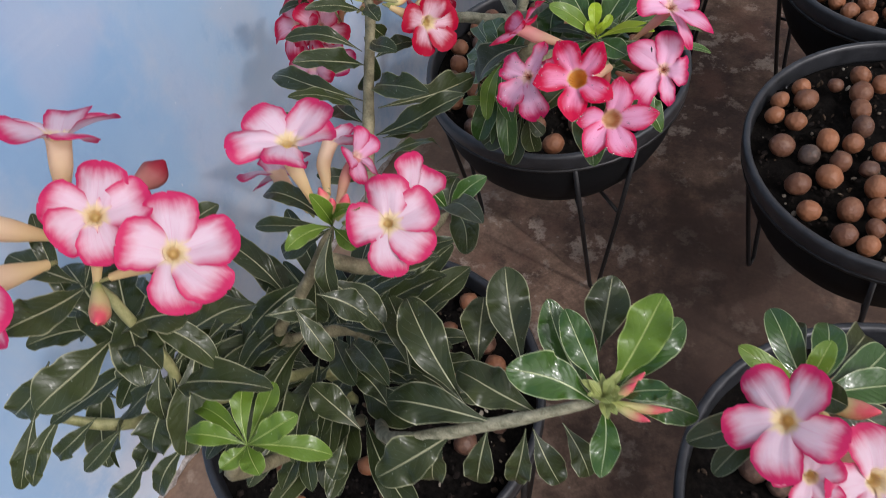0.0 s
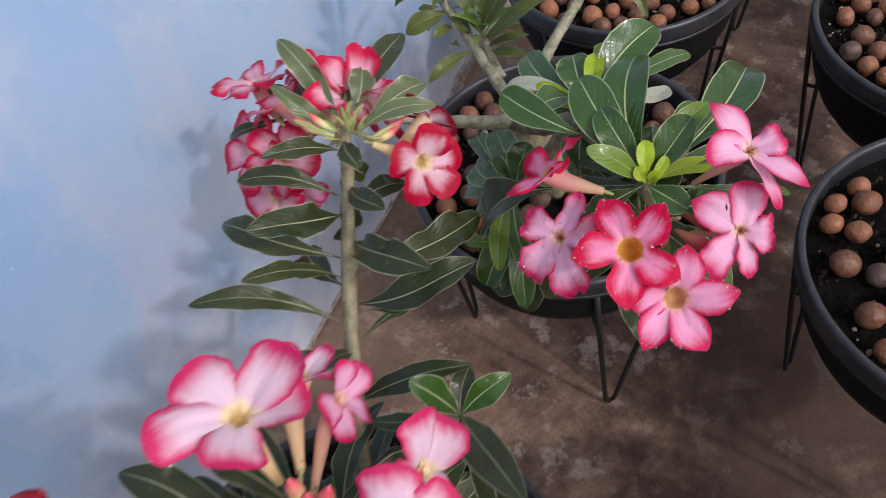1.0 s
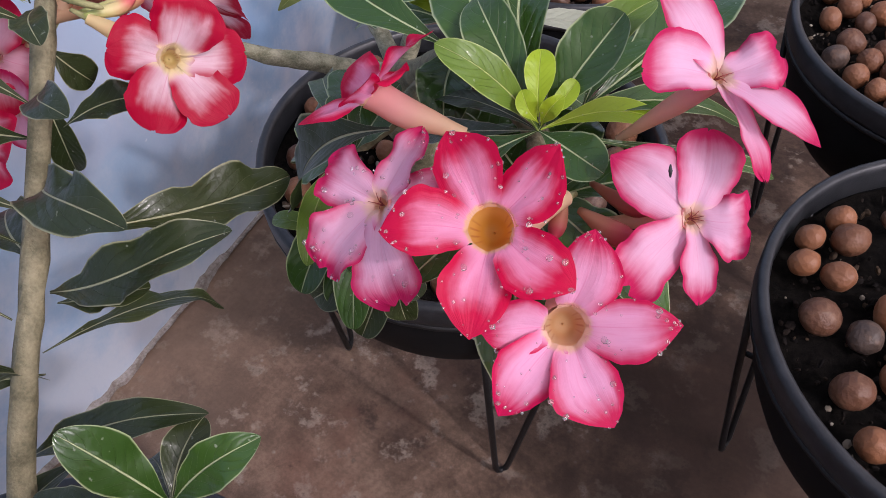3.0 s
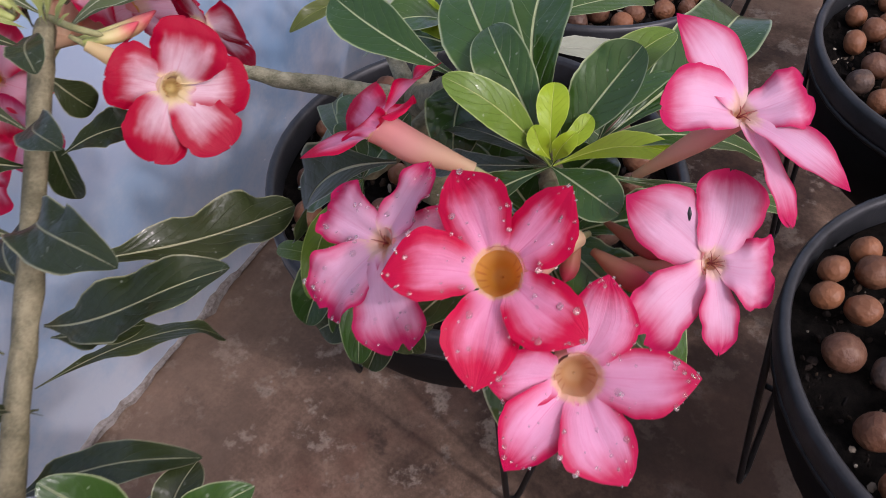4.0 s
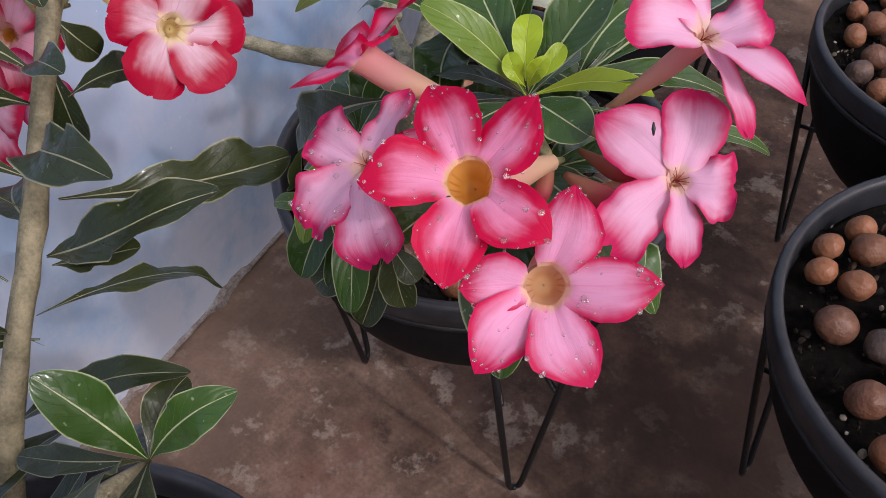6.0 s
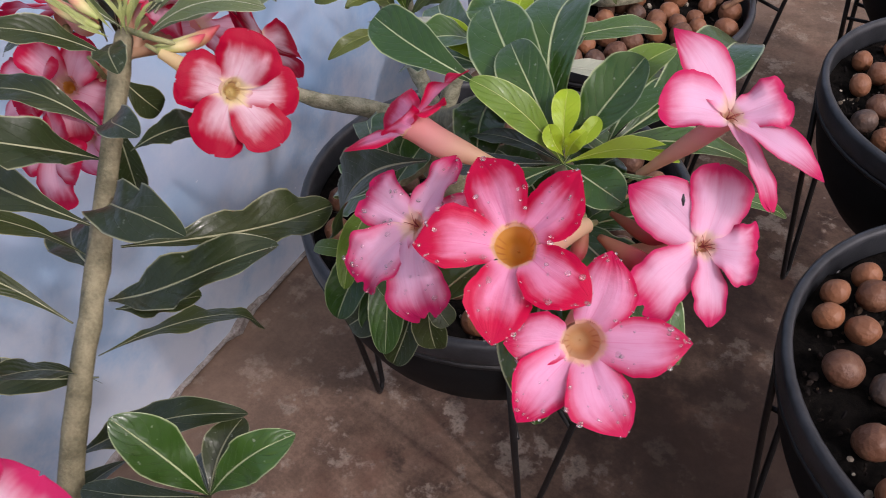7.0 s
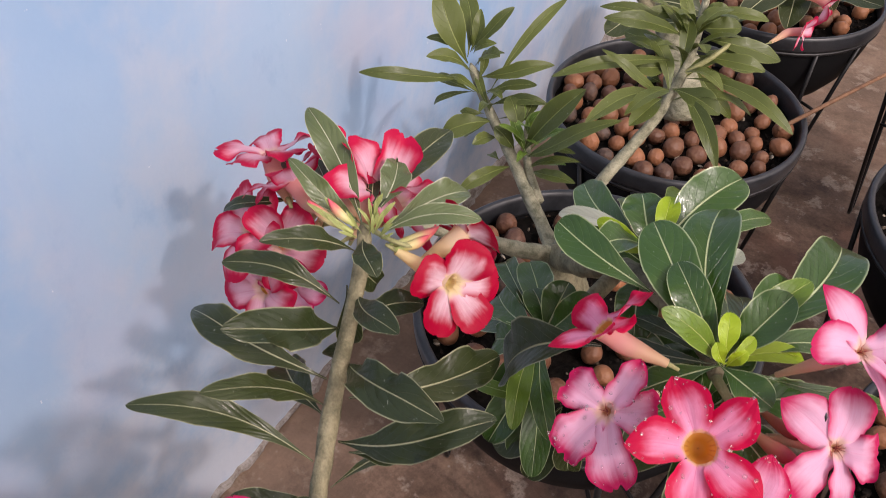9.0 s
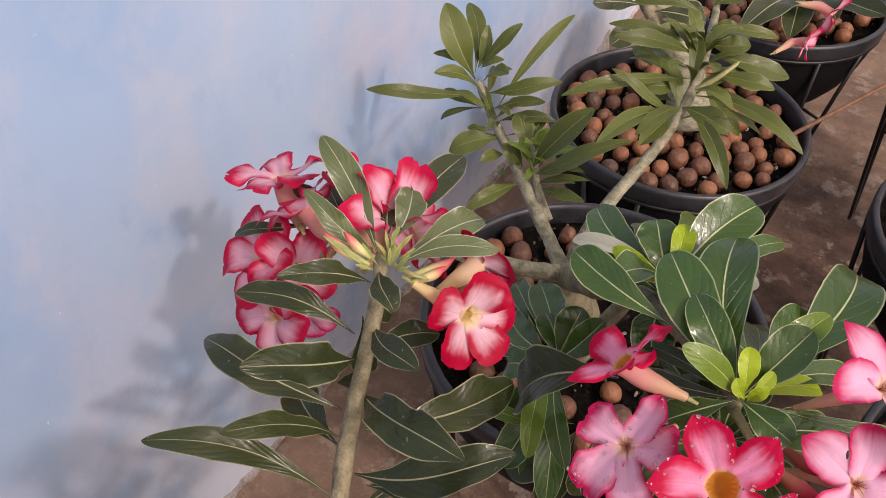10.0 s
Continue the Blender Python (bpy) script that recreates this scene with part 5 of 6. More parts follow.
leaf(rose_front, (0.544, 0.196, 0.549), (0.543, 0.171, 0.509), 0.0183, (0.13, -0.22, 0.97), LEAF, 0.07, "wavy")
leaf(rose_front, (0.522, 0.186, 0.553), (0.521, 0.161, 0.513), 0.0195, (0.16, -0.21, 0.97), LEAF, 0.07, "wavy")
leaf(rose_front, (0.548, 0.198, 0.549), (0.572, 0.182, 0.515), 0.0195, (0.11, -0.23, 0.97), LEAF, 0.07, "wavy")
leaf(rose_front, (0.566, 0.205, 0.558), (0.590, 0.190, 0.525), 0.0183, (0.09, -0.24, 0.97), LEAF, 0.07, "wavy")
leaf(rose_front, (0.491, 0.179, 0.538), (0.489, 0.153, 0.497), 0.020, (0.19, -0.19, 0.96), LEAF, 0.07, "wavy")
leaf(rose_front, (0.450, 0.208, 0.536), (0.413, 0.251, 0.554), 0.025, (0.26, -0.27, 0.93), LEAF, 0.07, "wavy")
leaf(rose_front, (0.439, 0.187, 0.515), (0.406, 0.201, 0.526), 0.021, (0.26, -0.22, 0.94), LEAF, 0.07, "wavy")
leaf(rose_front, (0.426, 0.166, 0.508), (0.381, 0.177, 0.524), 0.025, (0.29, -0.19, 0.94), LEAF, 0.07, "wavy")
leaf(rose_front, (0.417, 0.155, 0.505), (0.418, 0.130, 0.490), 0.016, (0.27, -0.15, 0.95), LEAF, 0.07, "wavy")
leaf(rose_front, (0.586, 0.223, 0.569), (0.598, 0.227, 0.581), 0.0073, (-0.20, -0.06, 1.00), SPROUT, 0.13, "slim")
leaf(rose_front, (0.586, 0.223, 0.569), (0.581, 0.234, 0.584), 0.0061, (0.09, -0.17, 1.00), SPROUT, 0.14, "slim")
leaf(rose_front, (0.586, 0.223, 0.570), (0.594, 0.208, 0.582), 0.0073, (-0.10, 0.22, 1.00), SPROUT, 0.15, "slim")
leaf(rose_front, (0.586, 0.223, 0.570), (0.593, 0.238, 0.590), 0.0061, (-0.08, -0.17, 1.00), SPROUT, 0.16, "slim")
leaf(rose_front, (0.586, 0.223, 0.571), (0.573, 0.223, 0.589), 0.0073, (0.18, 0.01, 1.00), SPROUT, 0.16, "slim")
leaf(rose_front, (0.586, 0.223, 0.572), (0.598, 0.213, 0.582), 0.0061, (-0.19, 0.16, 1.00), SPROUT, 0.09, "slim")
leaf(rose_front, (0.586, 0.223, 0.573), (0.578, 0.234, 0.581), 0.0085, (0.16, -0.20, 1.00), SPROUT, 0.12, "slim")
leaf(rose_front, (0.586, 0.223, 0.573), (0.579, 0.214, 0.589), 0.0073, (0.11, 0.13, 1.00), SPROUT, 0.11, "slim")
leaf(rose_front, (0.586, 0.223, 0.574), (0.594, 0.229, 0.584), 0.0085, (-0.16, -0.13, 1.00), SPROUT, 0.08, "slim")
leaf(rose_front, (0.586, 0.223, 0.575), (0.576, 0.224, 0.590), 0.0061, (0.17, -0.01, 1.00), SPROUT, 0.11, "slim")
leaf(rose_front, (0.586, 0.223, 0.575), (0.593, 0.216, 0.586), 0.0085, (-0.13, 0.15, 1.00), SPROUT, 0.15, "slim")
leaf(rose_front, (0.586, 0.223, 0.576), (0.589, 0.231, 0.589), 0.0073, (-0.05, -0.15, 1.00), SPROUT, 0.10, "slim")
bud(rose_front, (0.588, 0.224, 0.571), (0.606, 0.240, 0.593), 0.003)
bud(rose_front, (0.588, 0.224, 0.571), (0.627, 0.230, 0.577), 0.003)
bud(rose_front, (0.588, 0.224, 0.571), (0.617, 0.219, 0.575), 0.003)
bud(rose_front, (0.588, 0.224, 0.571), (0.603, 0.233, 0.590), 0.003)

stem(rose_middle, "caudex", [(0.335, 0.735, 0.325), (0.323, 0.697, 0.411), (0.318, 0.697, 0.441)], 0.026, 0.017)
stem(rose_middle, "branch", [(0.318, 0.697, 0.441), (0.276, 0.734, 0.453), (0.233, 0.767, 0.474), (0.194, 0.794, 0.495), (0.169, 0.812, 0.515)], 0.0066, 0.0034, GREYBARK)
stem(rose_middle, "branch", [(0.318, 0.697, 0.441), (0.325, 0.713, 0.481), (0.331, 0.738, 0.496), (0.341, 0.770, 0.514), (0.349, 0.812, 0.529), (0.351, 0.859, 0.548), (0.346, 0.899, 0.572), (0.336, 0.938, 0.596)], 0.0064, 0.003, GREYBARK)
stem(rose_middle, "branch", [(0.318, 0.697, 0.441), (0.351, 0.665, 0.476), (0.388, 0.627, 0.525), (0.426, 0.573, 0.572), (0.465, 0.542, 0.572), (0.471, 0.528, 0.573)], 0.011, 0.004)
stem(rose_middle, "branch", [(0.388, 0.627, 0.525), (0.408, 0.607, 0.555), (0.412, 0.598, 0.576)], 0.008, 0.005)
stem(rose_middle, "branch", [(0.318, 0.697, 0.441), (0.300, 0.676, 0.454), (0.277, 0.660, 0.465), (0.254, 0.644, 0.473), (0.237, 0.633, 0.482), (0.218, 0.621, 0.490)], 0.0078, 0.0036, GREYBARK)
leaf(rose_middle, (0.471, 0.528, 0.585), (0.436, 0.619, 0.615), 0.032, (-0.00, -0.63, 0.78), LEAFG, 0.07, "round")
leaf(rose_middle, (0.471, 0.528, 0.585), (0.408, 0.583, 0.615), 0.029, (0.02, -0.58, 0.82), LEAFG, 0.07, "round")
leaf(rose_middle, (0.471, 0.528, 0.585), (0.431, 0.557, 0.616), 0.021, (0.00, -0.59, 0.80), LEAFG, 0.07, "round")
leaf(rose_middle, (0.471, 0.528, 0.585), (0.440, 0.511, 0.626), 0.015, (-0.01, -0.48, 0.88), LEAFY, 0.07, "round")
leaf(rose_middle, (0.471, 0.528, 0.585), (0.490, 0.556, 0.624), 0.022, (-0.05, -0.57, 0.82), LEAFG, 0.07, "round")
leaf(rose_middle, (0.471, 0.528, 0.585), (0.495, 0.571, 0.625), 0.015, (-0.06, -0.58, 0.82), LEAFY, 0.07, "round")
leaf(rose_middle, (0.472, 0.523, 0.596), (0.466, 0.538, 0.614), 0.011, (0.22, -0.70, 0.68), YOUNG, 0.06, "round")
leaf(rose_middle, (0.473, 0.522, 0.595), (0.481, 0.536, 0.606), 0.007, (0.18, -0.64, 0.75), YOUNG, 0.06, "round")
leaf(rose_middle, (0.473, 0.521, 0.595), (0.466, 0.521, 0.607), 0.008, (0.20, -0.62, 0.75), YOUNG, 0.06, "round")
leaf(rose_middle, (0.474, 0.521, 0.594), (0.480, 0.521, 0.609), 0.007, (0.18, -0.63, 0.76), YOUNG, 0.06, "round")
leaf(rose_middle, (0.479, 0.558, 0.575), (0.509, 0.663, 0.586), 0.036, (-0.07, -0.61, 0.79), LEAFG, 0.08, "round")
leaf(rose_middle, (0.479, 0.558, 0.575), (0.490, 0.608, 0.590), 0.023, (-0.05, -0.59, 0.81), LEAFG, 0.06, "round")
leaf(rose_middle, (0.471, 0.528, 0.585), (0.501, 0.514, 0.587), 0.018, (-0.05, -0.40, 0.91), LEAFG, 0.06, "round")
leaf(rose_middle, (0.471, 0.528, 0.585), (0.436, 0.510, 0.557), 0.017, (-0.00, -0.39, 0.92), LEAFG, 0.06, "round")
leaf(rose_middle, (0.471, 0.528, 0.585), (0.509, 0.568, 0.573), 0.012, (-0.06, -0.49, 0.87), YOUNG, 0.06, "round")
leaf(rose_middle, (0.471, 0.528, 0.585), (0.543, 0.607, 0.550), 0.017, (-0.06, -0.36, 0.93), LEAFG, 0.06, "round")
leaf(rose_middle, (0.471, 0.528, 0.585), (0.560, 0.573, 0.561), 0.008, (0.02, -0.24, 0.97), LEAFG, 0.06, "round")
leaf(rose_middle, (0.471, 0.528, 0.585), (0.414, 0.541, 0.553), 0.014, (0.01, -0.20, 0.98), LEAF, 0.06, "round")
leaf(rose_middle, (0.471, 0.528, 0.585), (0.413, 0.561, 0.557), 0.014, (0.01, -0.20, 0.98), LEAF, 0.06, "round")
leaf(rose_middle, (0.471, 0.528, 0.585), (0.462, 0.618, 0.555), 0.018, (-0.02, -0.50, 0.86), LEAFG, 0.06, "round")
leaf(rose_middle, (0.426, 0.550, 0.593), (0.359, 0.566, 0.602), 0.023, (0.09, -0.51, 0.85), LEAFG, 0.08, "round")
leaf(rose_middle, (0.412, 0.598, 0.576), (0.343, 0.653, 0.563), 0.023, (0.11, -0.58, 0.81), LEAFG, 0.08, "round")
leaf(rose_middle, (0.412, 0.598, 0.576), (0.377, 0.589, 0.595), 0.014, (0.09, -0.57, 0.82), YOUNG, 0.08, "round")
leaf(rose_middle, (0.412, 0.598, 0.576), (0.440, 0.663, 0.603), 0.029, (0.04, -0.60, 0.80), LEAFG, 0.08, "round")
leaf(rose_middle, (0.412, 0.598, 0.576), (0.409, 0.677, 0.573), 0.025, (0.06, -0.56, 0.83), LEAFY, 0.06, "round")
leaf(rose_middle, (0.412, 0.598, 0.576), (0.396, 0.636, 0.585), 0.012, (0.08, -0.62, 0.78), YOUNG, 0.06, "round")
leaf(rose_middle, (0.412, 0.598, 0.576), (0.407, 0.627, 0.600), 0.014, (0.07, -0.62, 0.78), YOUNG, 0.06, "round")
leaf(rose_middle, (0.412, 0.598, 0.576), (0.390, 0.639, 0.577), 0.016, (0.08, -0.61, 0.79), LEAFG, 0.06, "round")
leaf(rose_middle, (0.412, 0.598, 0.576), (0.344, 0.608, 0.571), 0.011, (0.08, -0.38, 0.92), PALE, 0.06, "round")
leaf(rose_middle, (0.412, 0.598, 0.576), (0.464, 0.692, 0.560), 0.015, (0.01, -0.41, 0.91), LEAFG, 0.06, "round")
leaf(rose_middle, (0.412, 0.598, 0.576), (0.458, 0.658, 0.547), 0.013, (0.02, -0.39, 0.92), PALE, 0.06, "round")
leaf(rose_middle, (0.410, 0.522, 0.568), (0.351, 0.526, 0.499), 0.037, (0.09, -0.36, 0.93), LEAF, 0.1, "round")
stem(rose_middle, "branch", [(0.388, 0.627, 0.525), (0.376, 0.590, 0.513), (0.361, 0.567, 0.499)], 0.006, 0.004)
leaf(rose_middle, (0.361, 0.567, 0.499), (0.341, 0.589, 0.514), 0.020, (0.14, -0.48, 0.86), LEAFG, 0.07, "round")
leaf(rose_middle, (0.361, 0.567, 0.499), (0.323, 0.625, 0.497), 0.025, (0.15, -0.49, 0.86), LEAFG, 0.07, "round")
leaf(rose_middle, (0.361, 0.567, 0.499), (0.365, 0.590, 0.532), 0.023, (0.13, -0.49, 0.86), LEAFG, 0.07, "round")
leaf(rose_middle, (0.361, 0.567, 0.499), (0.311, 0.600, 0.481), 0.025, (0.16, -0.47, 0.87), LEAFG, 0.07, "round")
leaf(rose_middle, (0.361, 0.567, 0.499), (0.324, 0.566, 0.473), 0.025, (0.15, -0.46, 0.88), LEAFG, 0.07, "round")
leaf(rose_middle, (0.361, 0.567, 0.499), (0.383, 0.579, 0.541), 0.020, (0.12, -0.49, 0.86), LEAFG, 0.07, "round")
leaf(rose_middle, (0.361, 0.567, 0.499), (0.371, 0.514, 0.433), 0.021, (0.12, -0.42, 0.90), LEAFG, 0.07, "round")
leaf(rose_middle, (0.361, 0.567, 0.499), (0.391, 0.501, 0.441), 0.021, (0.11, -0.41, 0.90), LEAFG, 0.07, "round")
leaf(rose_middle, (0.361, 0.567, 0.499), (0.398, 0.500, 0.493), 0.015, (0.10, -0.43, 0.90), LEAFG, 0.07, "round")
leaf(rose_middle, (0.361, 0.567, 0.499), (0.355, 0.505, 0.447), 0.024, (0.13, -0.42, 0.90), LEAFG, 0.07, "round")
leaf(rose_middle, (0.361, 0.567, 0.499), (0.298, 0.593, 0.453), 0.022, (0.16, -0.46, 0.87), LEAFG, 0.07, "round")
leaf(rose_middle, (0.361, 0.567, 0.499), (0.290, 0.646, 0.475), 0.017, (0.17, -0.49, 0.86), LEAFG, 0.07, "round")
leaf(rose_middle, (0.361, 0.567, 0.499), (0.347, 0.534, 0.449), 0.018, (0.13, -0.43, 0.89), LEAFG, 0.07, "round")
leaf(rose_middle, (0.361, 0.567, 0.499), (0.375, 0.495, 0.499), 0.015, (0.13, -0.46, 0.88), LEAFY, 0.06, "round")
leaf(rose_middle, (0.405, 0.537, 0.482), (0.408, 0.526, 0.428), 0.019, (0.14, -0.44, 0.89), LEAF, 0.06, "round")
leaf(rose_middle, (0.390, 0.544, 0.467), (0.354, 0.514, 0.430), 0.023, (0.18, -0.43, 0.89), LEAF, 0.06, "round")
leaf(rose_middle, (0.390, 0.544, 0.467), (0.383, 0.519, 0.407), 0.020, (0.16, -0.42, 0.89), LEAF, 0.06, "round")
leaf(rose_middle, (0.401, 0.527, 0.475), (0.420, 0.521, 0.460), 0.014, (0.14, -0.44, 0.89), LEAF, 0.06, "round")
leaf(rose_middle, (0.390, 0.531, 0.494), (0.333, 0.522, 0.481), 0.010, (0.18, -0.23, 0.96), LEAFY, 0.06, "round")
leaf(rose_middle, (0.471, 0.528, 0.530), (0.539, 0.509, 0.524), 0.033, (-0.29, 0.08, 1.00), LEAFG, 0.13, "")
leaf(rose_middle, (0.471, 0.528, 0.532), (0.435, 0.571, 0.510), 0.031, (0.18, -0.21, 1.00), LEAFG, 0.16, "")
leaf(rose_middle, (0.471, 0.528, 0.534), (0.496, 0.454, 0.521), 0.030, (-0.09, 0.28, 1.00), LEAFG, 0.14, "")
leaf(rose_middle, (0.471, 0.528, 0.535), (0.500, 0.583, 0.522), 0.031, (-0.14, -0.26, 1.00), LEAFG, 0.14, "")
leaf(rose_middle, (0.471, 0.528, 0.537), (0.410, 0.492, 0.527), 0.023, (0.26, 0.15, 1.00), LEAFG, 0.12, "")
leaf(rose_middle, (0.471, 0.528, 0.539), (0.530, 0.501, 0.540), 0.030, (-0.27, 0.12, 1.00), LEAFG, 0.15, "")
leaf(rose_middle, (0.471, 0.528, 0.540), (0.446, 0.593, 0.545), 0.026, (0.11, -0.28, 1.00), LEAFG, 0.15, "")
leaf(rose_middle, (0.471, 0.528, 0.543), (0.448, 0.461, 0.557), 0.028, (0.09, 0.28, 1.00), LEAFG, 0.12, "")
leaf(rose_middle, (0.471, 0.528, 0.543), (0.529, 0.570, 0.541), 0.030, (-0.24, -0.17, 1.00), LEAFG, 0.14, "")
leaf(rose_middle, (0.471, 0.528, 0.546), (0.420, 0.567, 0.551), 0.030, (0.24, -0.18, 1.00), LEAFG, 0.11, "")
leaf(rose_middle, (0.471, 0.528, 0.547), (0.507, 0.482, 0.558), 0.023, (-0.18, 0.23, 1.00), LEAFG, 0.09, "")
leaf(rose_middle, (0.471, 0.528, 0.549), (0.480, 0.575, 0.558), 0.029, (-0.05, -0.29, 1.00), LEAFG, 0.08, "")
leaf(rose_middle, (0.471, 0.528, 0.551), (0.430, 0.515, 0.549), 0.026, (0.29, 0.09, 1.00), LEAFG, 0.09, "")
leaf(rose_middle, (0.471, 0.528, 0.552), (0.514, 0.500, 0.558), 0.029, (-0.25, 0.17, 1.00), LEAFG, 0.13, "")
leaf(rose_middle, (0.471, 0.528, 0.553), (0.440, 0.552, 0.560), 0.026, (0.24, -0.18, 1.00), LEAFG, 0.11, "")
leaf(rose_middle, (0.412, 0.598, 0.547), (0.469, 0.613, 0.531), 0.025, (-0.28, -0.08, 1.00), LEAFG, 0.08, "")
leaf(rose_middle, (0.412, 0.598, 0.552), (0.375, 0.643, 0.575), 0.027, (0.18, -0.21, 1.00), LEAFG, 0.11, "")
leaf(rose_middle, (0.412, 0.598, 0.557), (0.423, 0.545, 0.556), 0.025, (-0.06, 0.29, 1.00), LEAFG, 0.13, "")
leaf(rose_middle, (0.412, 0.598, 0.561), (0.428, 0.651, 0.572), 0.028, (-0.08, -0.28, 1.00), LEAFG, 0.07, "")
leaf(rose_middle, (0.412, 0.598, 0.562), (0.358, 0.585, 0.567), 0.025, (0.29, 0.07, 1.00), LEAFG, 0.16, "")
leaf(rose_middle, (0.412, 0.598, 0.566), (0.446, 0.573, 0.578), 0.029, (-0.24, 0.17, 1.00), LEAFG, 0.11, "")
leaf(rose_middle, (0.412, 0.598, 0.572), (0.388, 0.634, 0.589), 0.029, (0.16, -0.23, 1.00), LEAFG, 0.12, "")
leaf(rose_middle, (0.412, 0.598, 0.574), (0.385, 0.560, 0.600), 0.022, (0.15, 0.21, 1.00), LEAFG, 0.12, "")
stem(rose_middle, "flower_stalk", [(0.471, 0.528, 0.575), (0.490, 0.508, 0.576)], 0.0028, 0.002)
bloom(rose_middle, (0.4774, 0.4667, 0.5958), (0.06, -0.55, 0.83), (0.4900, 0.5080, 0.5760), HOT, 0.0079, [((0.4533, 0.4856, 0.6122), 0.0212, "point"), ((0.4911, 0.4878, 0.6194), 0.0203, "point"), ((0.5098, 0.4579, 0.5913), 0.0208, "point"), ((0.4850, 0.4342, 0.5809), 0.0208, "point"), ((0.4460, 0.4501, 0.5961), 0.0202, "point")], wet=True)
bloom(rose_middle, (0.5080, 0.4616, 0.5656), (0.27, -0.61, 0.74), (0.4980, 0.5030, 0.5500), BLUSH, 0.0078, [((0.5073, 0.4841, 0.5914), 0.0200, "point"), ((0.5431, 0.4745, 0.5709), 0.0198, "point"), ((0.5334, 0.4420, 0.5497), 0.0222, "point"), ((0.4975, 0.4304, 0.5488), 0.0202, "point"), ((0.4847, 0.4444, 0.5703), 0.0185, "point")], wet=True)
bloom(rose_middle, (0.4293, 0.4771, 0.5761), (-0.22, -0.60, 0.77), (0.4480, 0.5090, 0.5660), ROSE, 0.0050, [((0.4048, 0.4808, 0.5790), 0.0215, "blunt"), ((0.4360, 0.5022, 0.5940), 0.0165, "strap"), ((0.4533, 0.4850, 0.5858), 0.0205, "blunt"), ((0.4515, 0.4494, 0.5599), 0.0205, "blunt"), ((0.4179, 0.4533, 0.5573), 0.0215, "blunt")], wet=True, hairs=4)
bloom(rose_middle, (0.5348, 0.5095, 0.5840), (0.48, -0.44, 0.74), (0.5050, 0.5150, 0.5630), ROSE, 0.0047, [((0.5024, 0.5122, 0.5982), 0.0225, "point"), ((0.5299, 0.5307, 0.6054), 0.0205, "round"), ((0.5525, 0.5156, 0.5842), 0.0220, "blunt"), ((0.5457, 0.4899, 0.5653), 0.0130, "strap"), ((0.5220, 0.4792, 0.5723), 0.0205, "blunt")], hairs=7)
bloom(rose_middle, (0.5278, 0.5425, 0.6187), (0.47, -0.22, 0.85), (0.4972, 0.5434, 0.5768), ROSE, 0.0043, [((0.4990, 0.5514, 0.6416), 0.0170, "point"), ((0.5432, 0.5547, 0.6250), 0.0185, "blunt"), ((0.5647, 0.5320, 0.6091), 0.0170, "point"), ((0.5519, 0.5155, 0.6035), 0.0130, "strap"), ((0.5045, 0.5255, 0.6255), 0.0195, "round")], hairs=3)
bloom(rose_middle, (0.4115, 0.5080, 0.5985), (-0.74, -0.10, 0.60), (0.4468, 0.5152, 0.5846), HOT, 0.0064, [((0.4275, 0.5285, 0.6157), 0.0165, "strap"), ((0.3906, 0.5247, 0.5890), 0.0195, "round"), ((0.3898, 0.4900, 0.5881), 0.0135, "point"), ((0.4155, 0.4930, 0.6110), 0.0165, "round"), ((0.4270, 0.5080, 0.6125), 0.0150, "strap")])
bud(rose_middle, (0.496, 0.507, 0.573), (0.522, 0.495, 0.581), 0.0042, PINKBUD)
bud(rose_middle, (0.490, 0.508, 0.576), (0.491, 0.494, 0.568), 0.0032, PINKBUD)
bud(rose_middle, (0.495, 0.523, 0.572), (0.523, 0.511, 0.580), 0.0032, PINKBUD)
leaf(rose_middle, (0.167, 0.810, 0.515), (0.129, 0.819, 0.576), 0.027, (0.27, -0.52, 0.81), OLIVE, 0.11, "slim")
leaf(rose_middle, (0.165, 0.813, 0.519), (0.126, 0.870, 0.552), 0.018, (0.27, -0.53, 0.81), OLIVE, 0.11, "slim")
leaf(rose_middle, (0.165, 0.818, 0.522), (0.165, 0.834, 0.558), 0.011, (0.26, -0.53, 0.81), OLIVE, 0.11, "slim")
leaf(rose_middle, (0.166, 0.819, 0.523), (0.197, 0.833, 0.570), 0.012, (0.24, -0.53, 0.81), OLIVE, 0.11, "slim")
leaf(rose_middle, (0.164, 0.822, 0.526), (0.163, 0.825, 0.536), 0.005, (0.25, -0.52, 0.81), OLIVE, 0.11, "slim")
leaf(rose_middle, (0.163, 0.814, 0.521), (0.127, 0.803, 0.534), 0.010, (0.27, -0.51, 0.82), OLIVE, 0.11, "slim")
leaf(rose_middle, (0.167, 0.809, 0.513), (0.143, 0.777, 0.532), 0.013, (0.27, -0.50, 0.82), OLIVE, 0.11, "slim")
leaf(rose_middle, (0.168, 0.818, 0.521), (0.190, 0.814, 0.542), 0.009, (0.24, -0.52, 0.82), OLIVE, 0.11, "slim")
leaf(rose_middle, (0.172, 0.801, 0.504), (0.107, 0.725, 0.533), 0.013, (0.28, -0.48, 0.83), OLIVE, 0.11, "slim")
leaf(rose_middle, (0.181, 0.797, 0.497), (0.133, 0.808, 0.493), 0.011, (0.26, -0.49, 0.83), OLIVE, 0.11, "slim")
leaf(rose_middle, (0.183, 0.798, 0.497), (0.141, 0.789, 0.474), 0.007, (0.25, -0.48, 0.84), OLIVE, 0.11, "slim")
leaf(rose_middle, (0.176, 0.814, 0.514), (0.211, 0.785, 0.549), 0.016, (0.24, -0.52, 0.82), OLIVE, 0.11, "slim")
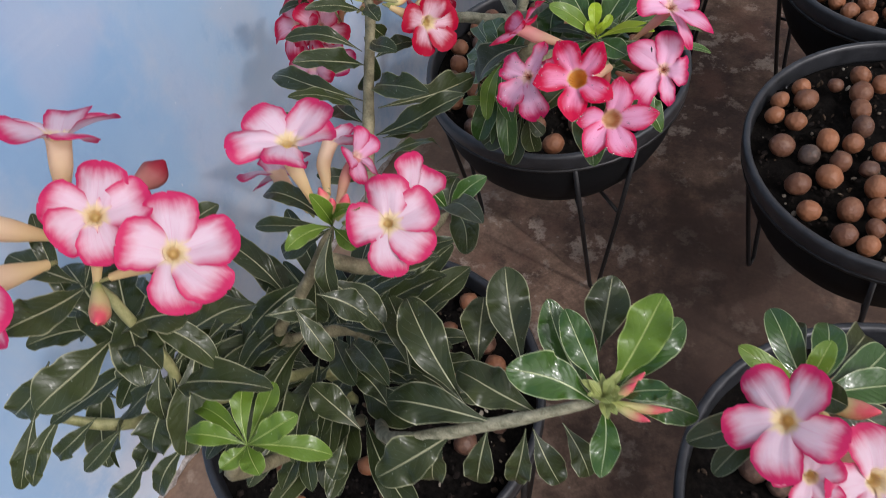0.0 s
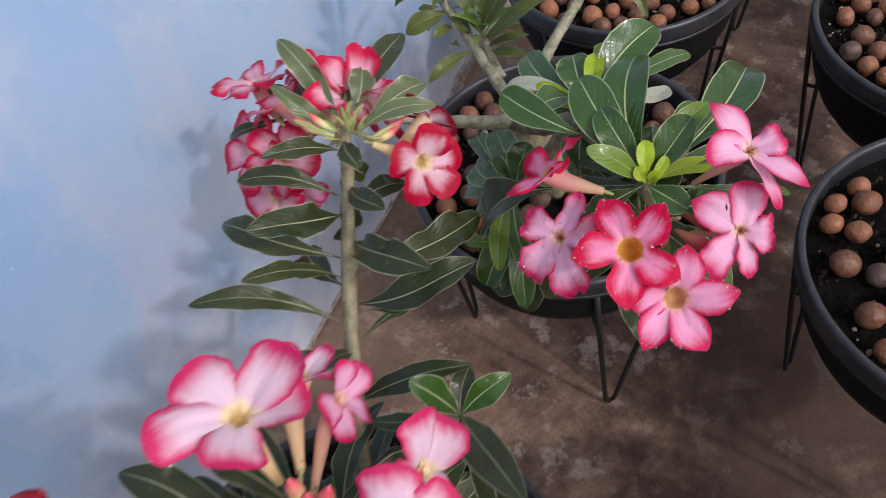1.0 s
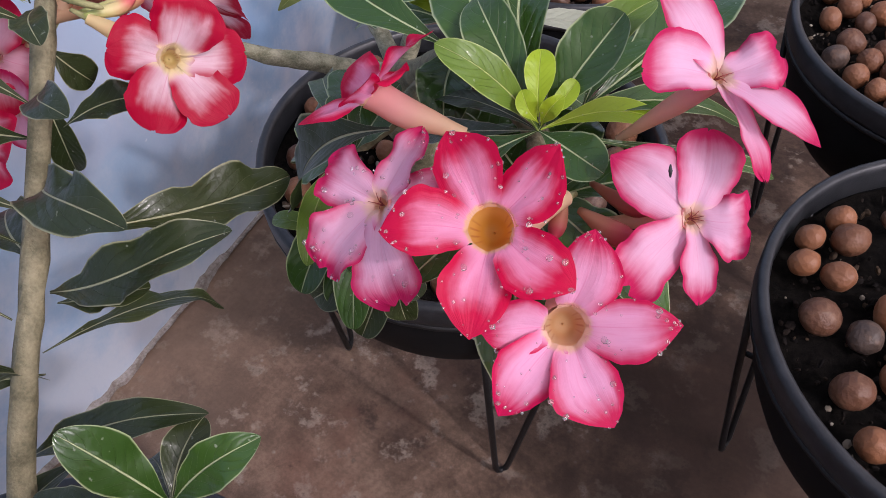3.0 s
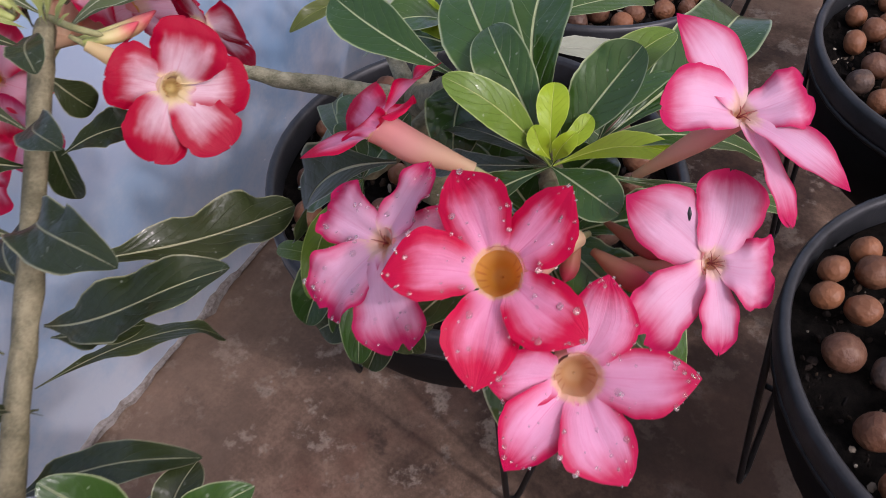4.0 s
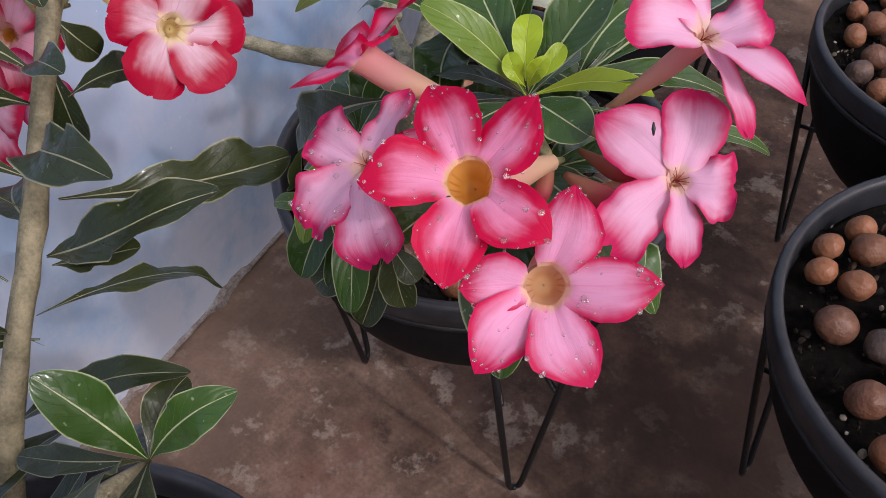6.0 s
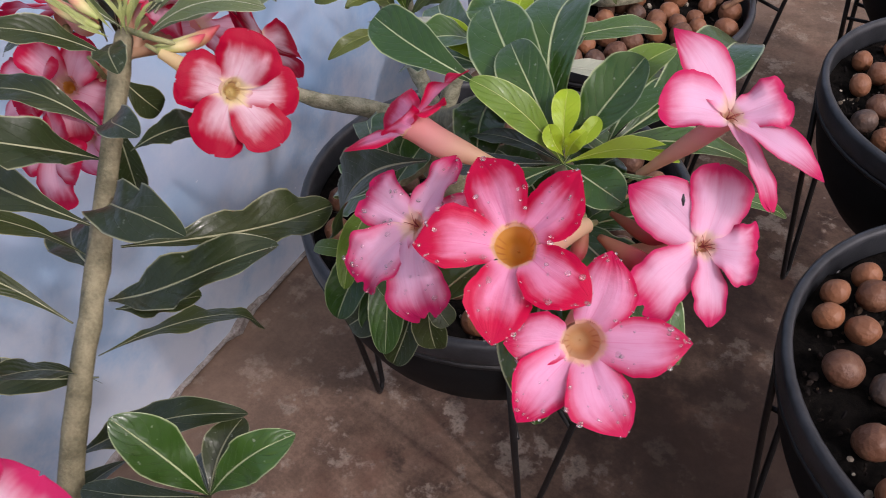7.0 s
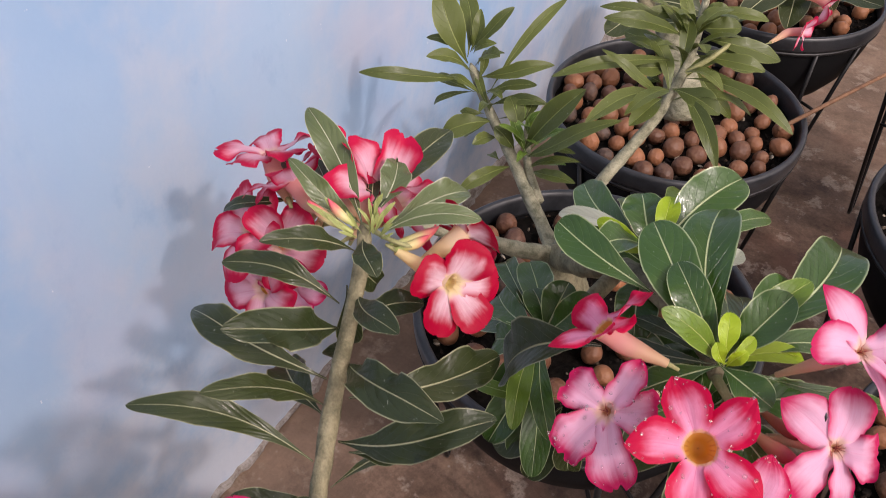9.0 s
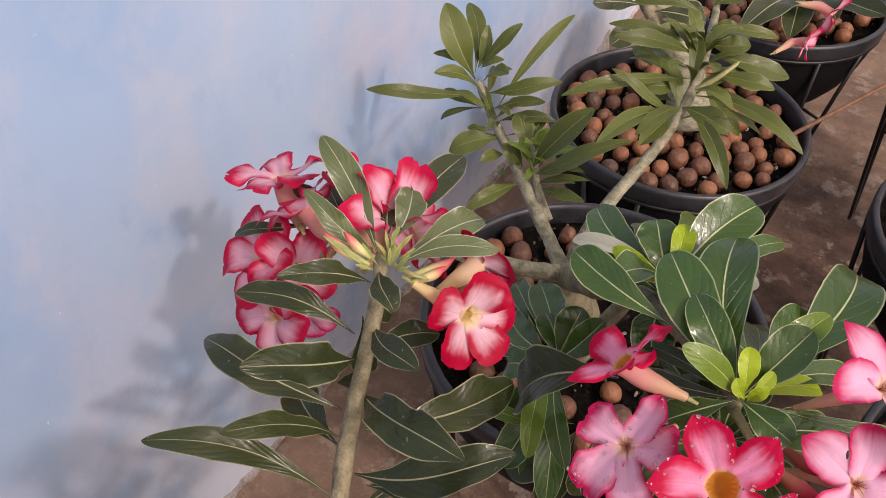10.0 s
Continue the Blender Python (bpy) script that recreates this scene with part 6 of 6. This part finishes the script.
leaf(rose_middle, (0.181, 0.808, 0.506), (0.244, 0.820, 0.537), 0.014, (0.22, -0.52, 0.83), OLIVE, 0.11, "slim")
leaf(rose_middle, (0.196, 0.801, 0.500), (0.228, 0.880, 0.568), 0.011, (0.21, -0.54, 0.81), OLIVE, 0.11, "slim")
leaf(rose_middle, (0.194, 0.798, 0.498), (0.241, 0.802, 0.522), 0.010, (0.21, -0.51, 0.83), OLIVE, 0.11, "slim")
leaf(rose_middle, (0.201, 0.793, 0.491), (0.252, 0.797, 0.512), 0.011, (0.20, -0.50, 0.84), OLIVE, 0.11, "slim")
leaf(rose_middle, (0.199, 0.786, 0.486), (0.179, 0.777, 0.487), 0.008, (0.23, -0.48, 0.84), OLIVE, 0.11, "slim")
leaf(rose_middle, (0.211, 0.782, 0.484), (0.176, 0.749, 0.478), 0.020, (0.23, -0.47, 0.85), OLIVE, 0.11, "slim")
leaf(rose_middle, (0.211, 0.785, 0.485), (0.177, 0.786, 0.454), 0.018, (0.22, -0.48, 0.85), OLIVE, 0.11, "slim")
leaf(rose_middle, (0.221, 0.771, 0.476), (0.211, 0.743, 0.484), 0.011, (0.21, -0.47, 0.86), OLIVE, 0.11, "slim")
leaf(rose_middle, (0.245, 0.755, 0.465), (0.223, 0.700, 0.469), 0.014, (0.20, -0.45, 0.87), OLIVE, 0.11, "slim")
leaf(rose_middle, (0.249, 0.768, 0.474), (0.294, 0.771, 0.554), 0.023, (0.17, -0.51, 0.85), OLIVE, 0.11, "slim")
leaf(rose_middle, (0.253, 0.766, 0.471), (0.324, 0.751, 0.551), 0.015, (0.16, -0.50, 0.85), OLIVE, 0.11, "slim")
leaf(rose_middle, (0.254, 0.769, 0.472), (0.302, 0.752, 0.505), 0.008, (0.16, -0.49, 0.86), OLIVE, 0.11, "slim")
leaf(rose_middle, (0.258, 0.763, 0.465), (0.304, 0.749, 0.502), 0.008, (0.16, -0.48, 0.86), OLIVE, 0.11, "slim")
leaf(rose_middle, (0.262, 0.761, 0.462), (0.309, 0.737, 0.489), 0.012, (0.15, -0.48, 0.87), OLIVE, 0.11, "slim")
leaf(rose_middle, (0.240, 0.773, 0.483), (0.220, 0.792, 0.509), 0.018, (0.20, -0.50, 0.84), OLIVE, 0.11, "slim")
leaf(rose_middle, (0.238, 0.782, 0.492), (0.235, 0.812, 0.506), 0.012, (0.19, -0.51, 0.84), OLIVE, 0.11, "slim")
leaf(rose_middle, (0.234, 0.753, 0.468), (0.217, 0.767, 0.460), 0.008, (0.20, -0.47, 0.86), OLIVE, 0.11, "slim")
leaf(rose_middle, (0.241, 0.768, 0.471), (0.222, 0.762, 0.495), 0.015, (0.20, -0.48, 0.85), OLIVE, 0.11, "slim")
stem(rose_middle, "branch", [(0.282, 0.737, 0.453), (0.260, 0.758, 0.467), (0.242, 0.784, 0.492)], 0.0045, 0.0028, GREYBARK)
leaf(rose_middle, (0.339, 0.881, 0.559), (0.269, 0.855, 0.583), 0.011, (0.14, -0.59, 0.80), OLIVE, 0.11, "slim")
leaf(rose_middle, (0.341, 0.882, 0.559), (0.289, 0.817, 0.597), 0.015, (0.13, -0.58, 0.80), OLIVE, 0.11, "slim")
leaf(rose_middle, (0.347, 0.865, 0.548), (0.269, 0.768, 0.564), 0.013, (0.14, -0.56, 0.82), OLIVE, 0.11, "slim")
leaf(rose_middle, (0.345, 0.826, 0.536), (0.301, 0.792, 0.583), 0.009, (0.13, -0.56, 0.82), OLIVE, 0.11, "slim")
leaf(rose_middle, (0.339, 0.852, 0.547), (0.314, 0.827, 0.552), 0.017, (0.12, -0.57, 0.82), OLIVE, 0.11, "slim")
leaf(rose_middle, (0.339, 0.868, 0.555), (0.287, 0.878, 0.552), 0.017, (0.13, -0.58, 0.81), OLIVE, 0.11, "slim")
leaf(rose_middle, (0.349, 0.832, 0.540), (0.395, 0.813, 0.544), 0.020, (0.08, -0.56, 0.83), OLIVE, 0.11, "slim")
leaf(rose_middle, (0.355, 0.853, 0.541), (0.451, 0.816, 0.548), 0.014, (0.05, -0.57, 0.82), OLIVE, 0.11, "slim")
leaf(rose_middle, (0.354, 0.835, 0.540), (0.409, 0.772, 0.529), 0.015, (0.07, -0.55, 0.83), OLIVE, 0.11, "slim")
leaf(rose_middle, (0.346, 0.825, 0.534), (0.336, 0.770, 0.534), 0.016, (0.11, -0.54, 0.84), OLIVE, 0.11, "slim")
leaf(rose_middle, (0.346, 0.825, 0.534), (0.314, 0.721, 0.557), 0.015, (0.12, -0.53, 0.84), OLIVE, 0.11, "slim")
leaf(rose_middle, (0.340, 0.840, 0.537), (0.323, 0.846, 0.536), 0.009, (0.11, -0.56, 0.82), OLIVE, 0.11, "slim")
leaf(rose_middle, (0.353, 0.873, 0.552), (0.412, 0.872, 0.559), 0.015, (0.06, -0.59, 0.81), OLIVE, 0.11, "slim")
leaf(rose_middle, (0.357, 0.871, 0.549), (0.429, 0.853, 0.535), 0.011, (0.05, -0.57, 0.82), OLIVE, 0.11, "slim")
leaf(rose_middle, (0.353, 0.881, 0.553), (0.403, 0.910, 0.540), 0.023, (0.07, -0.59, 0.81), OLIVE, 0.11, "slim")
leaf(rose_middle, (0.346, 0.893, 0.567), (0.380, 0.903, 0.573), 0.018, (0.08, -0.60, 0.79), OLIVE, 0.11, "slim")
leaf(rose_middle, (0.342, 0.899, 0.573), (0.367, 0.907, 0.583), 0.013, (0.09, -0.61, 0.79), OLIVE, 0.11, "slim")
leaf(rose_middle, (0.340, 0.911, 0.578), (0.398, 0.919, 0.579), 0.011, (0.07, -0.61, 0.79), OLIVE, 0.11, "slim")
leaf(rose_middle, (0.340, 0.898, 0.573), (0.302, 0.866, 0.577), 0.013, (0.12, -0.59, 0.79), OLIVE, 0.11, "slim")
leaf(rose_middle, (0.336, 0.913, 0.581), (0.275, 0.893, 0.586), 0.013, (0.13, -0.60, 0.79), OLIVE, 0.11, "slim")
leaf(rose_middle, (0.336, 0.921, 0.588), (0.365, 0.937, 0.610), 0.017, (0.09, -0.63, 0.77), OLIVE, 0.11, "slim")
leaf(rose_middle, (0.335, 0.924, 0.592), (0.301, 0.926, 0.602), 0.017, (0.12, -0.62, 0.77), OLIVE, 0.11, "slim")
leaf(rose_middle, (0.357, 0.862, 0.548), (0.401, 0.852, 0.518), 0.013, (0.07, -0.57, 0.82), OLIVE, 0.11, "slim")
leaf(rose_middle, (0.353, 0.890, 0.560), (0.418, 0.911, 0.548), 0.019, (0.06, -0.59, 0.80), OLIVE, 0.11, "slim")
leaf(rose_middle, (0.340, 0.813, 0.534), (0.347, 0.793, 0.535), 0.009, (0.10, -0.54, 0.83), OLIVE, 0.11, "slim")
leaf(rose_middle, (0.350, 0.824, 0.531), (0.416, 0.830, 0.545), 0.016, (-0.29, -0.03, 1.00), OLIVE, 0.15, "slim")
leaf(rose_middle, (0.350, 0.827, 0.533), (0.311, 0.861, 0.569), 0.016, (0.19, -0.16, 1.00), OLIVE, 0.10, "slim")
leaf(rose_middle, (0.349, 0.833, 0.536), (0.335, 0.757, 0.559), 0.015, (0.05, 0.28, 1.00), OLIVE, 0.12, "slim")
leaf(rose_middle, (0.349, 0.839, 0.539), (0.387, 0.898, 0.554), 0.015, (-0.16, -0.25, 1.00), OLIVE, 0.10, "slim")
leaf(rose_middle, (0.349, 0.843, 0.541), (0.298, 0.841, 0.569), 0.014, (0.26, 0.01, 1.00), OLIVE, 0.11, "slim")
leaf(rose_middle, (0.349, 0.848, 0.544), (0.389, 0.827, 0.562), 0.014, (-0.25, 0.13, 1.00), OLIVE, 0.16, "slim")
leaf(rose_middle, (0.348, 0.853, 0.546), (0.338, 0.888, 0.576), 0.014, (0.07, -0.22, 1.00), OLIVE, 0.13, "slim")
leaf(rose_middle, (0.348, 0.857, 0.548), (0.333, 0.818, 0.587), 0.013, (0.08, 0.20, 1.00), OLIVE, 0.11, "slim")
leaf(rose_middle, (0.348, 0.862, 0.551), (0.386, 0.866, 0.585), 0.012, (-0.22, -0.02, 1.00), OLIVE, 0.15, "slim")
leaf(rose_middle, (0.348, 0.866, 0.553), (0.314, 0.882, 0.586), 0.016, (0.20, -0.10, 1.00), OLIVE, 0.09, "slim")
leaf(rose_middle, (0.348, 0.869, 0.554), (0.369, 0.829, 0.583), 0.012, (-0.12, 0.23, 1.00), OLIVE, 0.13, "slim")
leaf(rose_middle, (0.347, 0.875, 0.557), (0.367, 0.901, 0.590), 0.016, (-0.13, -0.17, 1.00), OLIVE, 0.14, "slim")
leaf(rose_middle, (0.347, 0.876, 0.558), (0.316, 0.850, 0.605), 0.015, (0.15, 0.13, 1.00), OLIVE, 0.08, "slim")
leaf(rose_middle, (0.347, 0.884, 0.562), (0.377, 0.870, 0.601), 0.015, (-0.17, 0.08, 1.00), OLIVE, 0.08, "slim")
leaf(rose_middle, (0.347, 0.886, 0.563), (0.323, 0.903, 0.591), 0.014, (0.18, -0.13, 1.00), OLIVE, 0.09, "slim")
leaf(rose_middle, (0.347, 0.892, 0.566), (0.333, 0.866, 0.591), 0.012, (0.11, 0.20, 1.00), OLIVE, 0.08, "slim")
leaf(rose_middle, (0.212, 0.780, 0.487), (0.262, 0.790, 0.493), 0.010, (-0.29, -0.06, 1.00), OLIVE, 0.10, "slim")
leaf(rose_middle, (0.207, 0.783, 0.490), (0.173, 0.816, 0.507), 0.008, (0.21, -0.19, 1.00), OLIVE, 0.14, "slim")
leaf(rose_middle, (0.205, 0.785, 0.491), (0.211, 0.753, 0.517), 0.010, (-0.05, 0.23, 1.00), OLIVE, 0.13, "slim")
leaf(rose_middle, (0.200, 0.789, 0.495), (0.216, 0.812, 0.515), 0.010, (-0.14, -0.20, 1.00), OLIVE, 0.08, "slim")
leaf(rose_middle, (0.195, 0.793, 0.497), (0.157, 0.790, 0.513), 0.011, (0.28, 0.02, 1.00), OLIVE, 0.13, "slim")
leaf(rose_middle, (0.191, 0.796, 0.500), (0.216, 0.784, 0.512), 0.010, (-0.25, 0.12, 1.00), OLIVE, 0.09, "slim")
leaf(rose_middle, (0.183, 0.802, 0.505), (0.178, 0.823, 0.527), 0.008, (0.05, -0.20, 1.00), OLIVE, 0.14, "slim")
leaf(rose_middle, (0.182, 0.803, 0.506), (0.162, 0.782, 0.533), 0.009, (0.15, 0.16, 1.00), OLIVE, 0.08, "slim")
leaf(rose_middle, (0.173, 0.810, 0.512), (0.197, 0.822, 0.531), 0.010, (-0.22, -0.11, 1.00), OLIVE, 0.11, "slim")
leaf(rose_middle, (0.260, 0.758, 0.467), (0.296, 0.753, 0.488), 0.010, (-0.26, 0.03, 1.00), LEAFY, 0.09, "slim")
leaf(rose_middle, (0.257, 0.763, 0.472), (0.228, 0.783, 0.497), 0.011, (0.20, -0.14, 1.00), LEAFY, 0.12, "slim")
leaf(rose_middle, (0.255, 0.765, 0.474), (0.260, 0.732, 0.498), 0.008, (-0.04, 0.24, 1.00), LEAFY, 0.08, "slim")
leaf(rose_middle, (0.254, 0.767, 0.475), (0.282, 0.784, 0.502), 0.011, (-0.20, -0.12, 1.00), LEAFY, 0.07, "slim")
leaf(rose_middle, (0.252, 0.770, 0.479), (0.228, 0.757, 0.502), 0.010, (0.20, 0.11, 1.00), LEAFY, 0.08, "slim")
leaf(rose_middle, (0.250, 0.772, 0.481), (0.266, 0.755, 0.501), 0.012, (-0.15, 0.17, 1.00), LEAFY, 0.09, "slim")
leaf(rose_middle, (0.248, 0.775, 0.483), (0.247, 0.795, 0.501), 0.009, (0.02, -0.22, 1.00), LEAFY, 0.12, "slim")
leaf(rose_middle, (0.247, 0.777, 0.486), (0.244, 0.761, 0.508), 0.011, (0.02, 0.17, 1.00), LEAFY, 0.14, "slim")
leaf(rose_middle, (0.244, 0.781, 0.489), (0.255, 0.790, 0.507), 0.009, (-0.14, -0.12, 1.00), LEAFY, 0.14, "slim")
leaf(rose_middle, (0.242, 0.785, 0.493), (0.228, 0.795, 0.508), 0.009, (0.18, -0.14, 1.00), LEAFY, 0.08, "slim")
stem(rose_middle, "branch", [(0.349, 0.849, 0.541), (0.367, 0.863, 0.558), (0.378, 0.880, 0.568)], 0.003, 0.0018)

stem(rose_side, "caudex", [(0.800, 0.320, 0.335), (0.790, 0.310, 0.420), (0.697, 0.274, 0.568)], 0.02, 0.009)
flower(rose_side, (0.686, 0.231, 0.609), (-0.30, -0.49, 0.82), (-0.77, 0.64, 0.10), 0.0339, (0.697, 0.274, 0.568), WHITE, 0.6, 0.07, [(2, 0.98), (69, 1.0), (144, 1.01), (216, 1.0), (290, 1.01)])
flower(rose_side, (0.707, 0.214, 0.589), (0.1, -0.65, 0.7), (-0.5, 0.5, 0.5), 0.02, (0.697, 0.274, 0.568), WHITE, 0.6, 0.4)
flower(rose_side, (0.740, 0.228, 0.583), (0.4, -0.4, 0.8), (-0.5, 0.5, 0.5), 0.033, (0.697, 0.274, 0.568), WHITE, 0.6, 0.1)
leaf(rose_side, (0.697, 0.274, 0.568), (0.663, 0.311, 0.593), 0.020, (-0.03, -0.38, 0.92), LEAFG, 0.07, "round")
leaf(rose_side, (0.697, 0.274, 0.568), (0.697, 0.327, 0.575), 0.020, (-0.05, -0.39, 0.92), LEAFG, 0.07, "round")
leaf(rose_side, (0.697, 0.274, 0.568), (0.699, 0.291, 0.603), 0.015, (-0.05, -0.38, 0.92), LEAFY, 0.07, "round")
leaf(rose_side, (0.697, 0.274, 0.568), (0.653, 0.273, 0.600), 0.013, (-0.02, -0.37, 0.93), LEAFY, 0.07, "round")
leaf(rose_side, (0.697, 0.274, 0.568), (0.735, 0.328, 0.559), 0.023, (-0.07, -0.38, 0.92), LEAFG, 0.07, "round")
leaf(rose_side, (0.697, 0.274, 0.568), (0.744, 0.303, 0.564), 0.022, (-0.08, -0.37, 0.93), LEAFG, 0.07, "round")
leaf(rose_side, (0.697, 0.274, 0.568), (0.640, 0.221, 0.562), 0.020, (-0.02, -0.33, 0.94), LEAF, 0.07, "round")
leaf(rose_side, (0.697, 0.274, 0.568), (0.659, 0.221, 0.527), 0.018, (-0.03, -0.32, 0.95), LEAF, 0.07, "round")
leaf(rose_side, (0.697, 0.274, 0.568), (0.717, 0.263, 0.590), 0.018, (-0.07, -0.36, 0.93), LEAF, 0.07, "round")
leaf(rose_side, (0.697, 0.274, 0.568), (0.757, 0.279, 0.544), 0.022, (-0.09, -0.35, 0.93), LEAF, 0.07, "round")
leaf(rose_side, (0.697, 0.274, 0.568), (0.677, 0.343, 0.544), 0.020, (-0.04, -0.38, 0.92), LEAF, 0.07, "round")
leaf(rose_side, (0.697, 0.274, 0.568), (0.728, 0.367, 0.523), 0.020, (-0.07, -0.39, 0.92), LEAF, 0.07, "round")
bud(rose_side, (0.697, 0.274, 0.568), (0.735, 0.269, 0.585), 0.006)

stem(rose_back, "caudex", [(0.315, 1.108, 0.332), (0.299, 1.122, 0.380), (0.265, 1.132, 0.433), (0.224, 1.147, 0.466)], 0.028, 0.012, GREYBARK)
stem(rose_back, "branch", [(0.253, 1.126, 0.433), (0.234, 1.126, 0.457), (0.204, 1.136, 0.479)], 0.01, 0.007)
leaf(rose_back, (0.228, 1.107, 0.471), (0.184, 1.063, 0.481), 0.021, (0.17, -0.59, 0.79), LEAF, 0.06)
leaf(rose_back, (0.233, 1.109, 0.457), (0.214, 1.061, 0.438), 0.030, (0.16, -0.58, 0.80), LEAF, 0.06)
leaf(rose_back, (0.242, 1.120, 0.462), (0.300, 1.132, 0.459), 0.034, (0.12, -0.60, 0.79), LEAF, 0.06)
leaf(rose_back, (0.226, 1.121, 0.471), (0.196, 1.115, 0.493), 0.022, (0.17, -0.60, 0.78), LEAF, 0.06)
leaf(rose_back, (0.250, 1.113, 0.438), (0.288, 1.115, 0.449), 0.023, (0.12, -0.59, 0.80), LEAF, 0.06)
leaf(rose_back, (0.231, 1.125, 0.471), (0.255, 1.143, 0.490), 0.020, (0.14, -0.61, 0.78), LEAF, 0.06)

stem(rose_far, "caudex", [(0.406, 1.537, 0.298), (0.380, 1.472, 0.366), (0.354, 1.436, 0.417)], 0.022, 0.01)
leaf(rose_far, (0.373, 1.468, 0.366), (0.330, 1.262, 0.418), 0.043, (0.05, -0.53, 0.85), LEAF, 0.06)
leaf(rose_far, (0.373, 1.468, 0.366), (0.420, 1.370, 0.399), 0.044, (0.03, -0.54, 0.84), LEAF, 0.06)
leaf(rose_far, (0.384, 1.481, 0.372), (0.481, 1.399, 0.395), 0.036, (0.01, -0.54, 0.84), LEAF, 0.06)
leaf(rose_far, (0.362, 1.469, 0.372), (0.379, 1.322, 0.376), 0.044, (0.04, -0.53, 0.85), LEAF, 0.06)
leaf(rose_far, (0.370, 1.473, 0.372), (0.444, 1.456, 0.392), 0.044, (0.02, -0.54, 0.84), LEAF, 0.06)
flower(rose_far, (0.415, 1.364, 0.396), (0.6, -0.2, -0.35), (0.2, 0.2, 0.9), 0.032, (0.364, 1.347, 0.405), CORAL, 0.5, 0.15)
flower(rose_far, (0.404, 1.245, 0.410), (0.7, -0.1, 0.1), (0.2, 0.2, 0.9), 0.026, (0.381, 1.198, 0.408), CORAL, 0.5, 0.2)


# dense inner foliage of the front plant
frng = random.Random(21)
for k in range(64):
    a = frng.uniform(0, 2 * math.pi)
    root = Vector((0.345 + 0.05 * math.cos(a) * frng.random(), 0.235 + 0.05 * math.sin(a) * frng.random(), frng.uniform(0.37, 0.52)))
    way = Vector((math.cos(a), math.sin(a), frng.uniform(-0.1, 0.9))).normalized() * frng.uniform(0.07, 0.12)
    leaf(rose_front, root, root + way, frng.uniform(0.020, 0.028), (frng.uniform(-0.4, 0.4), frng.uniform(-0.5, 0.3), 1), LEAF, 0.08, "wavy")

# sprays of hanging leaves on the wall side
for x, y, z, n in ((0.30, 0.16, 0.60, 5), (0.27, 0.12, 0.56, 4), (0.31, 0.20, 0.56, 5), (0.34, 0.14, 0.60, 4)):
    for k in range(n):
        a = frng.uniform(1.6, 5.2)
        root = Vector((x, y, z)) + Vector((frng.uniform(-1, 1), frng.uniform(-1, 1), frng.uniform(-1, 1))) * 0.02
        way = Vector((math.cos(a), math.sin(a), frng.uniform(-1.0, 0.2))).normalized() * frng.uniform(0.06, 0.09)
        leaf(rose_front, root, root + way, frng.uniform(0.018, 0.025), (frng.uniform(-0.4, 0.4), frng.uniform(-0.5, 0.3), 1), LEAF, 0.10, "wavy")

# a small dark scar on one pink petal
part("petal_scar", pipe([Vector(p) - rose_middle.location for p in ((0.5225, 0.5107, 0.6034), (0.5231, 0.5098, 0.6015), (0.5237, 0.5088, 0.5996))], lambda q: 0.0003 + 0.0005 * math.sin(q * 3.1), 6), RIMM, rose_middle, "dark scar on a pink petal")

rod = new("rusty_rod", mesh_of(pipe([Vector((0.425, 1.128, 0.3435)), Vector((0.50, 1.29, 0.345)), Vector((0.62, 1.54, 0.347))], lambda q: 0.0028, 8), RUST))
tagged(rod, "thin rusty rod lying on the rim of a pot", "rod")
